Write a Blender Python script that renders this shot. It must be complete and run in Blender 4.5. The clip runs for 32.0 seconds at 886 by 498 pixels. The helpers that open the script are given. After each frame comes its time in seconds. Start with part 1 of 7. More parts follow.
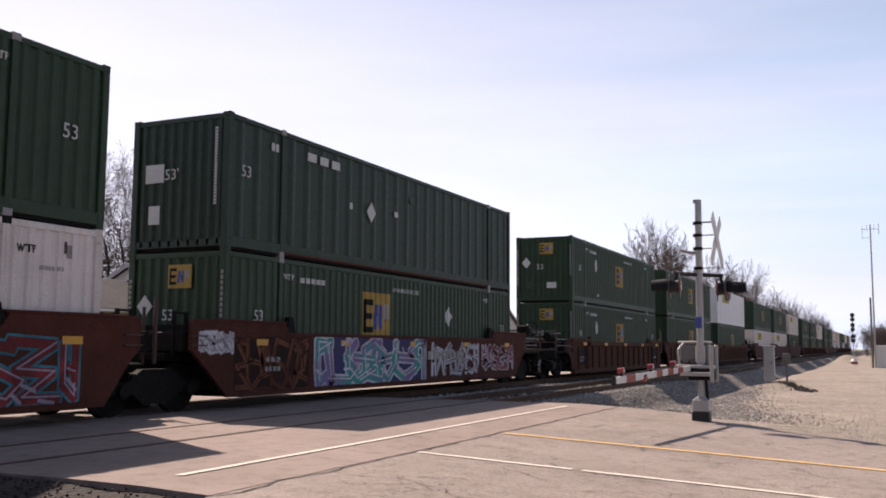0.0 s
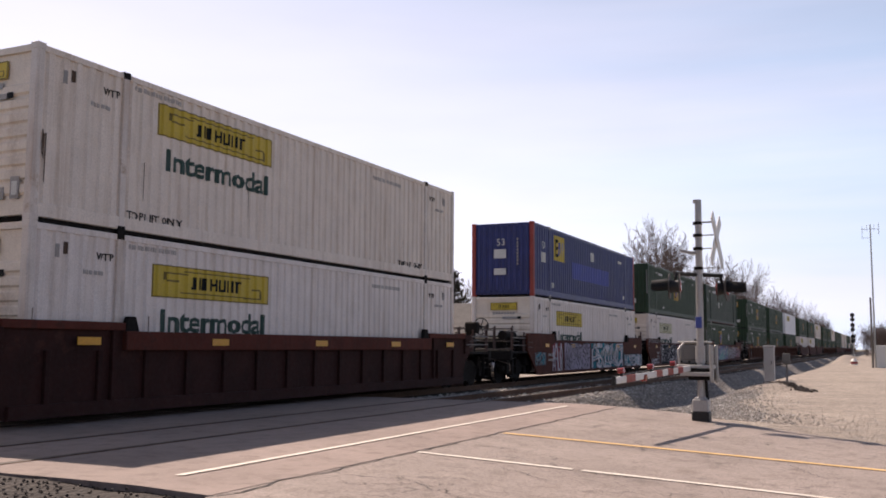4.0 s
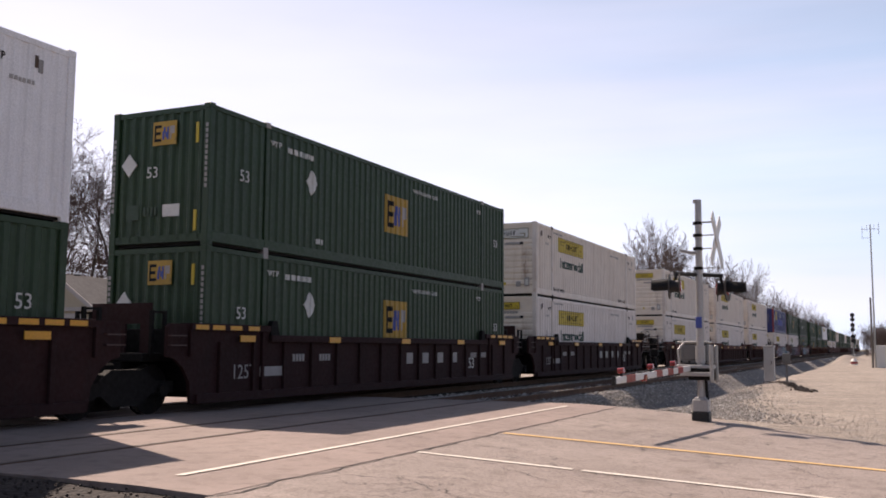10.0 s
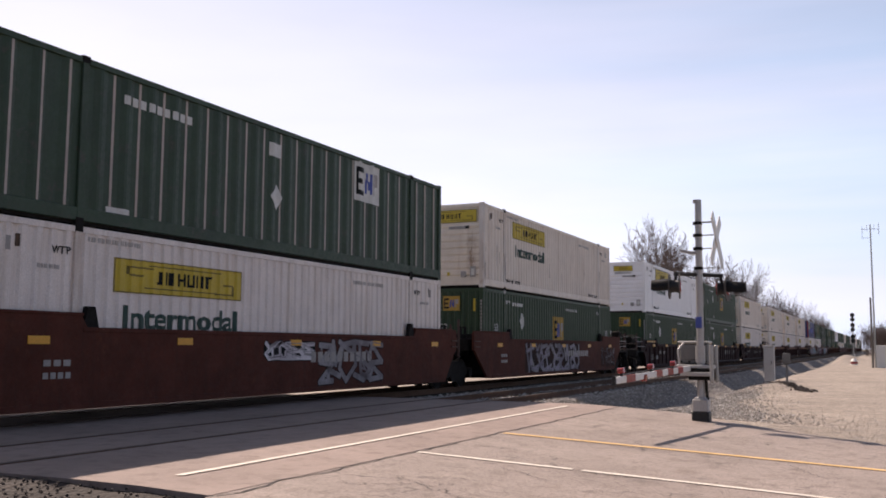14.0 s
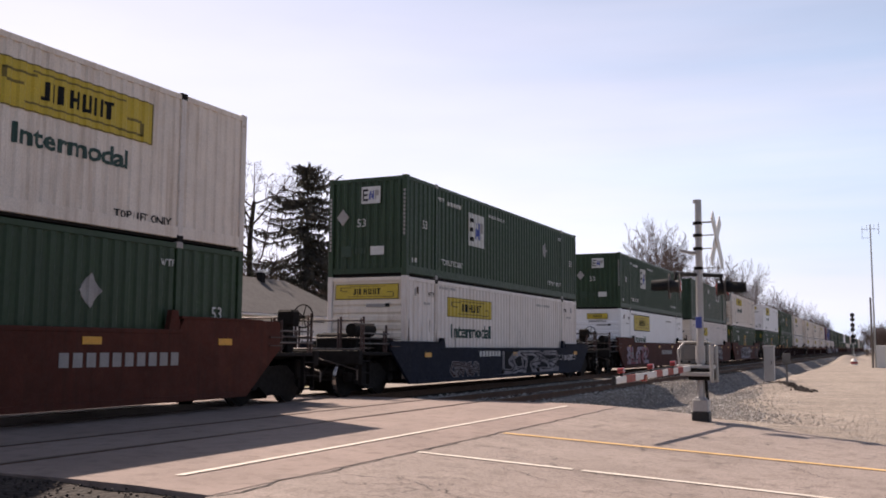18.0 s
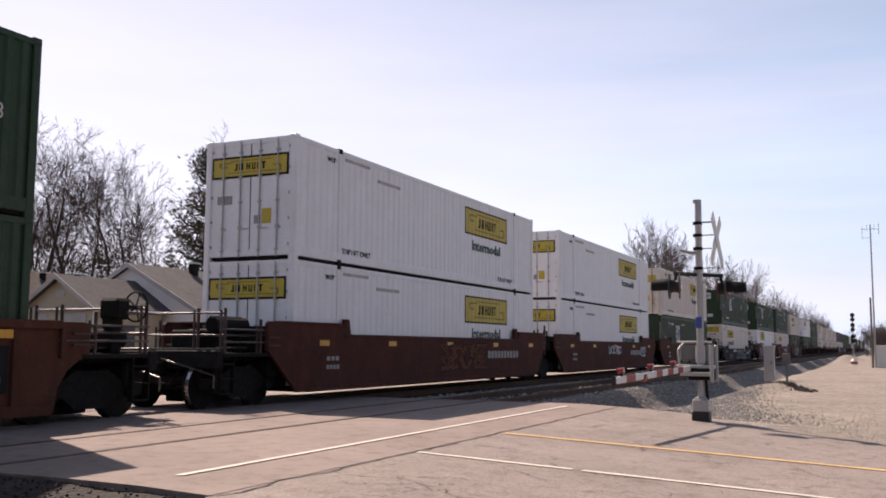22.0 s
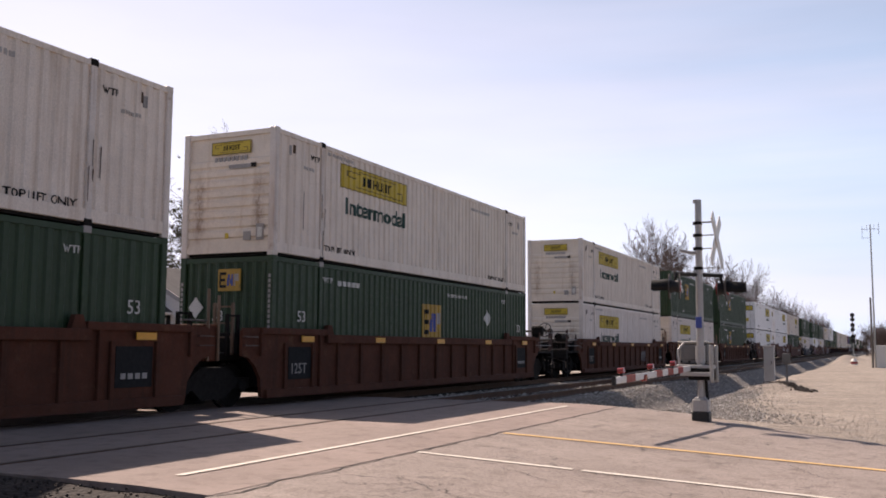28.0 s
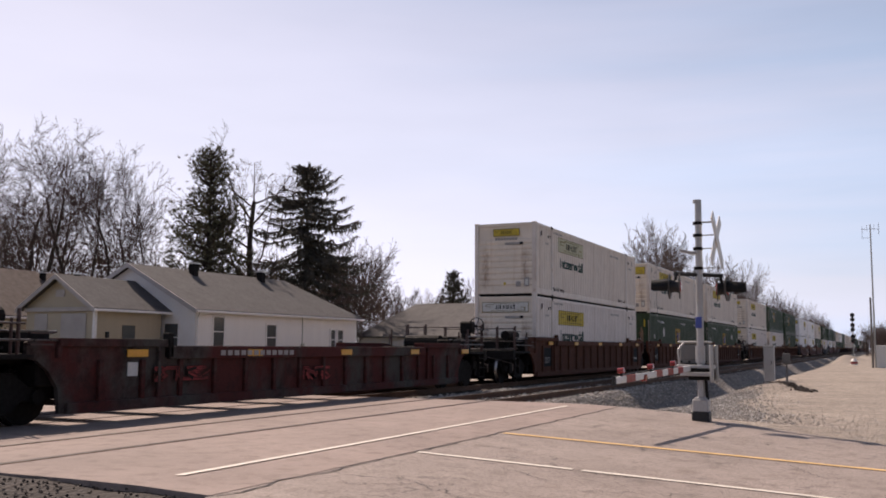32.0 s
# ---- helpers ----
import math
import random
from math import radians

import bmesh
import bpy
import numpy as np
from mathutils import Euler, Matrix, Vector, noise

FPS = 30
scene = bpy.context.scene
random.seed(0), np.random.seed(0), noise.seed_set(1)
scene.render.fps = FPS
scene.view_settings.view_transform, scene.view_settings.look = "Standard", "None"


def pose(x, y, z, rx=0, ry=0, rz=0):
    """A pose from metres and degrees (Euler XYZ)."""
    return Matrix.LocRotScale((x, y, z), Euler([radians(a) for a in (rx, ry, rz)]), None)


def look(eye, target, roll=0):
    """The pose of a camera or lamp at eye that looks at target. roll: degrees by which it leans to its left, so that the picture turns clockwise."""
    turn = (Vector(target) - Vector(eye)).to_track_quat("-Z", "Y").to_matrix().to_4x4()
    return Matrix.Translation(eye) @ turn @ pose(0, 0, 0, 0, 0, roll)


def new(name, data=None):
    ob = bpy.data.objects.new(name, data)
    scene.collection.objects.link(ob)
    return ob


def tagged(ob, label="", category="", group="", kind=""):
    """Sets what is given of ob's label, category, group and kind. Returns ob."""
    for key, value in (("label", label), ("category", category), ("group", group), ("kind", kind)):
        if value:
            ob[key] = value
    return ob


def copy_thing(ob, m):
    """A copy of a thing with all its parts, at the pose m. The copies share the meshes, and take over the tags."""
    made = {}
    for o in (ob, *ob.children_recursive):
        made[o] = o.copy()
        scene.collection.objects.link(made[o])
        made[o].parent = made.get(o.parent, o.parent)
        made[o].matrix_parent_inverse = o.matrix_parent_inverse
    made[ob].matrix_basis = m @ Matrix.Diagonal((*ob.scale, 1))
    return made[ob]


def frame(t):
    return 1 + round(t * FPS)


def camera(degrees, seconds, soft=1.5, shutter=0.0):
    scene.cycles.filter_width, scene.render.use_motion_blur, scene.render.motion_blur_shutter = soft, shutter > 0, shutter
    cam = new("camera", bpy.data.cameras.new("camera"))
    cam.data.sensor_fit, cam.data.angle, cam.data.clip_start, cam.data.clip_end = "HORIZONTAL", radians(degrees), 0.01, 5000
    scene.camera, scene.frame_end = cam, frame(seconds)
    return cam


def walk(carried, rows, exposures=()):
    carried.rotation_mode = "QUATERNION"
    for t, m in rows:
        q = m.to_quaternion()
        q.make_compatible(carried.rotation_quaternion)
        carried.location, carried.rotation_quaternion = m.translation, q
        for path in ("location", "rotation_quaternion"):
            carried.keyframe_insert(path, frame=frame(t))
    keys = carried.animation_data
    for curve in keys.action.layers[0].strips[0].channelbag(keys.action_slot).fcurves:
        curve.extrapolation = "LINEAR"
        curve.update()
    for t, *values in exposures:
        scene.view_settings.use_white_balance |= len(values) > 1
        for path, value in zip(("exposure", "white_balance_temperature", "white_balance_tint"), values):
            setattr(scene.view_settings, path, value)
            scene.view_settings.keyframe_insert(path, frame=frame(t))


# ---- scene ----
from mathutils import Quaternion

# The plan: the loaded track runs along +y at x = 0 with its rail tops at z = 0; the camera stands east of it.
FOV = 50.67
EYE = Vector((13.42, 0.0, 1.293))
cam = camera(FOV, 32.0, soft=1.8)
CAM_POSE = Matrix.Translation(EYE) @ Euler((radians(90 + 5.96), 0, radians(25.17))).to_matrix().to_4x4() @ pose(0, 0, 0, 0, 0, 0.317)
KELVIN, TINT = 7200, 20
walk(cam, [(0.0, CAM_POSE), (32.0, CAM_POSE)], [(t, e, KELVIN, TINT) for t, e in ((0.0, 0.36), (3.0, 0.36), (6.0, 0.32), (8.0, 0.27), (9.0, 0.27), (10.0, 0.38), (13.0, 0.33), (14.0, 0.36), (17.0, 0.36), (18.0, 0.34), (20.0, 0.36), (22.0, 0.31), (25.0, 0.37), (28.0, 0.32), (30.0, 0.34), (31.0, 0.30), (32.0, 0.10))])

# ---- light ----
SUN_ELEV, SUN_AZ = radians(47.6), math.atan2(-4.9, 2.75)
world = bpy.data.worlds.new("world")
scene.world = world
world.use_nodes = True
wn = world.node_tree
wn.nodes.clear()
w_out = wn.nodes.new("ShaderNodeOutputWorld")
w_bg = wn.nodes.new("ShaderNodeBackground")
w_sky = wn.nodes.new("ShaderNodeTexSky")
w_sky.sky_type, w_sky.sun_disc = "NISHITA", False
w_sky.sun_elevation, w_sky.sun_rotation = SUN_ELEV, SUN_AZ
w_sky.altitude, w_sky.air_density, w_sky.dust_density, w_sky.ozone_density = 200, 1.0, 1.8, 2.0
w_bg.inputs[1].default_value = 0.08
# a thin veil of high cloud whitens the blue, more towards the horizon and more in some parts than in others
w_tc = wn.nodes.new("ShaderNodeTexCoord")
w_map = wn.nodes.new("ShaderNodeMapping")
w_map.inputs["Scale"].default_value = (1.0, 1.6, 5.5)
w_cloud = wn.nodes.new("ShaderNodeTexNoise")
w_cloud.inputs["Scale"].default_value, w_cloud.inputs["Detail"].default_value = 1.6, 6
w_veil = wn.nodes.new("ShaderNodeMapRange")
w_veil.inputs[1].default_value, w_veil.inputs[2].default_value = 0.3, 0.75
w_veil.inputs[3].default_value, w_veil.inputs[4].default_value = 0.7, 1.0
w_sep = wn.nodes.new("ShaderNodeSeparateXYZ")
w_low = wn.nodes.new("ShaderNodeMapRange")
w_low.inputs[1].default_value, w_low.inputs[2].default_value = 0.0, 0.7
w_low.inputs[3].default_value, w_low.inputs[4].default_value = 0.95, 0.0
w_amount = wn.nodes.new("ShaderNodeMath")
w_amount.operation = "MULTIPLY"
w_veil_colour = (11.6, 12.6, 15.8, 1)
w_mix = wn.nodes.new("ShaderNodeMix")
w_mix.data_type = "RGBA"
wn.links.new(w_tc.outputs["Generated"], w_map.inputs[0])
wn.links.new(w_map.outputs[0], w_cloud.inputs[0])
wn.links.new(w_cloud.outputs[0], w_veil.inputs[0])
wn.links.new(w_tc.outputs["Generated"], w_sep.inputs[0])
wn.links.new(w_sep.outputs[2], w_low.inputs[0])
wn.links.new(w_low.outputs[0], w_amount.inputs[0])
wn.links.new(w_veil.outputs[0], w_amount.inputs[1])
wn.links.new(w_amount.outputs[0], w_mix.inputs[0])
# the veil scatters the sun forwards, so it is brighter on the sun's side of the sky
w_dot = wn.nodes.new("ShaderNodeVectorMath")
w_dot.operation = "DOT_PRODUCT"
w_dot.inputs[1].default_value = (-0.872, 0.489, 0.0)
w_side = wn.nodes.new("ShaderNodeMapRange")
w_side.interpolation_type = "SMOOTHSTEP"
w_side.inputs[1].default_value, w_side.inputs[2].default_value = -0.7, 0.85
w_side.inputs[3].default_value, w_side.inputs[4].default_value = 0.48, 1.02
w_glow = wn.nodes.new("ShaderNodeMix")
w_glow.data_type, w_glow.blend_type = "RGBA", "MULTIPLY"
w_glow.inputs[0].default_value = 1.0
w_glow.inputs[6].default_value = w_veil_colour
wn.links.new(w_tc.outputs["Generated"], w_dot.inputs[0])
wn.links.new(w_dot.outputs["Value"], w_side.inputs[0])
wn.links.new(w_side.outputs[0], w_glow.inputs[7])
# away from the sun the veil thins to a paler, bluer white
w_hue = wn.nodes.new("ShaderNodeMix")
w_hue.data_type, w_hue.blend_type = "RGBA", "MULTIPLY"
w_hue.inputs[7].default_value = (0.70, 0.885, 0.99, 1)
w_hue_at = wn.nodes.new("ShaderNodeMapRange")
w_hue_at.interpolation_type = "SMOOTHSTEP"
w_hue_at.inputs[1].default_value, w_hue_at.inputs[2].default_value = 0.97, 0.42
w_streak_map = wn.nodes.new("ShaderNodeMapping")
w_streak_map.inputs["Scale"].default_value = (0.7, 0.9, 9.0)
w_streak = wn.nodes.new("ShaderNodeTexNoise")
w_streak.inputs["Scale"].default_value, w_streak.inputs["Detail"].default_value = 1.5, 5
w_thin = wn.nodes.new("ShaderNodeMapRange")
w_thin.inputs[1].default_value, w_thin.inputs[2].default_value = 0.40, 0.62
w_thin.inputs[3].default_value, w_thin.inputs[4].default_value = 1.0, 0.35
w_hue_fac = wn.nodes.new("ShaderNodeMath")
w_hue_fac.operation = "MULTIPLY"
wn.links.new(w_dot.outputs["Value"], w_hue_at.inputs[0])
wn.links.new(w_tc.outputs["Generated"], w_streak_map.inputs[0])
wn.links.new(w_streak_map.outputs[0], w_streak.inputs[0])
wn.links.new(w_streak.outputs[0], w_thin.inputs[0])
wn.links.new(w_hue_at.outputs[0], w_hue_fac.inputs[0])
wn.links.new(w_thin.outputs[0], w_hue_fac.inputs[1])
wn.links.new(w_hue_fac.outputs[0], w_hue.inputs[0])
wn.links.new(w_glow.outputs[2], w_hue.inputs[6])
wn.links.new(w_hue.outputs[2], w_mix.inputs[7])
wn.links.new(w_sky.outputs[0], w_mix.inputs[6])
wn.links.new(w_mix.outputs[2], w_bg.inputs[0])
wn.links.new(w_bg.outputs[0], w_out.inputs[0])
sun_data = bpy.data.lights.new("sun", "SUN")
sun_data.energy, sun_data.angle, sun_data.color = 5.0, radians(0.55), (1.0, 0.915, 0.82)
sun = new("sun", sun_data)
sun.matrix_world = look((-49, 27.5, 61.5), (0, 0, 0))


# ---- materials ----
def shader(name):
    m = bpy.data.materials.new(name)
    m.use_nodes = True
    nt = m.node_tree
    return m, nt, nt.nodes["Principled BSDF"]


def ramp(nt, source, stops):
    r = nt.nodes.new("ShaderNodeValToRGB")
    e = r.color_ramp.elements
    while len(e) < len(stops):
        e.new(0.5)
    for el, (at, c) in zip(e, stops):
        el.position, el.color = at, (*c, 1)
    nt.links.new(source, r.inputs[0])
    return r.outputs[0]


def noise_tex(nt, scale, detail=4, stretch=None, rough=0.6):
    tc = nt.nodes.new("ShaderNodeTexCoord")
    n = nt.nodes.new("ShaderNodeTexNoise")
    n.inputs["Scale"].default_value, n.inputs["Detail"].default_value = scale, detail
    n.inputs["Roughness"].default_value = rough
    if stretch:
        mp = nt.nodes.new("ShaderNodeMapping")
        mp.inputs["Scale"].default_value = stretch
        nt.links.new(tc.outputs["Object"], mp.inputs[0])
        nt.links.new(mp.outputs[0], n.inputs[0])
    else:
        nt.links.new(tc.outputs["Object"], n.inputs[0])
    return n.outputs[0]


def mixed(nt, a, b, fac, mode="MIX"):
    mx = nt.nodes.new("ShaderNodeMix")
    mx.data_type, mx.blend_type = "RGBA", mode
    for k, v in ((0, fac), (6, a), (7, b)):
        if isinstance(v, (int, float)):
            mx.inputs[k].default_value = v
        elif isinstance(v, tuple):
            mx.inputs[k].default_value = (*v, 1)
        else:
            nt.links.new(v, mx.inputs[k])
    return mx.outputs[2]


def shade(c, k):
    return tuple(min(1, v * k) for v in c)


def mat(name, col, rough=0.6, metal=0.0, var=0.25, scale=1.5, fine=40, bump=0.15, streak=None, rust=None, vary=0.0):
    """Grain at two scales; streak: colour of run-down dirt; rust: colour of worn patches; vary: change from object to object."""
    m, nt, b = shader(name)
    big = ramp(nt, noise_tex(nt, scale, 5), [(0.3, shade(col, 1 - var)), (0.7, shade(col, 1 + var * 0.6))])
    small = ramp(nt, noise_tex(nt, fine, 3), [(0.25, (0.78, 0.78, 0.78)), (0.75, (1.1, 1.1, 1.1))])
    c = mixed(nt, big, small, 1.0, "MULTIPLY")
    if streak:
        s = ramp(nt, noise_tex(nt, 1.0, 6, (1.2, 5.5, 0.28), 0.7), [(0.5, (0, 0, 0)), (0.78, (0.75, 0.75, 0.75))])
        c = mixed(nt, c, streak, s)
    if rust:
        s = ramp(nt, noise_tex(nt, 2.6, 8, None, 0.72), [(0.58, (0, 0, 0)), (0.68, (0.9, 0.9, 0.9))])
        c = mixed(nt, c, rust, s)
    if vary:
        oi = nt.nodes.new("ShaderNodeObjectInfo")
        c = mixed(nt, c, ramp(nt, oi.outputs["Random"], [(0, (1 - vary,) * 3), (1, (1 + vary,) * 3)]), 1.0, "MULTIPLY")
    nt.links.new(c, b.inputs["Base Color"])
    rr = ramp(nt, noise_tex(nt, fine * 0.3, 3), [(0.3, (max(0.05, rough - 0.12),) * 3), (0.7, (min(1, rough + 0.12),) * 3)])
    nt.links.new(rr, b.inputs["Roughness"])
    b.inputs["Metallic"].default_value = metal
    if rough > 0.8:
        b.inputs["Specular IOR Level"].default_value = 0.25
    if bump:
        bp = nt.nodes.new("ShaderNodeBump")
        bp.inputs["Strength"].default_value, bp.inputs["Distance"].default_value = bump, 0.02
        nt.links.new(noise_tex(nt, fine, 4), bp.inputs["Height"])
        nt.links.new(bp.outputs[0], b.inputs["Normal"])
    return m


GREEN = mat("green_paint", (0.014, 0.043, 0.0145), 0.58, streak=(0.017, 0.040, 0.019), rust=None, var=0.2)
GREEN_DARK = mat("dark_green_paint", (0.0135, 0.034, 0.017), 0.6, streak=(0.02, 0.036, 0.024), var=0.2)
GREEN_GREY = mat("faded_green_paint", (0.024, 0.054, 0.03), 0.6, streak=(0.04, 0.055, 0.035), rust=(0.05, 0.05, 0.04))
BLUE = mat("blue_paint", (0.02, 0.03, 0.15), 0.5, streak=(0.03, 0.03, 0.08))
BLUE_LIGHT = mat("light_blue_paint", (0.03, 0.05, 0.33), 0.5)
RED = mat("red_paint", (0.32, 0.035, 0.025), 0.55, streak=(0.15, 0.03, 0.02))
WHITE_OLD = mat("weathered_white_paint", (0.79, 0.715, 0.675), 0.5, streak=(0.46, 0.36, 0.28), var=0.1)
WHITE_CREAM = mat("cream_white_paint", (0.80, 0.705, 0.625), 0.52, streak=(0.44, 0.32, 0.23), var=0.1)
WHITE_NEW = mat("clean_white_paint", (0.87, 0.85, 0.86), 0.42, streak=(0.62, 0.6, 0.58), var=0.05)


def rusted_end_mat(name, col, stain):
    """White end paint with rust runs below the two rows of old brackets, more on some boxes than on others."""
    m, nt, b = shader(name)
    c = ramp(nt, noise_tex(nt, 1.1, 5), [(0.3, shade(col, 0.88)), (0.7, shade(col, 1.06))])
    c = mixed(nt, c, ramp(nt, noise_tex(nt, 40, 3), [(0.25, (0.82,) * 3), (0.75, (1.08,) * 3)]), 1.0, "MULTIPLY")
    tc = nt.nodes.new("ShaderNodeTexCoord")
    sp = nt.nodes.new("ShaderNodeSeparateXYZ")
    nt.links.new(tc.outputs["Object"], sp.inputs[0])
    def calc(op, a, q):
        n = nt.nodes.new("ShaderNodeMath")
        n.operation = op
        for k, v in ((0, a), (1, q)):
            if isinstance(v, (int, float)):
                n.inputs[k].default_value = v
            else:
                nt.links.new(v, n.inputs[k])
        return n.outputs[0]
    off = calc("ABSOLUTE", calc("SUBTRACT", calc("ABSOLUTE", sp.outputs[0], 0), 0.84), 0)
    band = ramp(nt, calc("ADD", off, calc("MULTIPLY", calc("SUBTRACT", noise_tex(nt, 3.0, 5, (1, 1, 1.6)), 0.5), 0.34)), [(0.0, (1,) * 3), (0.20, (0,) * 3)])
    tall = ramp(nt, calc("DIVIDE", sp.outputs[2], 2.9), [(0.1, (0.25,) * 3), (0.22, (1,) * 3), (0.55, (1,) * 3), (0.7, (0,) * 3)])
    some = ramp(nt, noise_tex(nt, 5.5, 7, (1.5, 1, 0.6), 0.75), [(0.36, (0,) * 3), (0.58, (0.95,) * 3)])
    oi = nt.nodes.new("ShaderNodeObjectInfo")
    much = ramp(nt, oi.outputs["Random"], [(0.0, (0.35,) * 3), (1.0, (1,) * 3)])
    fac = mixed(nt, mixed(nt, band, tall, 1.0, "MULTIPLY"), mixed(nt, some, much, 1.0, "MULTIPLY"), 1.0, "MULTIPLY")
    c = mixed(nt, c, stain, fac)
    runs = ramp(nt, noise_tex(nt, 1.0, 6, (4.5, 1.2, 0.35), 0.7), [(0.55, (0,) * 3), (0.82, (0.6,) * 3)])
    c = mixed(nt, c, (0.45, 0.31, 0.2), runs)
    nt.links.new(c, b.inputs["Base Color"])
    b.inputs["Roughness"].default_value = 0.58
    return m


WHITE_END = rusted_end_mat("stained_white_paint", (0.76, 0.67, 0.575), (0.21, 0.105, 0.05))
PALE_SIGN = mat("faded_pale_sign", (0.55, 0.53, 0.36), 0.5, var=0.1, bump=0.03)
WHITE_POST = mat("rust_streaked_white_paint", (0.72, 0.65, 0.60), 0.55, streak=(0.34, 0.22, 0.15), rust=(0.42, 0.31, 0.23), var=0.12)
TAN_POST = mat("tan_post_paint", (0.42, 0.36, 0.32), 0.6, var=0.25)
RUST_BAR = mat("rusty_rod", (0.10, 0.06, 0.04), 0.8, var=0.3)
YELLOW = mat("yellow_sign", (0.55, 0.40, 0.03), 0.5, var=0.12, bump=0.03)
GOLD = mat("gold_sign", (0.42, 0.25, 0.03), 0.55, var=0.2, rust=(0.2, 0.13, 0.03), bump=0.03)
PALE = mat("pale_marking", (0.62, 0.62, 0.6), 0.6, var=0.15, bump=0.02)
SCROLL = mat("olive_sign_line", (0.17, 0.125, 0.02), 0.6, var=0.2, bump=0.02)
FAINT = mat("worn_grey_marking", (0.46, 0.43, 0.41), 0.6, var=0.25, bump=0.02)
INK = mat("black_marking", (0.014, 0.015, 0.017), 0.85, var=0.2, bump=0.02)
INK_GREEN = mat("green_lettering", (0.015, 0.055, 0.045), 0.6, var=0.2, bump=0.02)
INK_BLUE = mat("blue_marking", (0.05, 0.08, 0.32), 0.6, var=0.2, bump=0.02)
INK_GREY = mat("grey_marking", (0.33, 0.31, 0.30), 0.6, var=0.2, bump=0.02)
ORANGE = mat("orange_reflector", (0.75, 0.36, 0.03), 0.4, var=0.2, bump=0.05)
BROWN = mat("brown_car_paint", (0.090, 0.0255, 0.0165), 0.85, streak=(0.045, 0.019, 0.013), rust=(0.10, 0.032, 0.018))
BROWN_RIB = mat("tan_brown_car_paint", (0.095, 0.033, 0.0195), 0.85, streak=(0.045, 0.022, 0.015), rust=(0.11, 0.052, 0.03))
RED_CAR = mat("oxide_red_car_paint", (0.105, 0.025, 0.016), 0.82, streak=(0.045, 0.02, 0.016), rust=(0.05, 0.02, 0.014))
MAROON = mat("maroon_car_paint", (0.029, 0.0092, 0.0092), 0.82, streak=(0.022, 0.012, 0.011))
NAVY = mat("navy_car_paint", (0.011, 0.014, 0.027), 0.85, streak=(0.02, 0.022, 0.028))


def patchwork_mat(name, a, b, dark):
    """Old paint of two colours in broad worn patches along the car, with grime."""
    m, nt, bs = shader(name)
    c = mixed(nt, a, b, ramp(nt, noise_tex(nt, 0.55, 6, (0.2, 1.0, 0.7), 0.62), [(0.47, (0,) * 3), (0.60, (0.9,) * 3)]))
    c = mixed(nt, c, dark, ramp(nt, noise_tex(nt, 2.4, 7, None, 0.72), [(0.5, (0,) * 3), (0.68, (0.9,) * 3)]))
    c = mixed(nt, c, ramp(nt, noise_tex(nt, 30, 3), [(0.3, (0.78,) * 3), (0.7, (1.1,) * 3)]), 1.0, "MULTIPLY")
    nt.links.new(c, bs.inputs["Base Color"])
    bs.inputs["Roughness"].default_value = 0.85
    bs.inputs["Specular IOR Level"].default_value = 0.25
    return m


FADED_RED = patchwork_mat("faded_red_car_paint", (0.076, 0.0165, 0.0145), (0.062, 0.060, 0.054), (0.026, 0.011, 0.010))
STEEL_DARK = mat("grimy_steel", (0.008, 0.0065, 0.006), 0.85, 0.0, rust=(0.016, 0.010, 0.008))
STEEL_BRIGHT = mat("worn_steel", (0.5, 0.48, 0.46), 0.3, 1.0, var=0.1)
RAIL_TOP = mat("polished_rail", (0.06, 0.045, 0.038), 0.55, 0.3, var=0.2)
RAIL_SIDE = mat("rusty_rail", (0.12, 0.06, 0.035), 0.8, 0.2)
GALV = mat("galvanised_steel", (0.45, 0.44, 0.42), 0.45, 0.6, var=0.2)
SILVER = mat("silver_paint", (0.43, 0.42, 0.415), 0.45, 0.3, var=0.12)
BLACK = mat("black_paint", (0.012, 0.012, 0.013), 0.55, var=0.2)
WHITE_PLAIN = mat("white_paint", (0.78, 0.77, 0.74), 0.5, var=0.06, bump=0.03)
RED_STRIPE = mat("red_stripe", (0.32, 0.035, 0.022), 0.45, var=0.1, bump=0.03)


def stone_mat(name, cols, scale, rough=0.9, bump=0.5, fine=90):
    m, nt, b = shader(name)
    v = nt.nodes.new("ShaderNodeTexVoronoi")
    tc = nt.nodes.new("ShaderNodeTexCoord")
    v.inputs["Scale"].default_value = scale
    nt.links.new(tc.outputs["Object"], v.inputs[0])
    sp = nt.nodes.new("ShaderNodeSeparateColor")
    nt.links.new(v.outputs["Color"], sp.inputs[0])
    c = ramp(nt, sp.outputs[0], [(i / (len(cols) - 1), q) for i, q in enumerate(cols)])
    patch = mixed(nt, ramp(nt, noise_tex(nt, 0.35, 6), [(0.3, (0.72, 0.70, 0.68)), (0.7, (1.15, 1.12, 1.08))]), ramp(nt, noise_tex(nt, 2.2, 7, None, 0.75), [(0.36, (0.66, 0.67, 0.69)), (0.52, (1.0, 1.0, 1.0)), (0.68, (1.22, 1.2, 1.17))]), 1.0, "MULTIPLY")
    nt.links.new(mixed(nt, c, patch, 1.0, "MULTIPLY"), b.inputs["Base Color"])
    b.inputs["Roughness"].default_value = rough
    bp = nt.nodes.new("ShaderNodeBump")
    bp.inputs["Strength"].default_value, bp.inputs["Distance"].default_value = bump, 0.04
    nt.links.new(v.outputs["Distance"], bp.inputs["Height"])
    bp.invert = True
    nt.links.new(bp.outputs[0], b.inputs["Normal"])
    return m


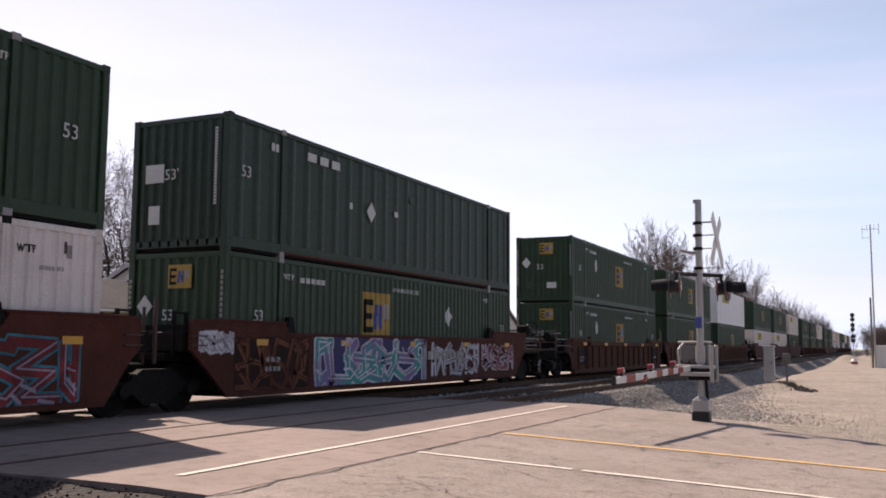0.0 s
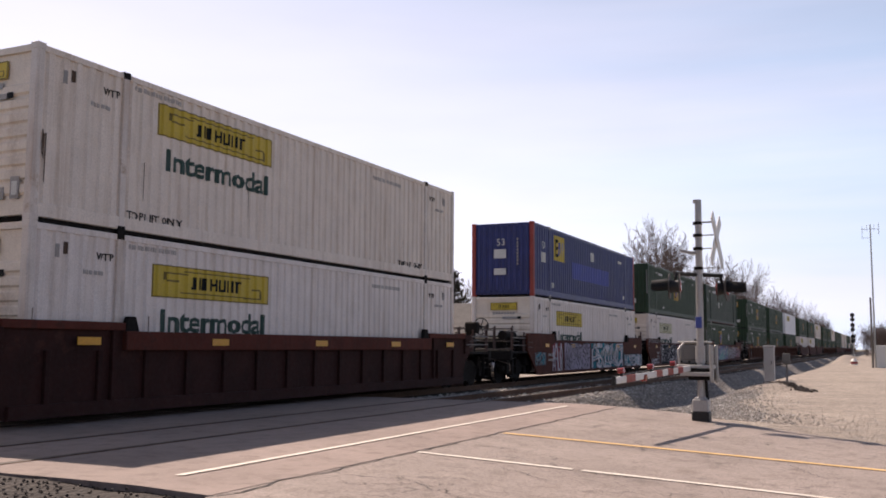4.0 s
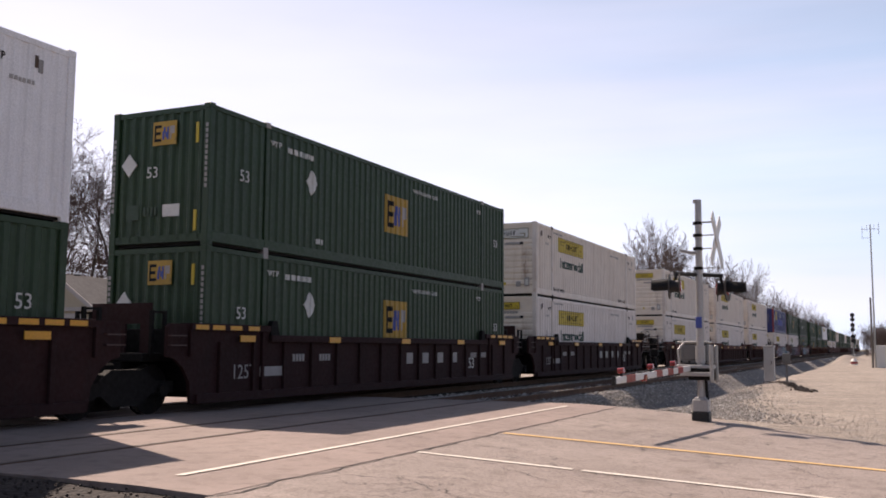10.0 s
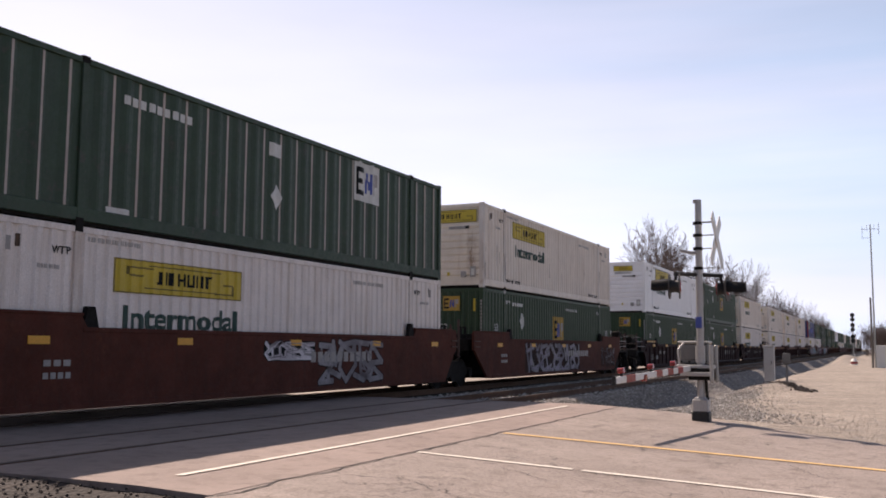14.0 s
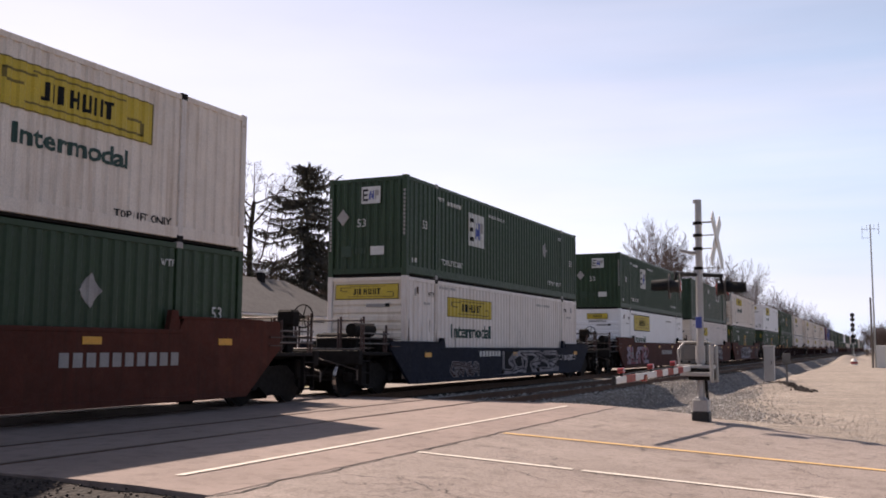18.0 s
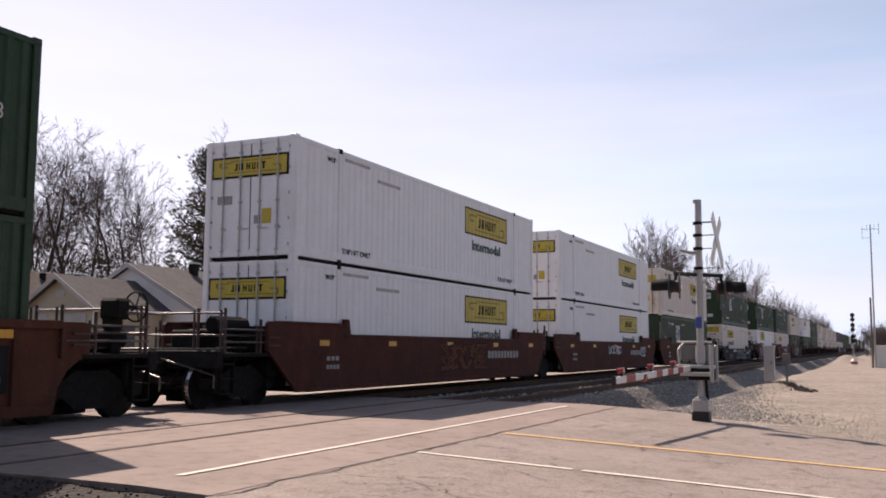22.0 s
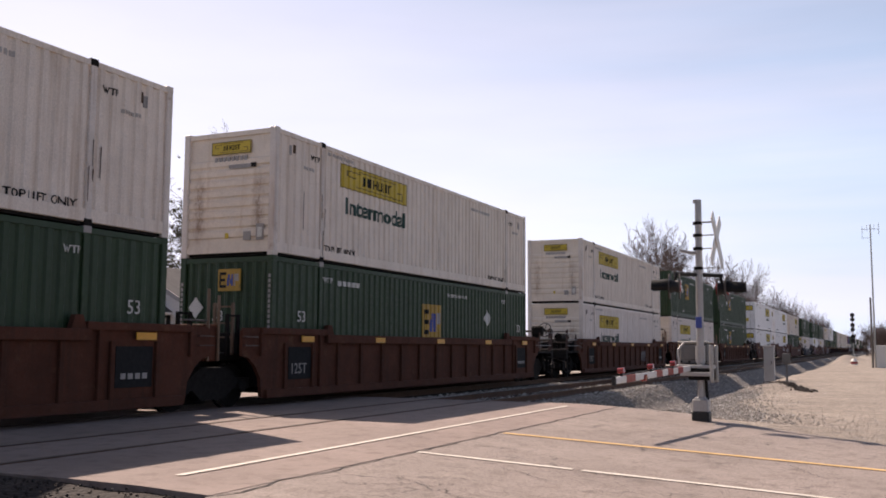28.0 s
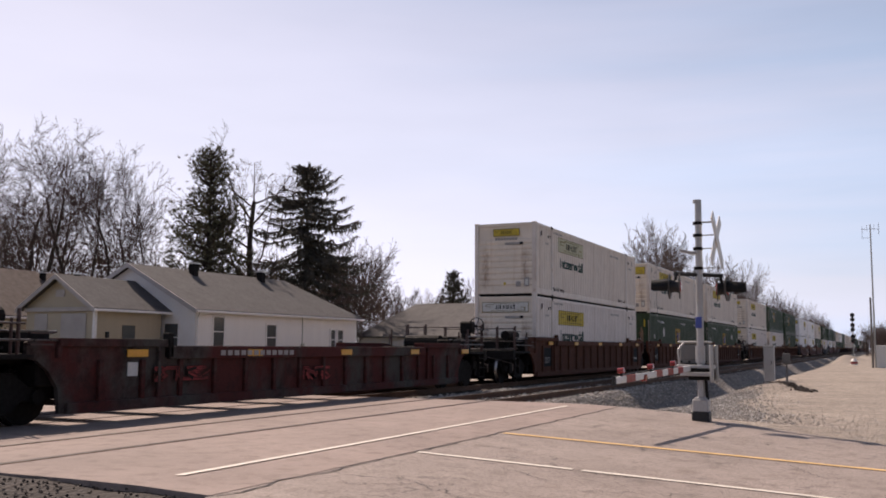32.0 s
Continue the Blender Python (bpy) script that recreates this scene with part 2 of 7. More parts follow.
def asphalt_mat(name, col, crack, crack_scale=0.9, fine=120):
    """Aggregate, broad stains and a net of cracks."""
    m, nt, b = shader(name)
    base = ramp(nt, noise_tex(nt, 0.45, 6), [(0.3, shade(col, 0.82)), (0.7, shade(col, 1.12))])
    grit = ramp(nt, noise_tex(nt, fine, 2), [(0.3, (0.75, 0.75, 0.75)), (0.7, (1.18, 1.18, 1.18))])
    c = mixed(nt, base, grit, 1.0, "MULTIPLY")
    if crack > 0.5:
        chips = ramp(nt, noise_tex(nt, 26, 5, None, 0.8), [(0.34, (0.5, 0.48, 0.46)), (0.5, (1.0, 1.0, 1.0)), (0.7, (1.3, 1.28, 1.25))])
        c = mixed(nt, c, chips, 1.0, "MULTIPLY")
    blot = ramp(nt, noise_tex(nt, 3.2, 8, (1, 1, 1), 0.7), [(0.34, (1.1, 1.09, 1.08)), (0.52, (1, 1, 1)), (0.68, (0.70, 0.67, 0.64))])
    c = mixed(nt, c, blot, 1.0, "MULTIPLY")
    h = noise_tex(nt, fine, 3)
    if crack:
        tc = nt.nodes.new("ShaderNodeTexCoord")
        warp = nt.nodes.new("ShaderNodeTexNoise")
        warp.inputs["Scale"].default_value, warp.inputs["Detail"].default_value = 1.7, 5
        nt.links.new(tc.outputs["Object"], warp.inputs[0])
        vm = nt.nodes.new("ShaderNodeVectorMath")
        vm.operation = "MULTIPLY_ADD"
        vm.inputs[1].default_value = (1.1, 1.1, 0)
        nt.links.new(warp.outputs["Color"], vm.inputs[0])
        nt.links.new(tc.outputs["Object"], vm.inputs[2])
        v = nt.nodes.new("ShaderNodeTexVoronoi")
        v.feature = "DISTANCE_TO_EDGE"
        v.inputs["Scale"].default_value = crack_scale
        nt.links.new(vm.outputs[0], v.inputs[0])
        line = ramp(nt, v.outputs["Distance"], [(0.0, (1, 1, 1)), (0.022, (0, 0, 0))])
        where = ramp(nt, noise_tex(nt, 0.6, 3), [(0.45, (0, 0, 0)), (0.6, (crack,) * 3)])
        gone = ramp(nt, noise_tex(nt, 4.5, 4), [(0.44, (0, 0, 0)), (0.56, (1, 1, 1))])
        c = mixed(nt, c, (0.05, 0.042, 0.038), mixed(nt, mixed(nt, line, where, 1.0, "MULTIPLY"), gone, 1.0, "MULTIPLY"))
    nt.links.new(c, b.inputs["Base Color"])
    b.inputs["Roughness"].default_value = 0.88
    bp = nt.nodes.new("ShaderNodeBump")
    bp.inputs["Strength"].default_value, bp.inputs["Distance"].default_value = 0.35, 0.015
    nt.links.new(h, bp.inputs["Height"])
    nt.links.new(bp.outputs[0], b.inputs["Normal"])
    return m


ROAD_NEW = asphalt_mat("crossing_pavement", (0.265, 0.206, 0.181), 0.15, 0.4)
ROAD_OLD = asphalt_mat("old_asphalt", (0.268, 0.222, 0.198), 0.85, 0.75)
DIRT = stone_mat("sandy_gravel", [(0.215, 0.185, 0.158), (0.30, 0.258, 0.22), (0.262, 0.226, 0.193), (0.40, 0.355, 0.31)], 17, bump=0.3)
# very dark stony ground, for the road shoulder and the clods
SHOULDER = stone_mat("dark_stony_ground", [(0.022, 0.016, 0.014), (0.04, 0.029, 0.025), (0.018, 0.013, 0.012)], 20, bump=0.5)
BALLAST = stone_mat("ballast", [(0.095, 0.088, 0.082), (0.205, 0.188, 0.178), (0.138, 0.127, 0.12), (0.30, 0.28, 0.265)], 18, bump=0.9)
TIE_WOOD = mat("creosoted_wood", (0.06, 0.045, 0.035), 0.85, var=0.3, vary=0.25)
LINE_WHITE = mat("road_paint_white", (0.70, 0.64, 0.56), 0.7, var=0.12, rust=(0.45, 0.40, 0.36), bump=0.1)
LINE_YELLOW = mat("road_paint_yellow", (0.66, 0.42, 0.17), 0.7, var=0.2, rust=(0.40, 0.29, 0.20), bump=0.1)
GRASS = stone_mat("dry_grass", [(0.10, 0.10, 0.04), (0.17, 0.14, 0.07), (0.13, 0.12, 0.05)], 9, bump=0.4)
SIDING = mat("white_siding", (0.84, 0.80, 0.80), 0.6, var=0.05, bump=0.03)
SIDING_CREAM = mat("cream_siding", (0.44, 0.37, 0.28), 0.6, var=0.06, bump=0.03)
SHINGLE = mat("grey_shingles", (0.098, 0.092, 0.092), 0.85, var=0.16, scale=1.2, fine=14, bump=0.4)
# greyer than the siding white: the shade on the south fronts is in this colour
TRIM = mat("shaded_trim", (0.42, 0.38, 0.37), 0.6, var=0.12)
SHINGLE_BROWN = mat("brown_shingles", (0.09, 0.066, 0.058), 0.85, var=0.18, scale=3, fine=14, bump=0.4)
PANE = mat("dark_pane", (0.085, 0.09, 0.10), 0.12, var=0.1, bump=0)
BARK = mat("grey_bark", (0.062, 0.047, 0.043), 0.9, var=0.3, scale=4, bump=0.4)
TWIG = mat("bare_twigs", (0.088, 0.059, 0.055), 0.9, var=0.3, scale=2, bump=0)
TWIG_FAR = mat("brown_twigs", (0.09, 0.066, 0.060), 0.95, var=0.3, scale=0.3, bump=0)
NEEDLE = mat("dark_needles", (0.075, 0.066, 0.050), 0.8, var=0.5, scale=1.5, bump=0)
NEEDLE_PINE = mat("pine_needles", (0.105, 0.098, 0.055), 0.8, var=0.5, scale=1.2, bump=0)
EVERGREEN_BUSH = mat("shrub_leaves", (0.03, 0.05, 0.02), 0.7, var=0.4, scale=4, bump=0)


# ---- mesh helpers ----
CACHE = {}
CL = 16.154


def finish(bm, name, material, smooth=False):
    me = bpy.data.meshes.new(name)
    bmesh.ops.recalc_face_normals(bm, faces=bm.faces)
    bm.to_mesh(me)
    bm.free()
    for mm in material if isinstance(material, (list, tuple)) else [material]:
        me.materials.append(mm)
    if smooth:
        for pl in me.polygons:
            pl.use_smooth = True
    return me


def part(name, bm, material, parent=None, label="", m=None, smooth=False):
    ob = new(name, finish(bm, name, material, smooth) if isinstance(bm, bmesh.types.BMesh) else bm)
    ob.parent = parent
    if m is not None:
        ob.matrix_basis = m
    return tagged(ob, label)


def piece(name, key, make, material, parent, m=None, label="", smooth=False):
    """A part whose mesh is shared by all parts of the same key."""
    k = (name, key, material.name, CL)
    if k not in CACHE:
        CACHE[k] = finish(make(), name, [material, STEEL_BRIGHT] if name == "wheel" else material, smooth)
    return part(name, CACHE[k], material, parent, label, m)


def empty(name, m, label, category, group="", kind=""):
    ob = new(name)
    ob.empty_display_size = 0.3
    ob.matrix_basis = m
    return tagged(ob, label, category, group, kind)


def box(bm, x0, x1, y0, y1, z0, z1, bevel=0.0):
    r = bmesh.ops.create_cube(bm, size=1, matrix=Matrix.Translation(((x0 + x1) / 2, (y0 + y1) / 2, (z0 + z1) / 2)) @ Matrix.Diagonal((abs(x1 - x0), abs(y1 - y0), abs(z1 - z0), 1)))
    if bevel:
        es = {e for v in r["verts"] for e in v.link_edges}
        bmesh.ops.bevel(bm, geom=list(es), offset=bevel, segments=1, affect="EDGES")
    return bm


def boxes(*specs, bevel=0.0):
    bm = bmesh.new()
    for s in specs:
        box(bm, *s, bevel=bevel)
    return bm


def tube(bm, a, b, r0, r1=None, n=8):
    a, b = Vector(a), Vector(b)
    d = b - a
    m = Matrix.Translation((a + b) / 2) @ d.to_track_quat("Z", "Y").to_matrix().to_4x4()
    bmesh.ops.create_cone(bm, cap_ends=True, segments=n, radius1=r0, radius2=r0 if r1 is None else r1, depth=d.length, matrix=m)
    return bm


def prism(bm, outline, x0, x1):
    """An outline in (y, z), drawn out from x0 to x1."""
    a = [bm.verts.new((x0, y, z)) for y, z in outline]
    b = [bm.verts.new((x1, y, z)) for y, z in outline]
    bm.faces.new(a)
    bm.faces.new(b[::-1])
    for i in range(len(a)):
        j = (i + 1) % len(a)
        bm.faces.new((a[j], a[i], b[i], b[j]))
    return bm


def lettering(text, height, material, name="lettering", bold=0.0):
    """A word as a thin mesh in the plane of x and y, its lower left corner at the origin."""
    k = ("text", text, height, material.name, bold)
    if k not in CACHE:
        cu = bpy.data.curves.new("word", "FONT")
        cu.body, cu.size, cu.extrude, cu.resolution_u, cu.offset = text, height * 1.38, 0.003, 2, bold
        ob = bpy.data.objects.new("word", cu)
        scene.collection.objects.link(ob)
        me = bpy.data.meshes.new_from_object(ob.evaluated_get(bpy.context.evaluated_depsgraph_get()))
        bpy.data.objects.remove(ob)
        me.materials.clear()
        me.materials.append(material)
        me.name = name
        CACHE[k] = me
    return CACHE[k]


def side_text(name, text, height, material, parent, x, y, z, squeeze=1.0, label=""):
    """Lettering on a face that looks east, read along +y."""
    m = Matrix(((0, 0, 1, x), (squeeze, 0, 0, y), (0, 1, 0, z), (0, 0, 0, 1)))
    return part(name, lettering(text, height, material, name), material, parent, label, m)


def end_text(name, text, height, material, parent, x, y, z, squeeze=1.0):
    """Lettering on a face that looks south, read along +x."""
    m = Matrix(((squeeze, 0, 0, x), (0, 0, -1, y), (0, 1, 0, z), (0, 0, 0, 1)))
    return part(name, lettering(text, height, material, name), material, parent, "", m)


# ---- the train ----
CW, CH, POST = 2.591, 2.896, 1.98
BASE_LOW, BASE_TOP = 0.36, 3.256


def corrugated(y0, y1, z0, z1, x, pitch, depth, flat=0.36):
    """Sheet facing +x with upright corrugations between y0 and y1; outer ridges at x."""
    bm = bmesh.new()
    n = max(1, round((y1 - y0) / pitch))
    p = (y1 - y0) / n
    prof = []
    for i in range(n):
        a = y0 + i * p
        prof += [(a, x - depth), (a + p * (0.5 - flat / 2) * 0.55, x - depth), (a + p * (0.5 - flat / 2), x), (a + p * (0.5 + flat / 2), x), (a + p * (1 - (0.5 - flat / 2) * 0.55), x - depth)]
    prof.append((y1, x - depth))
    lo = [bm.verts.new((px, py, z0)) for py, px in prof]
    hi = [bm.verts.new((px, py, z1)) for py, px in prof]
    for i in range(len(prof) - 1):
        bm.faces.new((lo[i], lo[i + 1], hi[i + 1], hi[i]))
    return bm


def flipped(bm):
    bmesh.ops.transform(bm, matrix=Matrix.Rotation(math.pi, 4, "Z") @ Matrix.Translation((0, -CL, 0)), verts=bm.verts)
    return bm


def end_ribs(horizontal):
    bm = bmesh.new()
    if horizontal:
        prof = [(0.13, 0.07)]
        for i in range(8):
            z = 0.42 + i * 0.235
            prof += [(z, 0.07), (z + 0.035, 0.035), (z + 0.155, 0.035), (z + 0.19, 0.07)]
        prof.append((CH - 0.12, 0.07))
        lo = [bm.verts.new((-CW / 2 + 0.13, y, z)) for z, y in prof]
        hi = [bm.verts.new((CW / 2 - 0.13, y, z)) for z, y in prof]
        for i in range(len(prof) - 1):
            bm.faces.new((lo[i], hi[i], hi[i + 1], lo[i + 1]))
    else:
        n, p = 9, (CW - 0.3) / 9
        prof = []
        for i in range(n):
            a = -CW / 2 + 0.15 + i * p
            prof += [(a, 0.07), (a + 0.07, 0.07), (a + 0.12, 0.02), (a + p - 0.07, 0.02), (a + p - 0.02, 0.07)]
        prof.append((CW / 2 - 0.15, 0.07))
        lo = [bm.verts.new((x, y, 0.12)) for x, y in prof]
        hi = [bm.verts.new((x, y, CH - 0.1)) for x, y in prof]
        for i in range(len(prof) - 1):
            bm.faces.new((lo[i], lo[i + 1], hi[i + 1], hi[i]))
    return bm


def casting():
    """A corner casting with its oval hole in the outer face."""
    bm = boxes((0, 0.17, 0, 0.18, 0, 0.12), bevel=0.012)
    return bm


FLUTES = []


def flute_knots():
    """Where the near side of the box being built bends, along y: (y, depth behind the ridges)."""
    out = []
    for y0, y1, pitch, depth, flat in FLUTES:
        n = max(1, round((y1 - y0) / pitch))
        p = (y1 - y0) / n
        for i in range(n):
            q = y0 + i * p
            out += [(q, depth), (q + p * (0.5 - flat / 2) * 0.55, depth), (q + p * (0.5 - flat / 2), 0), (q + p * (0.5 + flat / 2), 0), (q + p * (1 - (0.5 - flat / 2) * 0.55), depth)]
        out.append((y1, depth))
    return out


def draped(bm, y):
    """Lay a thin marking, built at y, into the flutes of the sheet behind it."""
    knots = flute_knots()
    if not knots:
        return bm
    lo, hi = min(v.co.y for v in bm.verts) + y, max(v.co.y for v in bm.verts) + y
    for q, _ in knots:
        if lo + 0.002 < q < hi - 0.002:
            bmesh.ops.bisect_plane(bm, geom=bm.verts[:] + bm.edges[:] + bm.faces[:], plane_co=(0, q - y, 0), plane_no=(0, 1, 0), dist=1e-5)
    ys, ds = [k[0] for k in knots], [k[1] for k in knots]
    for v in bm.verts:
        v.co.x -= float(np.interp(v.co.y + y, ys, ds))
    return bm


def side_piece(name, key, make, material, parent, x, y, z, label=""):
    return piece(name, (key, tuple(FLUTES[:1]), round(y, 3)), lambda: draped(make(), y), material, parent, Matrix.Translation((x, y, z)), label)


def side_word(name, text, height, material, parent, x, y, z, squeeze=1.0, label=""):
    """Lettering laid into the flutes."""
    def make():
        bm = bmesh.new()
        bm.from_mesh(lettering(text, height, material, name, height * (0.035 if height > 0.25 else 0.015)))
        bmesh.ops.transform(bm, matrix=Matrix(((0, 0, 1, 0), (squeeze, 0, 0, 0), (0, 1, 0, 0), (0, 0, 0, 1))), verts=bm.verts)
        return bm
    side_piece(name, (text, height, squeeze), make, material, parent, x, y, z, label)


def sign_shape(parent, x, y, z, w, h, ground, bordered, end=False):
    """A yellow sign with a dark row of marks on it, drawn as plain shapes."""
    def put(name, key, spec, material, label=""):
        def make():
            bm = bmesh.new()
            for a, b, c, d, t0, t1 in spec:
                if end:
                    box(bm, a, b, -t1, -t0, c, d)
                else:
                    box(bm, t0, t1, a, b, c, d)
            return bm
        if end:
            ob = piece(name, (key, w, h, end), make, material, parent, Matrix.Translation((x, y, z)), label)
        else:
            ob = side_piece(name, (key, w, h), make, material, parent, x, y, z, label)
        if name in ("sign_mark", "scroll"):
            tagged(ob, kind="stuff")
    if bordered:
        put("sign_border", "bd", [(-0.05, w + 0.05, -0.05, h + 0.05, -0.012, 0.002)], INK)
    put("sign", "sg", [(0, w, 0, h, -0.01, 0.006)], ground, "yellow sign panel")
    if not bordered:
        e = 0.022
        put("sign_edge", "ed", [(0, w, 0, e, 0.006, 0.009), (0, w, h - e, h, 0.006, 0.009), (0, e, 0, h, 0.006, 0.009), (w - e, w, 0, h, 0.006, 0.009)], SCROLL)
    # the dark row in the middle of the sign, as plain upright bars
    lo, hi = h * 0.31, h * 0.71
    spec = [(w * q, w * (q + d), lo, hi, 0.007, 0.011) for q, d in ((0.31, 0.022), (0.352, 0.012), (0.382, 0.03), (0.455, 0.016), (0.490, 0.016), (0.530, 0.016), (0.563, 0.016), (0.603, 0.014), (0.634, 0.016), (0.680, 0.024))]
    spec += [(w * q, w * (q + d), lo + h * e, lo + h * (e + 0.08), 0.007, 0.0105) for q, d, e in ((0.29, 0.03, 0.0), (0.47, 0.03, 0.16), (0.54, 0.03, 0.0), (0.665, 0.055, 0.32))]
    put("sign_mark", "mk", spec, INK)
    put("scroll", "sc", [(w * 0.08, w * 0.26, h * 0.74, h * 0.79, 0.006, 0.010), (w * 0.24, w * 0.80, h * 0.83, h * 0.87, 0.006, 0.010),
                         (w * 0.08, w * 0.10, h * 0.55, h * 0.79, 0.006, 0.010), (w * 0.10, w * 0.19, h * 0.50, h * 0.56, 0.006, 0.010)], SCROLL)
    put("scroll", "sc2", [(w * 0.20, w * 0.78, h * 0.16, h * 0.20, 0.006, 0.010), (w * 0.76, w * 0.93, h * 0.14, h * 0.19, 0.006, 0.010),
                          (w * 0.91, w * 0.93, h * 0.14, h * 0.45, 0.006, 0.010), (w * 0.82, w * 0.92, h * 0.44, h * 0.50, 0.006, 0.010)], SCROLL)


def square_logo(parent, x, y, z, s, ground, end=False):
    """The square three-part mark of the green boxes, as plain shapes."""
    def put(name, key, spec, material, label=""):
        def make():
            bm = bmesh.new()
            for a, b, c, d in spec:
                t0, t1 = (-0.01, 0.005) if key == "g" else (0.005, 0.010)
                if end:
                    box(bm, a * s, b * s, -t1, -t0, c * s, d * s)
                else:
                    box(bm, t0, t1, a * s, b * s, c * s, d * s)
            return bm
        if end:
            piece(name, (key, s, end), make, material, parent, Matrix.Translation((x, y, z)), label)
        else:
            side_piece(name, (key, s), make, material, parent, x, y, z, label)
    put("logo_panel", "g", [(0, 1.0, 0, 0.8)], ground, "square logo panel")
    put("logo_mark", "e", [(0.07, 0.36, 0.58, 0.68), (0.07, 0.32, 0.35, 0.45), (0.07, 0.36, 0.12, 0.22), (0.07, 0.13, 0.14, 0.66)], INK)
    put("logo_mark", "m", [(0.41, 0.49, 0.18, 0.46), (0.45, 0.53, 0.40, 0.60), (0.53, 0.60, 0.26, 0.44), (0.60, 0.67, 0.18, 0.60)], INK_BLUE)
    put("logo_mark", "p", [(0.72, 0.92, 0.36, 0.62), (0.73, 0.78, 0.18, 0.36)], INK_GREY)


def placard(parent, x, y, z, s, material=None, end=False):
    def make():
        bm = bmesh.new()
        q = [(0, -s), (s * 0.86, 0), (0, s), (-s * 0.86, 0)]
        vs = [bm.verts.new((a, -0.008, b) if end else (0.008, a, b)) for a, b in q]
        ws = [bm.verts.new((a, 0.02, b) if end else (-0.02, a, b)) for a, b in q]
        bm.faces.new(vs)
        for i in range(4):
            bm.faces.new((vs[i], vs[(i + 1) % 4], ws[(i + 1) % 4], ws[i]))
        return bm
    if end:
        piece("placard", (s, end), make, material or PALE, parent, Matrix.Translation((x, y, z)), "white diamond placard")
    else:
        side_piece("placard", s, make, material or PALE, parent, x, y, z, "white diamond placard")


def bars(parent, x, y, z, w, h, n, material, end=False, upright=False):
    """Writing too small to read, as plain bars."""
    def make():
        bm = bmesh.new()
        for i in range(n):
            if upright:
                a, b, c, d = 0, w, h * (i + 0.12) / n, h * (i + 0.82) / n
            else:
                a, b, c, d = w * (i + 0.1) / n, w * (i + 0.78) / n, 0, h
            if end:
                box(bm, a, b, -0.006, 0.012, c, d)
            else:
                box(bm, -0.012, 0.006, a, b, c, d)
        return bm
    if end:
        piece("marking", (w, h, n, end, upright), make, material, parent, Matrix.Translation((x, y, z)))
    else:
        side_piece("marking", (w, h, n, upright), make, material, parent, x, y, z)


def patch(parent, name, x, y, z, w, h, material, end=False, label=""):
    def make():
        return boxes((0, w, -0.006, 0.012, 0, h)) if end else boxes((-0.012, 0.006, 0, w, 0, h))
    if end:
        piece(name, (w, h, end), make, material, parent, Matrix.Translation((x, y, z)), label)
    else:
        side_piece(name, (w, h), make, material, parent, x, y, z, label)


STYLES = {
    # paint, end paint, corrugation pitch and depth, kind of end, trade label
    "jb": (WHITE_OLD, WHITE_END, 0.275, 0.036, "ribs", "weathered white corrugated intermodal container with yellow sign"),
    "jbx": (WHITE_OLD, WHITE_END, 0.275, 0.036, "ribs", "rust-streaked white corrugated container with broad yellow sign"),
    "jbs": (WHITE_OLD, WHITE_END, 0.275, 0.036, "ribs", "weathered white corrugated container with white sign on its end"),
    "jbw": (WHITE_OLD, WHITE_END, 0.275, 0.036, "ribs", "weathered white corrugated container with faded pale sign"),
    "jbn": (WHITE_NEW, WHITE_NEW, 0.30, 0.014, "ribs", "clean white intermodal container with bordered yellow sign"),
    "jbd": (WHITE_OLD, WHITE_END, 0.275, 0.030, "doors", "weathered white container with locking-bar doors facing back"),
    "jbnd": (WHITE_NEW, WHITE_NEW, 0.30, 0.014, "doors", "clean white container with locking-bar doors facing back"),
    "emp": (GREEN, GREEN, 0.28, 0.034, "flutes", "dark green corrugated container with gold square logo"),
    "empl": (GREEN, GREEN, 0.28, 0.034, "flutes", "dark green corrugated container with large gold logo"),
    "empb": (GREEN, GREEN, 0.28, 0.034, "flutes", "dark green corrugated container with placard beside gold logo"),
    "empn": (GREEN, GREEN, 0.28, 0.034, "flutes", "dark green corrugated container with gold logo and far placard"),
    "emw": (GREEN, GREEN, 0.28, 0.034, "flutes", "dark green corrugated container with white square logo"),
    "dark": (GREEN_DARK, GREEN_DARK, 0.62, 0.034, "flutes", "very dark green container with widely spaced posts"),
    "post": (GREEN_GREY, GREEN_GREY, 0.62, 0.035, "flutes", "faded green container with pale upright posts"),
    "blue": (BLUE, BLUE, 0.28, 0.034, "flutes", "dark blue container with red corner posts"),
}


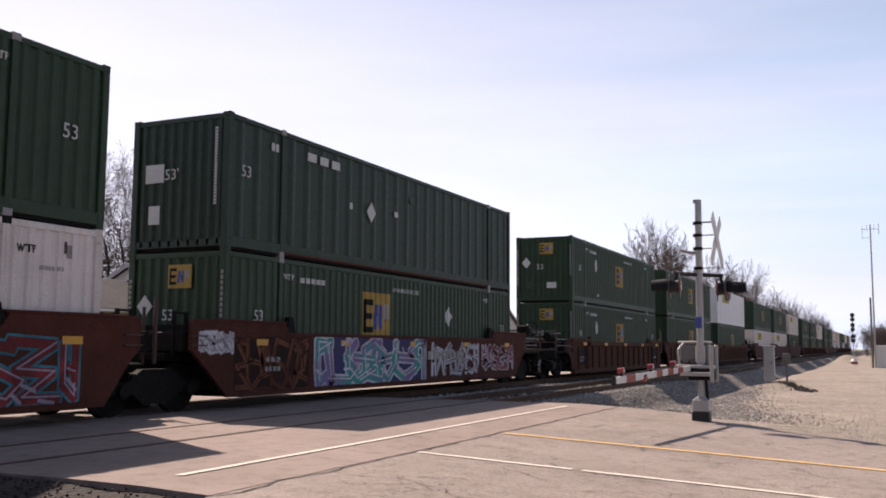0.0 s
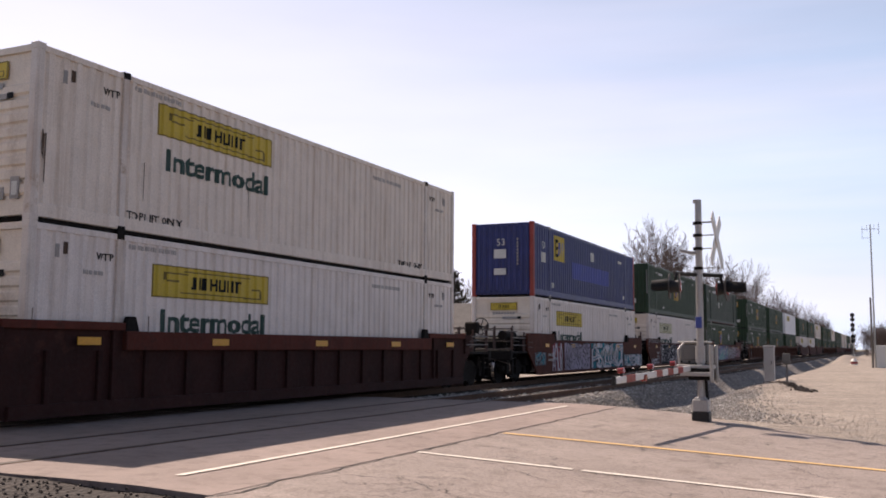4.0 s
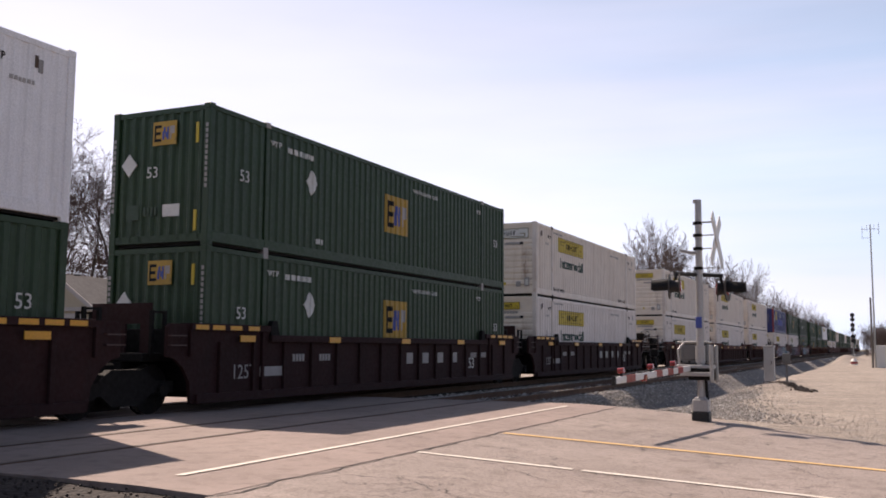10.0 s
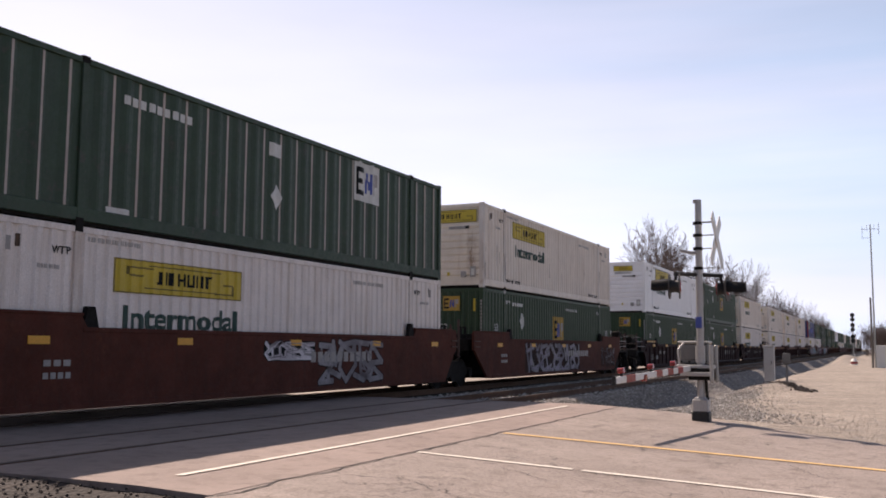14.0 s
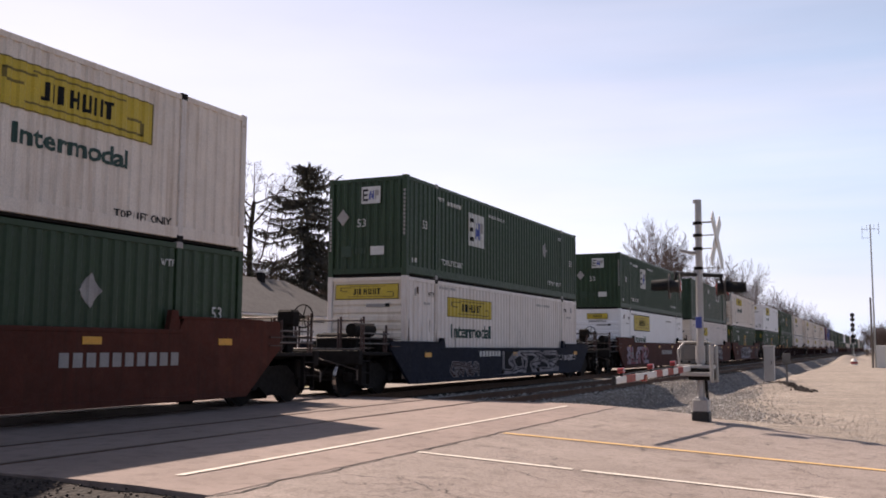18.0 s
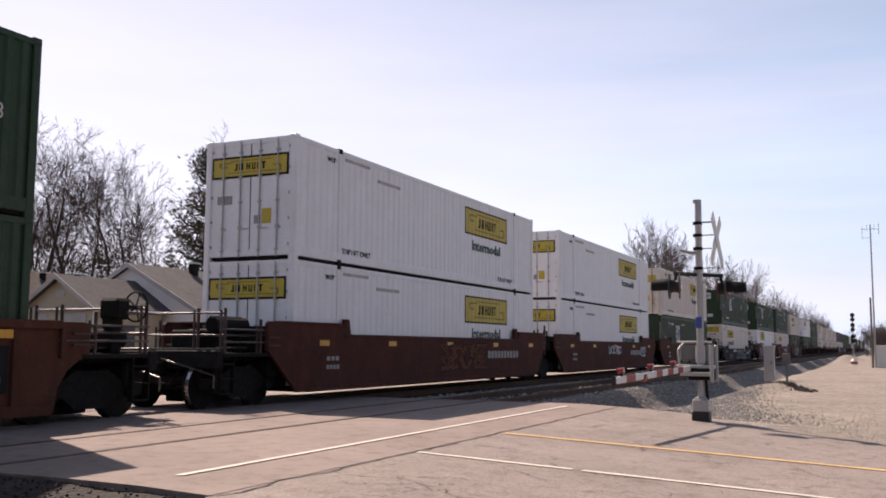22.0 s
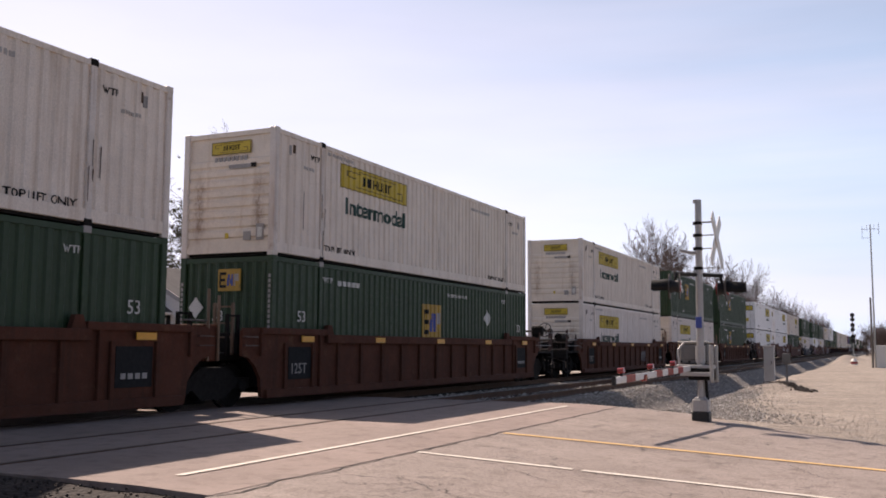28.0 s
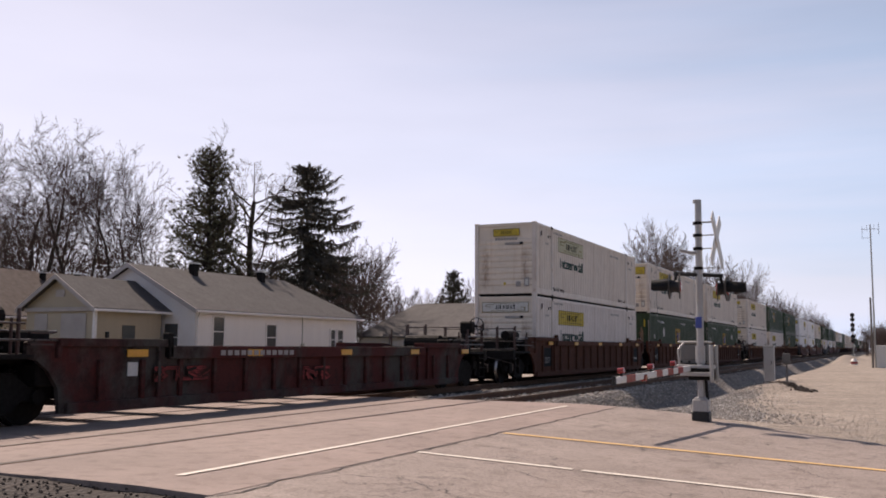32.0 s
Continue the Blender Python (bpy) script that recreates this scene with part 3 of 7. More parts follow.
def container(style, y, z, plain=False):
    paint, endpaint, pitch, depth, endkind, label = STYLES[style]
    if paint is WHITE_OLD and z > 2:
        # the upper white boxes are the older, yellower ones
        paint = WHITE_CREAM
    ob = empty("shipping_container", Matrix.Translation((0, y, z)), label, "container", "containers on the train")
    hw = CW / 2
    near = hw - 0.012
    posts = RED if style == "blue" else WHITE_POST if style in ("jb", "jbx", "jbs", "jbw", "jbd") else paint
    if style in ("dark", "post"):
        mk = lambda a, b: corrugated(a, b, 0.24, CH - 0.1, near, pitch, depth, 0.1)
        seams = [(0.16, POST - 0.06), (POST + 0.06, CL - POST - 0.06), (CL - POST + 0.06, CL - 0.16)]
    else:
        mk = lambda a, b: corrugated(a, b, 0.28, CH - 0.1, near, pitch, depth)
        seams = [(0.16, POST - 0.06), (POST + 0.06, CL - POST - 0.06), (CL - POST + 0.06, CL - 0.16)]
    FLUTES[:] = [(a, b, pitch, depth, 0.1 if style in ("dark", "post") else 0.36) for a, b in seams]
    for i, (a, b) in enumerate(seams):
        piece("side_panel", (style, i, 0), lambda: mk(a, b), paint, ob)
    piece("side_panel", (style, "w"), lambda: flipped(mk(0.16, CL - 0.16)), paint, ob)
    piece("roof", "r", lambda: boxes((-hw + 0.05, hw - 0.05, 0.1, CL - 0.1, CH - 0.08, CH - 0.05)), paint, ob)
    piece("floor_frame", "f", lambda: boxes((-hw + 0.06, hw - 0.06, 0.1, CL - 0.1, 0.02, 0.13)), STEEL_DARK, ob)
    for k, s in (("e", 1), ("w", -1)):
        piece("top_rail", k, lambda: boxes((s * hw - s * 0.07, s * hw - s * 0.004, 0.15, CL - 0.15, CH - 0.13, CH - 0.02), bevel=0.01), paint, ob)
        piece("bottom_rail", k, lambda: boxes((s * hw - s * 0.07, s * hw - s * 0.004, 0.15, CL - 0.15, 0.07, 0.30), bevel=0.012), paint, ob)
        for e, yy in (("s", 0.0), ("n", CL - 0.16)):
            piece("corner_post", k + e, lambda: boxes((s * hw - s * 0.16, s * hw, yy, yy + 0.16, 0.1, CH - 0.1), bevel=0.015), posts, ob)
        for e, yy in (("s", POST), ("n", CL - POST)):
            if plain and s < 0:
                continue
            piece("lift_post", k + e, lambda: boxes((s * hw - s * 0.12, s * hw + s * 0.002, yy - 0.07, yy + 0.07, 0.0, CH + 0.01), bevel=0.012), posts if paint in (WHITE_OLD, WHITE_CREAM) else paint, ob)
            for cz in (0.0, CH - 0.12):
                if s > 0 or not plain:
                    piece("lift_casting", k, lambda: boxes((s * hw - s * 0.16, s * hw + s * 0.006, -0.09, 0.09, 0, 0.13), bevel=0.01), INK_GREY if paint in (GREEN, GREEN_DARK, BLUE) else STEEL_DARK, ob, Matrix.Translation((0, yy, cz)))
    for e, yy in (("s", 0.0), ("n", CL - 0.18)):
        for cx in (-hw, hw - 0.17):
            for cz in (0.0, CH - 0.11):
                if not plain:
                    piece("corner_casting", "c", casting, posts, ob, Matrix.Translation((cx, yy, cz)))
        piece("end_header", e, lambda: boxes((-hw + 0.15, hw - 0.15, yy + 0.02, yy + 0.14, CH - 0.13, CH - 0.02)), endpaint, ob)
        piece("end_sill", e, lambda: boxes((-hw + 0.15, hw - 0.15, yy + 0.02, yy + 0.14, 0.09, 0.24)), endpaint, ob)
    piece("end_wall", "n", lambda: boxes((-hw + 0.1, hw - 0.1, CL - 0.08, CL - 0.05, 0.12, CH - 0.1)), endpaint, ob)
    if endkind == "doors":
        for k, s in (("w", -1), ("e", 1)):
            a, b = (-hw + 0.14, -0.01) if s < 0 else (0.01, hw - 0.14)
            door = piece("door", k, lambda: boxes((a, b, 0.045, 0.08, 0.13, CH - 0.12), bevel=0.01), endpaint, ob)
            for q in (0.22, 0.72):
                xx = s * (0.06 + q * 1.0)
                piece("locking_bar", (k, q), lambda: tube(bmesh.new(), (xx, 0.02, 0.06), (xx, 0.02, CH - 0.06), 0.019, n=6), RUST_BAR if style == "jbd" else GALV, door)
                piece("handle", (k, q), lambda: boxes((xx - 0.03, xx + 0.26 if q < 0.5 else xx + 0.12, 0.0, 0.02, 0.72, 0.755), bevel=0.004), RUST_BAR if style == "jbd" else GALV, door)
                piece("bracket", (k, q), lambda: boxes(*[(xx - 0.05, xx + 0.05, 0.012, 0.045, zz, zz + 0.05) for zz in (0.2, 0.75, 1.35, 1.95, 2.55)]), GALV, door)
            piece("hinge", k, lambda: boxes(*[(s * (hw - 0.17) - 0.03, s * (hw - 0.17) + 0.03, 0.01, 0.05, zz, zz + 0.07) for zz in (0.3, 0.9, 1.5, 2.1, 2.6)]), GALV, door)
        piece("door_gap", "g", lambda: boxes((-0.012, 0.012, 0.05, 0.06, 0.14, CH - 0.13)), INK, ob)
        sign_shape(ob, -hw + 0.22, 0.03, 2.02, 2.1, 0.42, YELLOW, style == "jbnd", end=True)
        patch(ob, "notice", 0.35, 0.035, 0.85, 0.26, 0.35, YELLOW, True)
        patch(ob, "notice", -0.95, 0.035, 1.35, 0.42, 0.2, INK_GREY, True)
        patch(ob, "notice", -0.12 + 0.25, 0.035, 0.85, 0.17, 0.2, INK_GREY, True)
    else:
        piece("end_wall", ("s", endkind == "ribs"), lambda: end_ribs(endkind == "ribs"), endpaint, ob)
    x = hw - 0.006
    if plain:
        if style in ("jb", "jbn", "jbw", "jbx", "jbs"):
            sign_shape(ob, x, 2.84, 1.86, 3.6, 0.72, YELLOW, False)
        elif style != "dark":
            square_logo(ob, x, 7.4, 1.1, 1.3, GOLD)
        return ob
    if style in ("jb", "jbn", "jbw", "jbx", "jbs"):
        # the signs of the upper boxes sit a little higher
        sz = 1.86 if style == "jbn" else 1.96 if z > 2 else 1.82
        sign_shape(ob, x, 2.84, sz, 3.6, 0.78 if style == "jbn" else 0.61, PALE_SIGN if style == "jbw" else YELLOW, style == "jbn")
        side_word("lettering", "Intermodal", 0.33 if style == "jbn" else 0.42, INK_GREEN, ob, x + 0.004, 3.05, sz - 0.63, 1.2 if style == "jbn" else 1.27, "dark green word on the side")
        if style == "jbx":
            sign_shape(ob, -1.04, 0.03, 2.24, 2.08, 0.44, YELLOW, False, end=True)
        elif style == "jbs":
            sign_shape(ob, -0.98, 0.03, 2.26, 1.96, 0.40, PALE, False, end=True)
        else:
            sign_shape(ob, -0.5, 0.03, 2.36, 1.1, 0.30, YELLOW, False, end=True)
            bars(ob, -0.42, 0.03, 2.2, 0.95, 0.1, 8, INK_GREY, True)
        patch(ob, "notice_frame", 0.80, 0.026, 0.36, 0.2, 0.36, INK_GREY, True)
        patch(ob, "notice", 0.84, 0.018, 0.42, 0.12, 0.22, PALE, True, "small white notice")
        patch(ob, "sticker", -0.06, 0.03, 0.42, 0.09, 0.12, YELLOW, True)
        if style in ("jb", "jbx"):
            rs = random.Random(round(y * 7 + z))
            bm = bmesh.new()
            for _ in range(22 if style == "jbx" else 7):
                y0 = rs.choice((rs.uniform(1.0, 1.9), rs.uniform(0.1, 0.25), rs.gauss(POST, 0.06), rs.gauss(CL - POST, 0.1), rs.uniform(2, CL - 1)))
                z1 = rs.uniform(0.6, 1.7)
                z0 = max(0.15, z1 - rs.uniform(0.15, 0.9))
                hw2 = rs.uniform(0.006, 0.018)
                dd = float(np.interp(y0, [k[0] for k in flute_knots()], [k[1] for k in flute_knots()])) if 0.2 < y0 < CL - 0.2 and abs(y0 - POST) > 0.1 and abs(y0 - CL + POST) > 0.1 else -0.01
                bm.faces.new([bm.verts.new((x + 0.012 - dd, y0 + a, b)) for a, b in ((-hw2, z0), (hw2 * 0.4, z0 - 0.05), (hw2, z1), (-hw2, z1))])
            tagged(part("rust_streak", bm, RUST_BAR, ob, "dark rust streaks"), kind="stuff")
        for yy in (0.75, CL - 0.83):
            patch(ob, "slot", x, yy, 2.42, 0.07, 0.2, RUST_BAR)
        patch(ob, "vent", 0.0, 0.03, 2.02, 0.75, 0.09, INK_GREY, True)
        patch(ob, "vent_plate", 0.62, 0.022, 2.02, 0.13, 0.1, INK, True)
        patch(ob, "data_plate", 0.45, 0.03, 0.36, 0.2, 0.2, INK_GREY, True)
        side_word("lettering", "TOP LIFT ONLY", 0.15, INK, ob, x + 0.004, POST + 0.12, 0.28, 1.0)
        side_word("lettering", "TOP LIFT ONLY", 0.15, INK, ob, x + 0.004, CL - POST - 1.7, 0.28, 1.0)
        bars(ob, x, CL - POST - 3.2, 2.47, 1.6, 0.09, 13, FAINT)
        bars(ob, x, POST + 0.2, 2.64, 1.3, 0.08, 12, FAINT)
        for yy in (POST - 0.55, CL - POST + 0.2):
            side_word("lettering", "WTP", 0.13, INK, ob, x + 0.004, yy, 2.38)
        bars(ob, x, 1.15, 2.12, 0.5, 0.07, 6, FAINT)
        bars(ob, x, CL - 1.3, 2.12, 0.5, 0.07, 6, FAINT)
        for yy in (0.55, CL - 0.75):
            patch(ob, "bracket", x, yy, 2.35, 0.08, 0.22, INK_GREY)
    if style in ("jbd", "jbnd"):
        sign_shape(ob, x, 9.75, 1.72, 3.6, 0.78, YELLOW, style == "jbnd")
        side_word("lettering", "Intermodal", 0.33, INK_GREEN, ob, x + 0.004, 10.25, 1.18, 1.25, "dark green word on the side")
        side_word("lettering", "TOP LIFT ONLY", 0.15, INK, ob, x + 0.004, POST + 0.12, 0.28, 1.0)
        side_word("lettering", "TOP LIFT ONLY", 0.15, INK, ob, x + 0.004, CL - POST - 1.7, 0.28, 1.0)
        bars(ob, x, 3.9, 2.36, 1.3, 0.09, 11, FAINT)
        bars(ob, x, POST + 0.2, 2.64, 1.3, 0.08, 12, FAINT)
        side_word("lettering", "WTP", 0.13, INK, ob, x + 0.004, POST - 0.6, 2.5)
    if style in ("emp", "empn", "empb", "emw", "empl"):
        ly, ls = {"emp": (7.4, 1.3), "empn": (7.45, 1.3), "empb": (4.75, 1.3), "emw": (4.4, 1.35), "empl": (5.6, 1.55)}[style]
        ground = PALE if style == "emw" else GOLD
        square_logo(ob, x, ly, 1.3 if style in ("empb", "emw") else 1.1, ls, ground)
        square_logo(ob, -0.2, 0.014, 2.12, 0.62, ground, end=True)
        placard(ob, x, {"emp": 3.77, "empn": 12.4, "empb": 3.95, "emw": 12.0, "empl": 10.9}[style], 1.85, 0.30, INK_GREY if style == "emw" else None)
        placard(ob, -0.82, 0.014, 1.75, 0.24, INK_GREY if style == "emw" else None, end=True)
        side_text("lettering", "53", 0.26, PALE, ob, x, 1.0, 1.45, 1.0)
        side_text("lettering", "53", 0.26, PALE, ob, x, CL - 1.0, 1.45, 1.0)
        end_text("lettering", "53", 0.24, PALE, ob, -0.35, 0.012, 1.45)
        patch(ob, "notice", 0.12, 0.012, 0.62, 0.44, 0.25, PALE, True, "white notice")
        patch(ob, "notice", -0.85, 0.012, 0.58, 0.34, 0.32, GREEN_GREY, True, "grey-green notice")
        bars(ob, -0.4, 0.012, 0.66, 0.38, 0.18, 4, GREEN_GREY, True)
        bars(ob, 1.19, -0.002, 1.15, 0.06, 1.35, 12, INK_GREY, True, True)
        if style == "emp" and y < -100:
            for zz in (0.3, 2.1):
                patch(ob, "reflector", 0.93, 0.012, zz, 0.07, 0.42, YELLOW, True)
        bars(ob, -1.25, -0.002, 0.75, 0.06, 1.6, 14, INK_GREY, True, True)
        bars(ob, x, POST + 0.75, 2.38, 1.1, 0.12, 9, PALE)
        for yy in (POST + 0.12, CL - POST - 0.5):
            side_word("lettering", "WTP", 0.13, PALE, ob, x, yy, 2.42)
        bars(ob, x, 0.35 if style == "emw" else 4.0, 0.42, 0.35, 0.12, 2, PALE)
        side_word("lettering", "WARNING HIGH CUBE", 0.11, PALE, ob, x, ly + 1.7, 2.42, 1.0)
        if style == "emw":
            side_word("lettering", "TOP LIFT ONLY", 0.17, PALE, ob, x, POST + 0.4, 0.5, 1.0)
            side_word("lettering", "TOP LIFT ONLY", 0.17, PALE, ob, x, CL - POST - 1.8, 0.5, 1.0)
    if style == "dark":
        side_text("lettering", "53", 0.26, PALE, ob, x, 0.45, 1.6)
        end_text("lettering", "53'", 0.24, PALE, ob, -0.4, 0.012, 1.55)
        bars(ob, 0.93, 0.012, 0.95, 0.07, 1.65, 24, PALE, True, True)
        patch(ob, "notice", -0.92, 0.012, 1.5, 0.5, 0.4, PALE, True, "white notice")
        patch(ob, "notice", -0.8, 0.012, 0.6, 0.3, 0.4, PALE, True, "white notice")
        FLUTES.clear()
        patch(ob, "rail_strip", hw + 0.004, POST + 0.1, 0.075, CL - 2 * POST - 0.2, 0.05, RED_CAR, label="dull red strip on the bottom rail")
        placard(ob, x, 6.0, 1.55, 0.27)
        bars(ob, x, 2.9, 2.38, 1.6, 0.2, 3, PALE)
        patch(ob, "sticker", x, 4.9, 1.5, 0.12, 0.16, PALE)
        patch(ob, "sticker", x, 7.3, 1.6, 0.2, 0.14, PALE)
        patch(ob, "sticker", x, 8.2, 2.1, 0.3, 0.2, GREEN_GREY)
        bars(ob, x, 1.5, 2.35, 0.3, 0.17, 2, PALE)
    if style == "post":
        n = round((CL - 2 * POST - 0.12) / 0.62)
        for y0 in [POST + 0.06 + (CL - 2 * POST - 0.12) * i / n for i in range(1, n)] + [0.5, 1.1, 1.65, CL - 1.65, CL - 1.1, CL - 0.5]:
            patch(ob, "post_strip", near - 0.004, y0 - 0.03, 0.16, 0.06, CH - 0.3, TAN_POST)
        square_logo(ob, x, 11.0, 1.75, 1.3, PALE)
        placard(ob, x, 7.6, 1.3, 0.28)
        bars(ob, x, POST + 0.9, 2.3, 1.9, 0.16, 9, PALE)
        patch(ob, "sticker", x, 7.3, 2.2, 0.45, 0.3, PALE)
        patch(ob, "sticker", x, POST + 0.6, 0.3, 0.55, 0.1, PALE)
        patch(ob, "notice", -0.45, 0.012, 0.5, 0.5, 0.27, PALE, True, "white notice")
        square_logo(ob, -0.45, 0.014, 2.05, 0.62, PALE, end=True)
    if style == "blue":
        square_logo(ob, x, 2.6, 1.6, 1.3, YELLOW)
        patch(ob, "pale_band", x, 5.0, 1.0, 6.0, 0.72, BLUE_LIGHT, label="lighter blue painted-over band")
        patch(ob, "notice", x, 7.95, 2.0, 0.42, 0.4, PALE, label="white notice")
        patch(ob, "notice", x, 0.95, 1.4, 0.5, 0.4, PALE, label="white notice")
        side_text("lettering", "53", 0.28, PALE, ob, x, 1.0, 1.95)
        end_text("lettering", "53", 0.28, PALE, ob, -0.25, 0.012, 2.0)
        patch(ob, "notice", -0.35, 0.012, 1.5, 0.5, 0.35, PALE, True, "white notice")
        patch(ob, "notice", -0.35, 0.012, 0.85, 0.5, 0.25, PALE, True, "white notice")
        bars(ob, 0.6, 0.012, 1.2, 0.07, 1.1, 8, INK_GREY, True, True)
        bars(ob, x, 2.2, 0.45, 0.3, 0.2, 2, PALE)
        bars(ob, x, CL - POST - 0.5, 0.5, 0.3, 0.2, 2, PALE)
        bars(ob, x, CL - POST - 1.4, 2.3, 0.7, 0.12, 4, PALE)
    return ob


POST_PAINT = mat("red_brown_rail_paint", (0.05, 0.018, 0.014), 0.5, var=0.3)
TAN_STEEL = mat("tan_worn_steel", (0.16, 0.10, 0.065), 0.5, 0.2, var=0.3)
PIPE = mat("worn_pipe", (0.12, 0.10, 0.09), 0.35, 0.6, var=0.3)
# walls of the red cars, darker than their top chord
RED_WALL = mat("dark_red_brown_plate", (0.041, 0.0128, 0.0105), 0.85, var=0.35, streak=(0.026, 0.011, 0.009), rust=(0.06, 0.021, 0.015))
CARS = {
    # paint, ribbed, height of the side, height of the raised ends, depth of the top chord, label
    "smooth": (BROWN, False, 1.57, 1.82, 0.07, "rust-brown well car with smooth sides"),
    "tagged": (BROWN, False, 1.57, 1.80, 0.07, "rust-brown well car with spray-painted sides"),
    "ribbed": (BROWN_RIB, True, 1.55, 1.66, 0.19, "tan-brown well car with upright side ribs"),
    "red": (RED_CAR, True, 1.52, 1.66, 0.32, "oxide-red well car with a deep top chord"),
    "maroon": (MAROON, True, 1.51, 1.70, 0.14, "dark maroon well car with upright side ribs"),
    "navy": (NAVY, False, 1.26, 1.42, 0.07, "dark blue well car with spray-painted sides"),
    "empty": (FADED_RED, True, 1.27, 1.38, 0.23, "faded red empty well car with patched sides"),
}
XS = 1.46


def truck_parts(car, y, turning):
    """A two-axle truck under the end of a car."""
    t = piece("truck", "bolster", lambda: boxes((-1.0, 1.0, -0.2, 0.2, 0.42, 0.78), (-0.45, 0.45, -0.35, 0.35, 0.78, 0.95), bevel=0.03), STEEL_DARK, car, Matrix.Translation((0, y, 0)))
    for k, s in (("e", 1), ("w", -1)):
        def frame_side():
            bm = prism(bmesh.new(), [(-1.2, 0.4), (-1.2, 0.62), (-0.75, 0.62), (-0.4, 0.85), (0.4, 0.85), (0.75, 0.62), (1.2, 0.62), (1.2, 0.4), (0.62, 0.4), (0.35, 0.2), (-0.35, 0.2), (-0.62, 0.4)], s * 0.95, s * 1.1)
            for yy in (-0.89, 0.89):
                tube(bm, (s * 1.1, yy, 0.46), (s * 1.17, yy, 0.46), 0.13, n=10)
            for yy in (-0.18, 0, 0.18):
                tube(bm, (s * 1.0, yy, 0.32), (s * 1.0, yy, 0.6), 0.07, n=8)
            return bm
        piece("side_frame", k, frame_side, STEEL_DARK, t)
    # plain box added between the wheels to block the daylight behind the truck
    piece("brake_rigging", "r", lambda: boxes((-0.62, 0.62, -0.38, 0.38, 0.1, 0.4), bevel=0.03), STEEL_DARK, t)
    for yy in (-0.89, 0.89):
        def axle():
            bm = bmesh.new()
            for s in (1,):
                tube(bm, (s * 0.68, 0, 0), (s * 0.71, 0, 0), 0.49, n=24)
                tube(bm, (s * 0.71, 0, 0), (s * 0.82, 0, 0), 0.46, n=24)
            for f in bm.faces:
                if all(0.45 < math.hypot(v.co.y, v.co.z) < 0.47 for v in f.verts) and abs(f.normal.x) < 0.5:
                    f.material_index = 1
            for s in (1,):
                tube(bm, (s * 0.82, 0, 0), (s * 0.835, 0, 0), 0.38, 0.40, n=24)
                tube(bm, (s * 0.83, 0, 0), (s * 0.88, 0, 0), 0.15, n=12)
            return bm
        w = piece("axle", "a", lambda: tube(bmesh.new(), (-0.95, 0, 0), (0.95, 0, 0), 0.08, n=10), STEEL_DARK, t, Matrix.Translation((0, yy, 0.46)))
        we = piece("wheel", "w", axle, STEEL_DARK, t, Matrix.Translation((0, yy, 0.46)), "steel wheel with a bright worn tread")
        ww = piece("wheel", "w", axle, STEEL_DARK, t, Matrix.Translation((0, yy, 0.46)) @ Matrix.Rotation(math.pi, 4, "Z"))
        turning.append((we, yy, y, 1))
        turning.append((ww, yy, y, -1))


def scrawl(rnd):
    """The strokes of one spray-painted shape: stems, hooks, bowls and slashes thrown together, flipped at random; no letter."""
    lean = rnd.uniform(-0.12, 0.22)
    made = rnd.choice((
        [[(0.1, 0.04), (0.12, 0.96)], [(0.1, 0.9), (0.7, 0.98), (0.92, 0.7), (0.6, 0.42), (0.95, 0.06)]],
        [[(0.12, 0.96), (0.2, 0.3), (0.5, 0.04), (0.86, 0.3), (0.9, 0.98)], [(0.3, 0.6), (0.95, 0.52)]],
        [[(0.1, 0.05), (0.42, 0.98), (0.6, 0.4), (0.95, 0.9)], [(0.2, 0.3), (0.9, 0.16)]],
        [[(0.9, 0.86), (0.45, 1.0), (0.1, 0.72), (0.42, 0.5), (0.92, 0.38), (0.7, 0.04), (0.08, 0.1)]],
        [[(0.1, 0.95), (0.9, 0.95), (0.2, 0.5), (0.95, 0.45), (0.15, 0.06), (1.0, 0.02)]],
        [[(0.5, 0.02), (0.08, 0.4), (0.3, 0.95), (0.85, 0.85), (0.95, 0.3), (0.5, 0.02)], [(0.5, 0.75), (1.05, 1.02)]],
    ))
    fu, fv = rnd.random() < 0.5, rnd.random() < 0.5
    return [[((1 - u if fu else u) + lean * v + rnd.uniform(-0.05, 0.05), (1 - v if fv else v) + rnd.uniform(-0.04, 0.04)) for u, v in st] for st in made]


def ribbon(b, pts, w, lift):
    for k in range(len(pts) - 1):
        p, q = Vector(pts[k]), Vector(pts[k + 1])
        d = (q - p).normalized()
        n = Vector((-d.y, d.x)) * w
        d = d * w * 0.8
        b.faces.new([b.verts.new((XS + lift + 0.0003 * k, v.x, v.y)) for v in (p - d * 0.6 - n, p - d - n * 0.3, p - d + n * 0.3, p - d * 0.6 + n, q + d * 0.6 + n, q + d + n * 0.3, q + d - n * 0.3, q + d * 0.6 - n)])


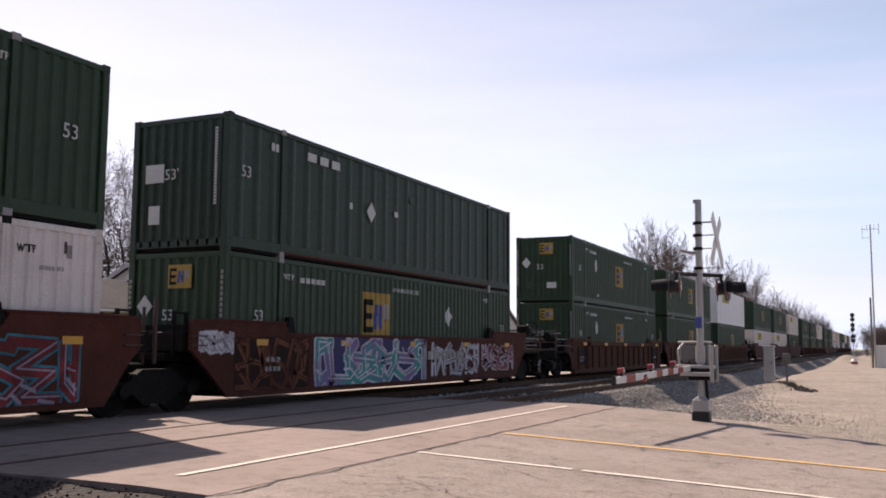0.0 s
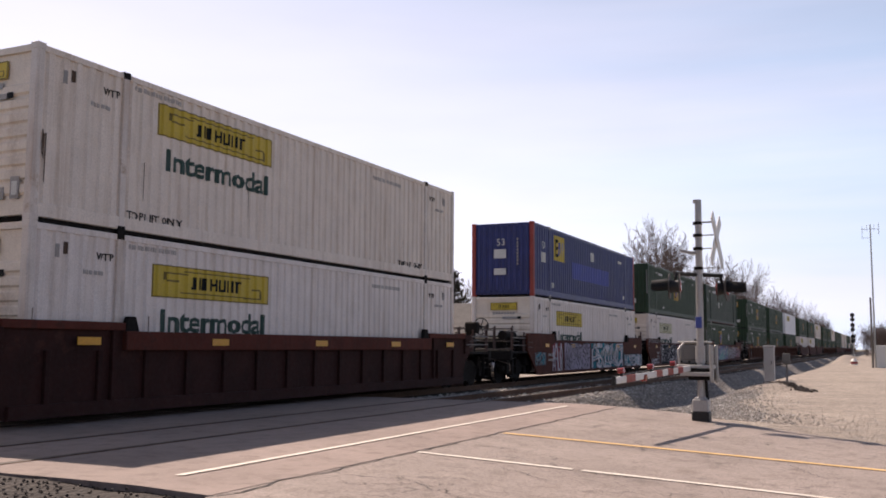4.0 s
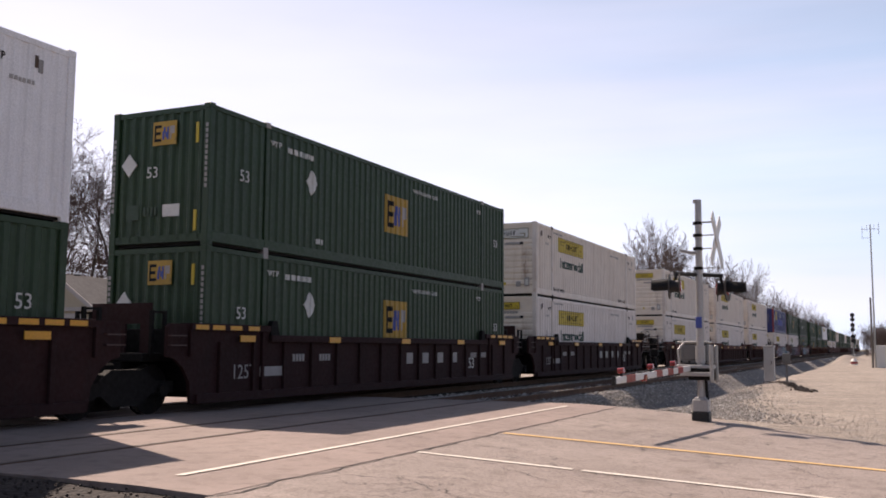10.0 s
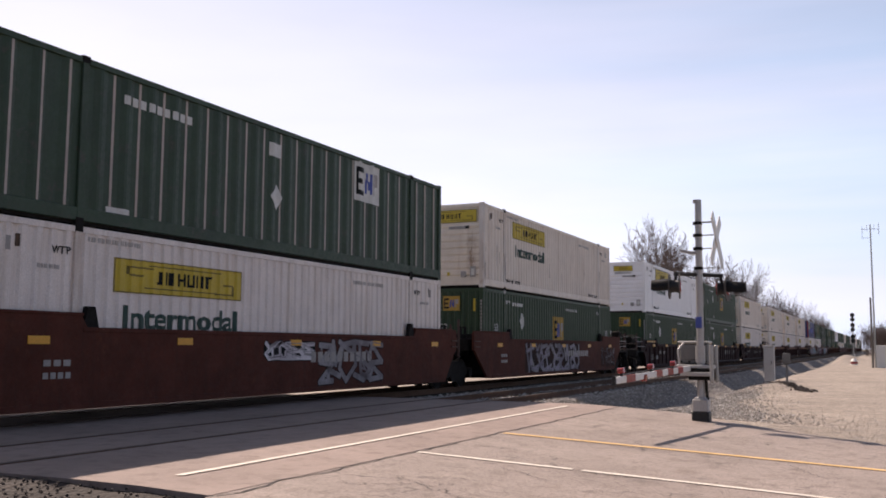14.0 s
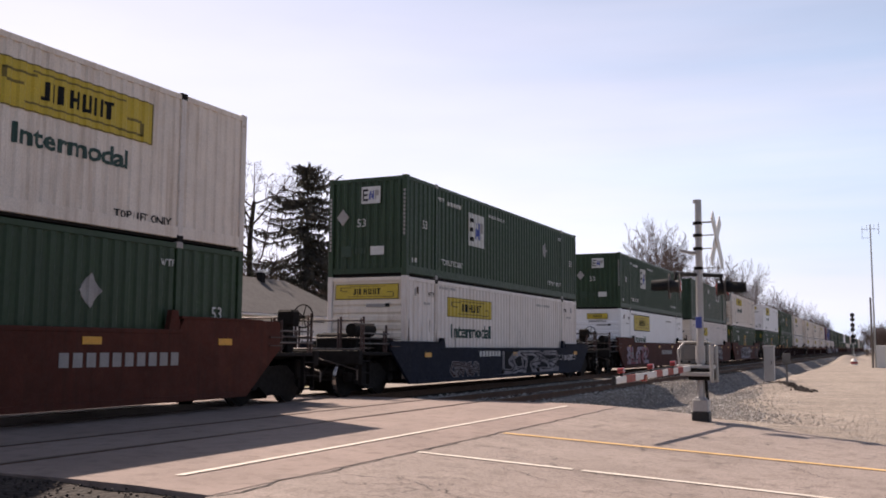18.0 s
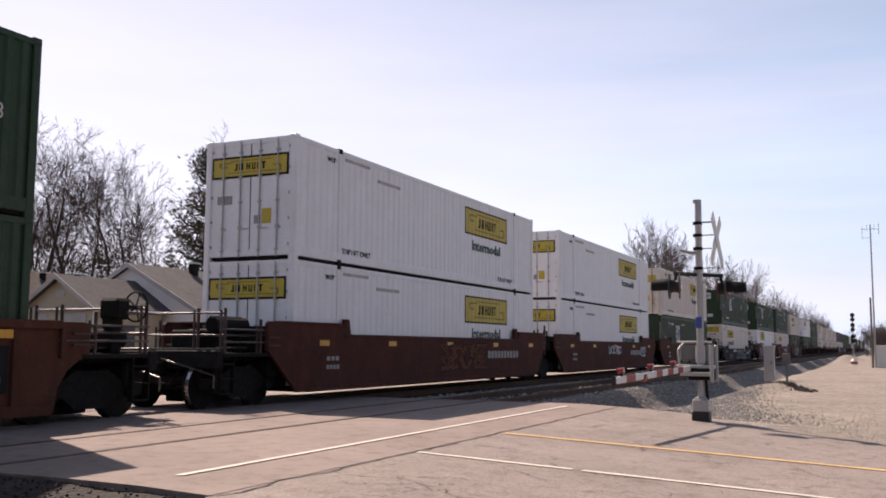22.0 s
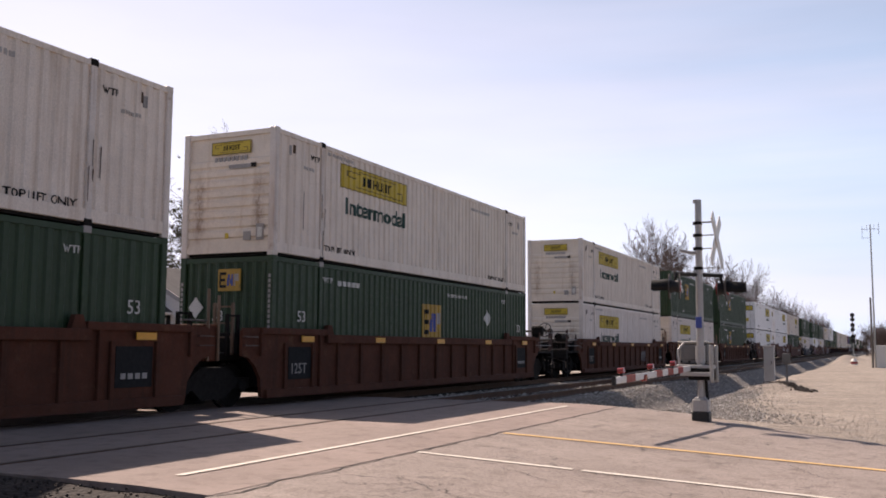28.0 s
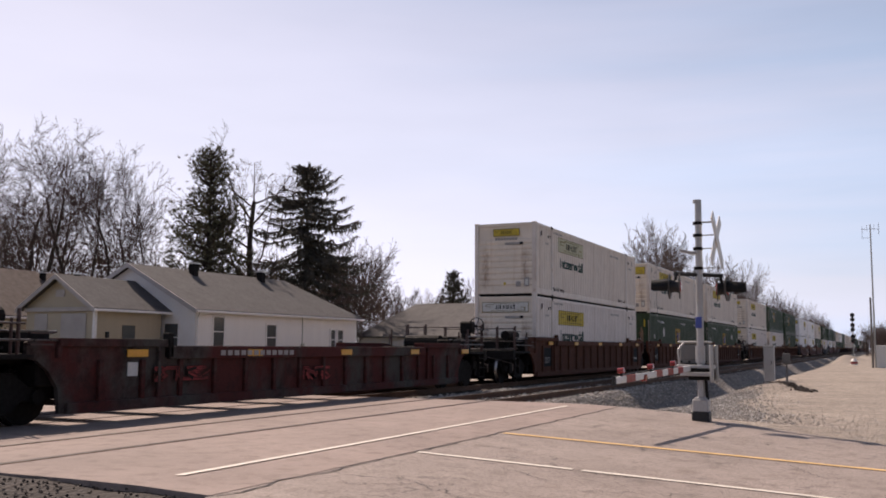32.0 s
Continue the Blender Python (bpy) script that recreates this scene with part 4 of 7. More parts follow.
def spray(car, seed, y0, y1, z0, z1, back, fill, mark, n, ground=None):
    """Spray-painted strokes on the near side: a halo, an outline colour and a fill, on a painted ground."""
    rnd = random.Random(seed)
    made = [bmesh.new(), bmesh.new(), bmesh.new()]
    n = n + 2
    w, hh = (y1 - y0) / n, z1 - z0
    if ground:
        b = bmesh.new()
        m = 2 * n
        edge = [(y0 + (y1 - y0) * i / m, z0 + 0.02 + rnd.uniform(0, 0.12)) for i in range(m + 1)] + [(y1 - (y1 - y0) * i / m, z1 - rnd.uniform(0, 0.12)) for i in range(m + 1)]
        b.faces.new([b.verts.new((XS + 0.003, yy, zz)) for yy, zz in edge])
        part("graffiti", b, ground, car, "spray-painted ground colour")
    th = min(w * 0.19, hh * 0.15)
    def fit(u, v, k):
        return min(max(u, y0 + k), y1 - k), min(max(v, z0 + k), z1 - k)
    for i in range(n):
        lift = 0.0003 * (i % 3)
        sy, sz = w * rnd.uniform(1.3, 2.1), hh * rnd.uniform(0.78, 0.98)
        oy, oz = y0 + w * (i - rnd.uniform(0.1, 0.6)), z0 + (hh - sz) * rnd.uniform(0.2, 0.8)
        for st in scrawl(rnd):
            pts = [fit(oy + u * sy, oz + v * sz, th) for u, v in st]
            ribbon(made[0], pts, th, 0.0055 + lift)
            ribbon(made[1], pts, th * 0.66, 0.0085 + lift)
            # a thin line of light or shade along the stroke
            ribbon(made[2], [fit(u + th * 0.3, v + th * 0.3, th) for u, v in pts[:-1]] if len(pts) > 2 else pts, th * 0.13, 0.0115 + lift)
    for _ in range(n):
        u, v = rnd.uniform(y0, y1 - 0.2), rnd.uniform(z0 + 0.1, z1 - 0.1)
        ribbon(made[2], [fit(u, v, 0.05), fit(u + rnd.uniform(0.1, 0.3), v + rnd.uniform(-0.2, 0.2), 0.05)], 0.03, 0.0125)
    for b, m in zip(made, (back, fill, mark)):
        tagged(part("graffiti", b, m, car, "spray-painted strokes"), kind="stuff")


def spray_mat(name, c1, c2):
    m, nt, b = shader(name)
    nt.links.new(mixed(nt, ramp(nt, noise_tex(nt, 1.6, 3), [(0.42, c1), (0.58, c2)]), ramp(nt, noise_tex(nt, 25, 4), [(0.3, (0.7,) * 3), (0.7, (1.1,) * 3)]), 1.0, "MULTIPLY"), b.inputs["Base Color"])
    b.inputs["Roughness"].default_value = 0.8
    b.inputs["Specular IOR Level"].default_value = 0.15
    return m


SP_TEAL = spray_mat("spray_teal_purple", (0.085, 0.374, 0.34), (0.272, 0.187, 0.374))
SP_CYAN = spray_mat("spray_cyan", (0.045, 0.27, 0.34), (0.034, 0.16, 0.21))
SP_WHITE = spray_mat("spray_white", (0.714, 0.68, 0.714), (0.51, 0.476, 0.51))
SP_INDIGO = spray_mat("spray_indigo", (0.0595, 0.0765, 0.187), (0.085, 0.068, 0.153))
SP_LILAC = spray_mat("spray_lilac", (0.408, 0.357, 0.459), (0.289, 0.255, 0.323))
SP_GREY = spray_mat("spray_grey", (0.323, 0.306, 0.323), (0.204, 0.187, 0.204))
SP_PINK = spray_mat("spray_grey_pink", (0.442, 0.357, 0.425), (0.34, 0.102, 0.119))
SP_RED = spray_mat("spray_red", (0.306, 0.051, 0.051), (0.153, 0.034, 0.034))
SP_BLACK = spray_mat("spray_black", (0.008, 0.008, 0.01), (0.015, 0.014, 0.016))
SP_DARK = spray_mat("spray_dark_brown", (0.03, 0.016, 0.014), (0.05, 0.02, 0.015))
SP_ORANGE = spray_mat("spray_faded_orange", (0.204, 0.0765, 0.0374), (0.136, 0.051, 0.0306))
GRAFFITI = {
    # stack: (from, to, low, high, outline, fill, strokes, number, ground)
    14.75: [(3.1, 9.0, 0.29, 1.55, SP_WHITE, SP_TEAL, SP_WHITE, 5, SP_INDIGO), (9.3, 12.9, 0.4, 1.45, SP_GREY, SP_WHITE, SP_DARK, 5, None), (13.1, 16.0, 0.5, 1.42, SP_WHITE, SP_PINK, SP_DARK, 4, None), (0.15, 2.9, 0.3, 1.5, SP_DARK, SP_ORANGE, SP_DARK, 4, SP_DARK), (-0.95, 0.15, 1.1, 1.6, SP_GREY, SP_WHITE, SP_GREY, 2, SP_WHITE)],
    -4.72: [(2.3, 7.0, 0.28, 1.55, SP_WHITE, SP_BLACK, SP_GREY, 3, SP_BLACK), (7.3, 10.4, 0.3, 1.5, SP_INDIGO, SP_LILAC, SP_INDIGO, 5, SP_RED), (10.6, 15.6, 0.32, 1.46, SP_CYAN, SP_RED, SP_LILAC, 6, None), (-0.2, 1.9, 0.3, 0.7, SP_GREY, SP_WHITE, SP_DARK, 6, None), (-0.8, 1.9, 1.58, 1.78, SP_GREY, SP_GREY, SP_DARK, 9, None)],
    -24.23: [(7.2, 12.9, 0.28, 1.55, SP_BLACK, SP_WHITE, SP_CYAN, 5, SP_CYAN), (13.1, 16.9, 0.32, 1.0, SP_BLACK, SP_WHITE, SP_CYAN, 5, SP_CYAN), (3.3, 7.0, 0.28, 1.5, SP_BLACK, SP_LILAC, SP_GREY, 4, SP_LILAC), (1.7, 3.0, 0.3, 1.5, SP_INDIGO, SP_WHITE, SP_GREY, 2, SP_RED), (-0.3, 0.9, 0.6, 1.1, SP_CYAN, SP_GREY, SP_CYAN, 4, None)],
}
GRAFFITI.update({
    -173.68: [(3.6, 10.4, 0.28, 1.5, SP_DARK, SP_GREY, SP_LILAC, 9, SP_DARK), (13.8, 16.2, 0.4, 1.35, SP_DARK, SP_DARK, SP_GREY, 3, None)],
    -193.18: [(7.0, 9.0, 0.95, 1.42, SP_BLACK, SP_WHITE, SP_GREY, 3, SP_BLACK), (9.1, 12.3, 0.35, 1.5, SP_DARK, SP_GREY, SP_GREY, 4, None)],
    -212.75: [(0.4, 5.4, 0.4, 1.4, SP_DARK, SP_PINK, SP_GREY, 5, None)],
    -236.59: [(6.9, 13.2, 0.29, 1.22, SP_BLACK, SP_GREY, SP_BLACK, 4, SP_BLACK), (2.6, 4.9, 0.35, 0.85, SP_GREY, SP_DARK, SP_GREY, 4, None), (13.0, 15.4, 0.78, 1.0, SP_BLACK, SP_WHITE, SP_BLACK, 9, None)],
    -279.70: [(6.9, 9.3, 0.95, 1.42, SP_BLACK, SP_WHITE, SP_GREY, 3, SP_BLACK), (13.4, 14.6, 0.8, 1.35, SP_WHITE, SP_WHITE, SP_DARK, 2, None)],
    -299.17: [(7.5, 11.2, 0.55, 1.42, SP_DARK, SP_ORANGE, SP_DARK, 5, None)],
    -361.50: [(10.2, 11.4, 0.55, 1.15, SP_GREY, SP_GREY, SP_DARK, 2, None)],
    -446.65: [(1.6, 3.2, 0.62, 0.92, SP_DARK, SP_RED, SP_DARK, 3, None), (6.4, 7.6, 0.5, 0.85, SP_DARK, SP_RED, SP_DARK, 2, None)],
})


def well_car(kind, y, head_coupled, tail_coupled, turning, plain=False):
    paint, ribbed, flat, up, chord, label = CARS[kind]
    FLUTES.clear()
    car = empty("well_car", Matrix.Translation((0, y, 0)), label, "rail car", "well cars of the train")
    lo_end = [(-1.15, 1.2), (-0.95, 1.05), (0.0, 0.255)] if not ribbed else [(-1.15, 1.08), (-0.95, 1.04), (-0.72, 0.88), (-0.52, 0.6), (-0.46, 0.255)]
    sole = 0.15 if kind == "red" else 0.19 if ribbed else 0.255
    lo_end[-1] = (lo_end[-1][0], sole)
    # a smooth car's leading end is the shorter one where it shares a truck
    short = 0.8 if not ribbed and not head_coupled else 1.15
    out = lo_end + [(CL + (short - 1.15 - q if q < -0.9 else -q), v) for q, v in lo_end[::-1]] + [
           (CL + short, up - 0.06), (CL + short - 0.07, up), (CL - 1.95, up), (CL - 2.1, flat), (2.1, flat), (1.95, up), (-1.08, up), (-1.15, up - 0.06)]
    dp = 0.05 if ribbed else 0.0
    skin = RED_WALL if kind == "red" else paint
    for k, s in (("e", 1), ("w", -1)):
        piece("side_wall", (kind, k, short), lambda: prism(bmesh.new(), out, s * (XS - 0.08 - dp), s * (XS - dp)), skin, car)
        piece("top_chord", (kind, k), lambda: boxes((s * (XS - 0.14), s * (XS + (0.05 if ribbed else 0.012)), 2.0, CL - 2.0, flat - chord, flat + 0.012), bevel=0.012), RED_CAR if kind == "red" else paint, car)
        piece("bottom_chord", (kind, k), lambda: boxes((s * (XS - 0.16), s * (XS + 0.02), -0.36 if ribbed else 0.4, CL + 0.36 if ribbed else CL - 0.4, sole - 0.012, 0.36), bevel=0.012), skin if kind == "red" else paint, car)
        for e, a in (("s", 0.75), ("n", CL - 0.75)):
            piece("shoulder_plate", (kind, k, e), lambda: boxes((s * (XS - 0.3), s * (XS + 0.02), a - 1.3, a + 1.25, up - (0.12 if ribbed else 0.03), up + 0.02), bevel=0.01), RED_CAR if kind == "red" else paint, car)
            g0 = 2.2 if e == "s" else CL - 2.2
            if s > 0 and not plain and kind != "empty":
                piece("container_guide", (kind, e), lambda: prism(bmesh.new(), [(g0 - 0.17, flat), (g0 + 0.17, flat), (g0 + 0.07, up + 0.13), (g0 - 0.09, up + 0.13)], XS - 0.13, XS - 0.02), paint if kind in ("smooth", "navy", "ribbed") else STEEL_DARK, car)
            if s > 0 and not plain:
                q0 = -0.95 if e == "s" else CL + short - 0.2
                tagged(piece("grab_iron", (e, short), lambda: boxes(*[(XS + 0.03, XS + 0.055, q0 - 0.22, q0 + 0.22, zz, zz + 0.025) for zz in (1.28, 1.46)], *[(XS - 0.02, XS + 0.04, q0 + w, q0 + w + 0.03, zz, zz + 0.025) for w in (-0.22, 0.19) for zz in (1.28, 1.46)]), POST_PAINT, car), kind="stuff")
                if ribbed:
                    for q1 in ((-0.55, 1.75) if e == "s" else (CL + 0.55, CL - 1.75)):
                        piece("end_rib", (kind, round(q1, 2)), lambda: boxes((XS - 0.06, XS + 0.02, q1 - 0.04, q1 + 0.04, 1.08 if abs(q1 - CL / 2) > CL / 2 else 0.34, up - 0.1), bevel=0.01), skin, car)
        if ribbed and plain:
            tagged(piece("rib", (kind, k, "all"), lambda: boxes(*[(s * (XS - 0.06), s * (XS + 0.015), q - 0.05, q + 0.05, 0.34, flat - chord) for q in [0.35 + i * (CL - 0.7) / 14 for i in range(15)]]), paint, car), kind="stuff")
        elif ribbed:
            for i in range(15 if s > 0 else 0):
                ry = 0.35 + i * (CL - 0.7) / 14
                piece("rib", (kind, k), lambda: boxes((s * (XS - 0.06), s * (XS + 0.015), -0.05, 0.05, 0.34, flat - chord), bevel=0.01), skin, car, Matrix.Translation((0, ry, 0)))
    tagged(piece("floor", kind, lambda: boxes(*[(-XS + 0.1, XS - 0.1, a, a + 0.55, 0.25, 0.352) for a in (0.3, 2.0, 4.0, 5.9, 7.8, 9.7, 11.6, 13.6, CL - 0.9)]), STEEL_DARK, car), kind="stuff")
    for e, s, a in (("s", -1, 0.0), ("n", 1, CL)):
        coupled = tail_coupled if s < 0 else head_coupled
        reach = 2.55 if coupled else 1.25
        piece("bulkhead", (kind, e, up), lambda: boxes((-1.25, 1.25, a + s * 0.12, a + s * 0.22, 0.4, up - 0.08), bevel=0.02), STEEL_DARK, car)
        piece("end_deck", (e, reach), lambda: boxes((-0.9, 0.9, a + s * 0.23, a + s * reach, 0.98, 1.14), bevel=0.02), STEEL_DARK, car)
        piece("draft_sill", (e, reach), lambda: boxes((-0.4, 0.4, a + s * 0.23, a + s * reach, 0.78, 0.975), bevel=0.02), STEEL_DARK, car)
        if coupled:
            piece("end_beam", e, lambda: boxes((-1.42, 1.42, a + s * 2.56, a + s * 2.8, 0.82, 1.2), bevel=0.03), STEEL_DARK, car)
            for k, px in (("e", 1.16), ("w", -1.16)):
                piece("side_deck", (e, k), lambda: boxes((px - 0.255, px + 0.255, a + s * 1.0, a + s * 2.55, 1.06, 1.14), bevel=0.01), STEEL_DARK, car)
        if coupled:
            piece("coupler", e, lambda: boxes((-0.13, 0.13, a + s * 2.5, a + s * 3.3, 0.7, 0.98), (-0.22, 0.2, a + s * 3.2, a + s * 3.68, 0.62, 1.04), bevel=0.05), STEEL_DARK, car)
            for px in (-1.38, -0.7, 0.7, 1.38):
                for qy in (1.3, 2.5):
                    if abs(px) > 1 or qy > 2:
                        piece("handrail", (e, px, qy), lambda: tube(tube(tube(bmesh.new(), (px, a + s * qy, 1.1), (px, a + s * qy, 2.05 if qy > 2 else 1.85), 0.032, n=8), (px, a + s * qy - 0.13, 1.1), (px, a + s * qy - 0.13, 2.0 if qy > 2 else 1.7), 0.024, n=8), (px, a + s * qy - 0.13, 1.62), (px, a + s * qy, 1.62), 0.018, n=8), POST_PAINT, car)
            for k, px in (("e", 1.36), ("w", -1.36)):
                piece("step", (e, k), lambda: boxes(*[(px - 0.05, px + 0.05, a + s * 2.2, a + s * 2.6, zz, zz + 0.03) for zz in (0.3, 0.6, 0.9)], *[(px - 0.05, px + 0.05, a + s * yy - 0.015, a + s * yy + 0.015, 0.3, 1.1) for yy in (2.2, 2.6)]), STEEL_DARK, car)
            if s > 0:
                def wheel():
                    b = bmesh.new()
                    for j in range(18):
                        w0, w1 = j / 18 * math.tau, (j + 1) / 18 * math.tau
                        tube(b, (0.27 * math.cos(w0), 0, 0.27 * math.sin(w0)), (0.27 * math.cos(w1), 0, 0.27 * math.sin(w1)), 0.018, n=5)
                    for j in range(5):
                        w0 = j / 5 * math.tau
                        tube(b, (0, 0, 0), (0.27 * math.cos(w0), 0, 0.27 * math.sin(w0)), 0.014, n=5)
                    return b
                piece("brake_wheel", e, wheel, STEEL_DARK, car, Matrix.Translation((1.2, CL + 2.42, 1.98)))
                piece("brake_stand", e, lambda: tube(box(boxes((0.86, 1.1, CL + 1.95, CL + 2.2, 1.14, 1.8), bevel=0.02), 0.8, 1.24, CL + 1.92, CL + 2.26, 1.74, 2.12, 0.05), (1.2, CL + 2.2, 1.98), (1.2, CL + 2.46, 1.98), 0.03, n=8), STEEL_DARK, car)
            for q, (pz, px0) in enumerate(((1.24, 1.0), (1.38, 0.55), (1.3, -0.3), (1.5, 1.15))):
                piece("pipe", (e, q), lambda: tube(bmesh.new(), (px0, a + s * 0.35, pz), (px0, a + s * 2.3, pz), 0.022, n=8), PIPE, car)
            tagged(piece("brake_gear", e, lambda: tube(boxes((-0.5, 1.15, a + s * 2.25, a + s * 2.5, 0.55, 0.98), (0.55, 1.25, a + s * 0.35, a + s * 0.8, 0.62, 1.0), bevel=0.03), (-0.6, a + s * 2.65, 0.62), (0.9, a + s * 2.65, 0.62), 0.1, n=10), STEEL_DARK, car), kind="stuff")
            piece("valve", e, lambda: tube(boxes((0.1, 0.45, a + s * 1.5, a + s * 1.85, 1.15, 1.42), bevel=0.04), (0.6, a + s * 1.6, 1.2), (0.6, a + s * 1.9, 1.2), 0.09, n=10), STEEL_DARK, car)
            piece("air_hose", e, lambda: tube(tube(bmesh.new(), (0.45, a + s * 2.6, 0.9), (0.5, a + s * 3.1, 0.5), 0.03, n=6), (0.5, a + s * 3.1, 0.5), (0.35, a + s * 3.55, 0.62), 0.03, n=6), STEEL_DARK, car)
            if not plain:
                # the crowded end platform: boxes, a second tank and level rails
                piece("equipment_box", e, lambda: boxes((-0.2, 0.62, a + s * 1.55, a + s * 2.3, 1.15, 1.62), (0.66, 1.2, a + s * 0.5, a + s * 1.25, 1.15, 1.52), bevel=0.04), STEEL_DARK, car)
                piece("air_tank", (e, 2), lambda: tube(bmesh.new(), (0.92, a + s * 1.3, 1.72 if s < 0 else 1.4), (0.92, a + s * 2.35, 1.72 if s < 0 else 1.4), 0.17, n=14), STEEL_DARK, car)
                for q, y1 in enumerate((1.5, 2.15)):
                    piece("tank_stand", (e, q), lambda: boxes((0.84, 1.0, a + s * y1 - 0.05, a + s * y1 + 0.05, 1.14, 1.56)), STEEL_DARK, car)
                for q, (z1, y1, y2) in enumerate(((1.36, 0.5, 2.55), (1.62, 1.2, 2.55), (1.86, 2.0, 3.0))):
                    piece("platform_rail", (e, q), lambda: tube(bmesh.new(), (1.40, a + s * y1, z1), (1.40, a + s * y2, z1), 0.02, n=8), PIPE, car)
                for q, (z1, y1) in enumerate(((1.22, 2.62), (1.5, 2.5), (1.95, 2.5))):
                    piece("cross_rail", (e, q), lambda: tube(bmesh.new(), (-1.36, a + s * y1, z1), (1.36, a + s * y1, z1), 0.022, n=8), PIPE, car)
                piece("uncoupling_lever", e, lambda: tube(tube(bmesh.new(), (1.42, a + s * 2.86, 0.7), (0.1, a + s * 2.9, 1.02), 0.018, n=6), (1.42, a + s * 2.86, 0.7), (1.42, a + s * 2.86, 0.45), 0.018, n=6), PIPE, car)
            piece("air_tank", e, lambda: tube(bmesh.new(), (-0.7, a + s * 1.1, 1.42), (0.5, a + s * 1.1, 1.42), 0.24, n=14), STEEL_DARK, car)
        else:
            for px in (-0.95, 0.95):
                piece("grab_post", (e, px), lambda: boxes((px - 0.03, px + 0.03, a + s * 1.05, a + s * 1.12, 1.1, 1.95), (px - 0.03, px + 0.03, a + s * 0.7, a + s * 0.77, 1.1, 1.95), (px - 0.02, px + 0.02, a + s * 0.7, a + s * 1.1, 1.9, 1.94)), STEEL_DARK, car)
            if kind in ("smooth", "tagged", "navy") and not plain:
                h0, h1 = (0.26, 1.3) if s > 0 else (0.26, 1.1)
                piece("end_platform", (e, up), lambda: boxes((-1.22, 1.22, a + s * h0, a + s * h1, 1.16, up - 0.24), bevel=0.03), STEEL_DARK, car)
                if s > 0:
                    piece("brake_post", e, lambda: box(tube(tube(bmesh.new(), (1.28, a + 1.36, 0.95), (1.28, a + 1.36, 2.15), 0.04, n=8), (1.0, a + 1.36, 0.95), (1.0, a + 1.36, 2.0), 0.03, n=8), 0.98, 1.3, a + 1.33, a + 1.39, 1.5, 1.56), POST_PAINT, car)
            if kind == "ribbed" and not plain and s > 0:
                piece("joint_tower", e, lambda: boxes((0.55, 1.24, a + 1.18, a + 1.62, 0.98, 1.72), bevel=0.02), paint, car)
                for k, (py, pz) in enumerate(((1.24, 2.42), (1.56, 2.3))):
                    piece("tall_post", (e, k), lambda: tube(bmesh.new(), (1.28, a + py, 0.98), (1.28, a + py, pz), 0.032, n=8), TAN_STEEL, car)
                piece("tower_rail", e, lambda: tube(bmesh.new(), (1.28, a + 0.5, 1.78), (1.28, a + 1.24, 1.78), 0.02, n=8), PIPE, car)
            if kind in ("maroon", "red", "ribbed") and not plain and s < 0:
                if kind == "maroon":
                    piece("lattice_stand", (e, kind), lambda: boxes((-0.75, 0.75, a + s * 0.85, a + s * 0.9, 1.7, 2.1), (-0.75, -0.5, a + s * 0.85, a + s * 0.9, 1.1, 1.7), (0.5, 0.75, a + s * 0.85, a + s * 0.9, 1.1, 1.7), (-0.12, 0.12, a + s * 0.85, a + s * 0.9, 1.1, 1.7)), paint, car)
                else:
                    lw = a + s * 0.88
                    piece("ladder_stand", (e, kind), lambda: boxes((0.42, 0.48, lw - 0.03, lw + 0.03, 1.1, 2.2), (0.9, 0.96, lw - 0.03, lw + 0.03, 1.1, 2.2), *[(0.475, 0.905, lw - 0.015, lw + 0.015, zz, zz + 0.035) for zz in (1.45, 1.75, 2.1)], bevel=0.006), TAN_STEEL, car)
    if tail_coupled:
        truck_parts(car, -1.55, turning)
    if head_coupled:
        truck_parts(car, CL + 1.55, turning)
    else:
        truck_parts(car, CL + 1.675, turning)
    # markings
    if plain:
        return car
    for i, ry in enumerate((0.9, 4.3, 8.0, 11.7, 15.2)):
        if kind == "navy" and i % 2:
            continue
        zz = flat - (0.27 if not ribbed else chord * 0.5 + 0.07)
        patch(car, "reflector", XS + (0.045 if ribbed else 0.004) + (0.008 if ribbed and 2 < ry < 14 else 0), ry, zz, 0.42 if not ribbed else 0.5, 0.13, ORANGE, label="orange reflector strip")
    if kind in ("smooth", "tagged"):
        bars(car, XS + 0.006, 11.2 if kind == "smooth" else 8.8, 0.92, 2.9, 0.24, 10, INK_GREY)
        bars(car, XS + 0.006, 1.2, 0.75, 0.6, 0.1, 4, INK_GREY)
        bars(car, XS + 0.006, 1.2, 0.95, 0.6, 0.1, 3, INK_GREY)
    elif kind == "maroon":
        for j, yy in enumerate((8.4, 9.4, 10.4, 11.4)):
            bars(car, XS - 0.04, yy, 0.82, 0.55, 0.3, 1, INK_GREY)
        patch(car, "plate", XS - 0.038, 1.7, 0.65, 0.8, 0.2, INK_GREY)
        side_text("lettering", "53", 0.34, PALE, car, XS - 0.045, 12.75, 0.62)
        side_text("lettering", "125T", 0.3, INK_GREY, car, XS - 0.045, 0.75, 0.62, 0.95)
        for yy in (-0.45, 0.05, 0.6, 1.2, 14.5, 15.1, 15.6, 16.1):
            patch(car, "hazard_stripe", XS + 0.016, yy, 1.6, 0.38, 0.09, ORANGE)
        for yy in (2.9, 4.0, 12.9, 13.7):
            bars(car, XS - 0.04, yy, 0.95, 0.5, 0.16, 4, INK_GREY)
    elif kind == "ribbed":
        patch(car, "plate", XS - 0.04, 0.5, 0.55, 0.9, 0.72, INK)
        side_text("lettering", "125T", 0.24, INK_GREY, car, XS - 0.03, 0.56, 0.68, 0.95)
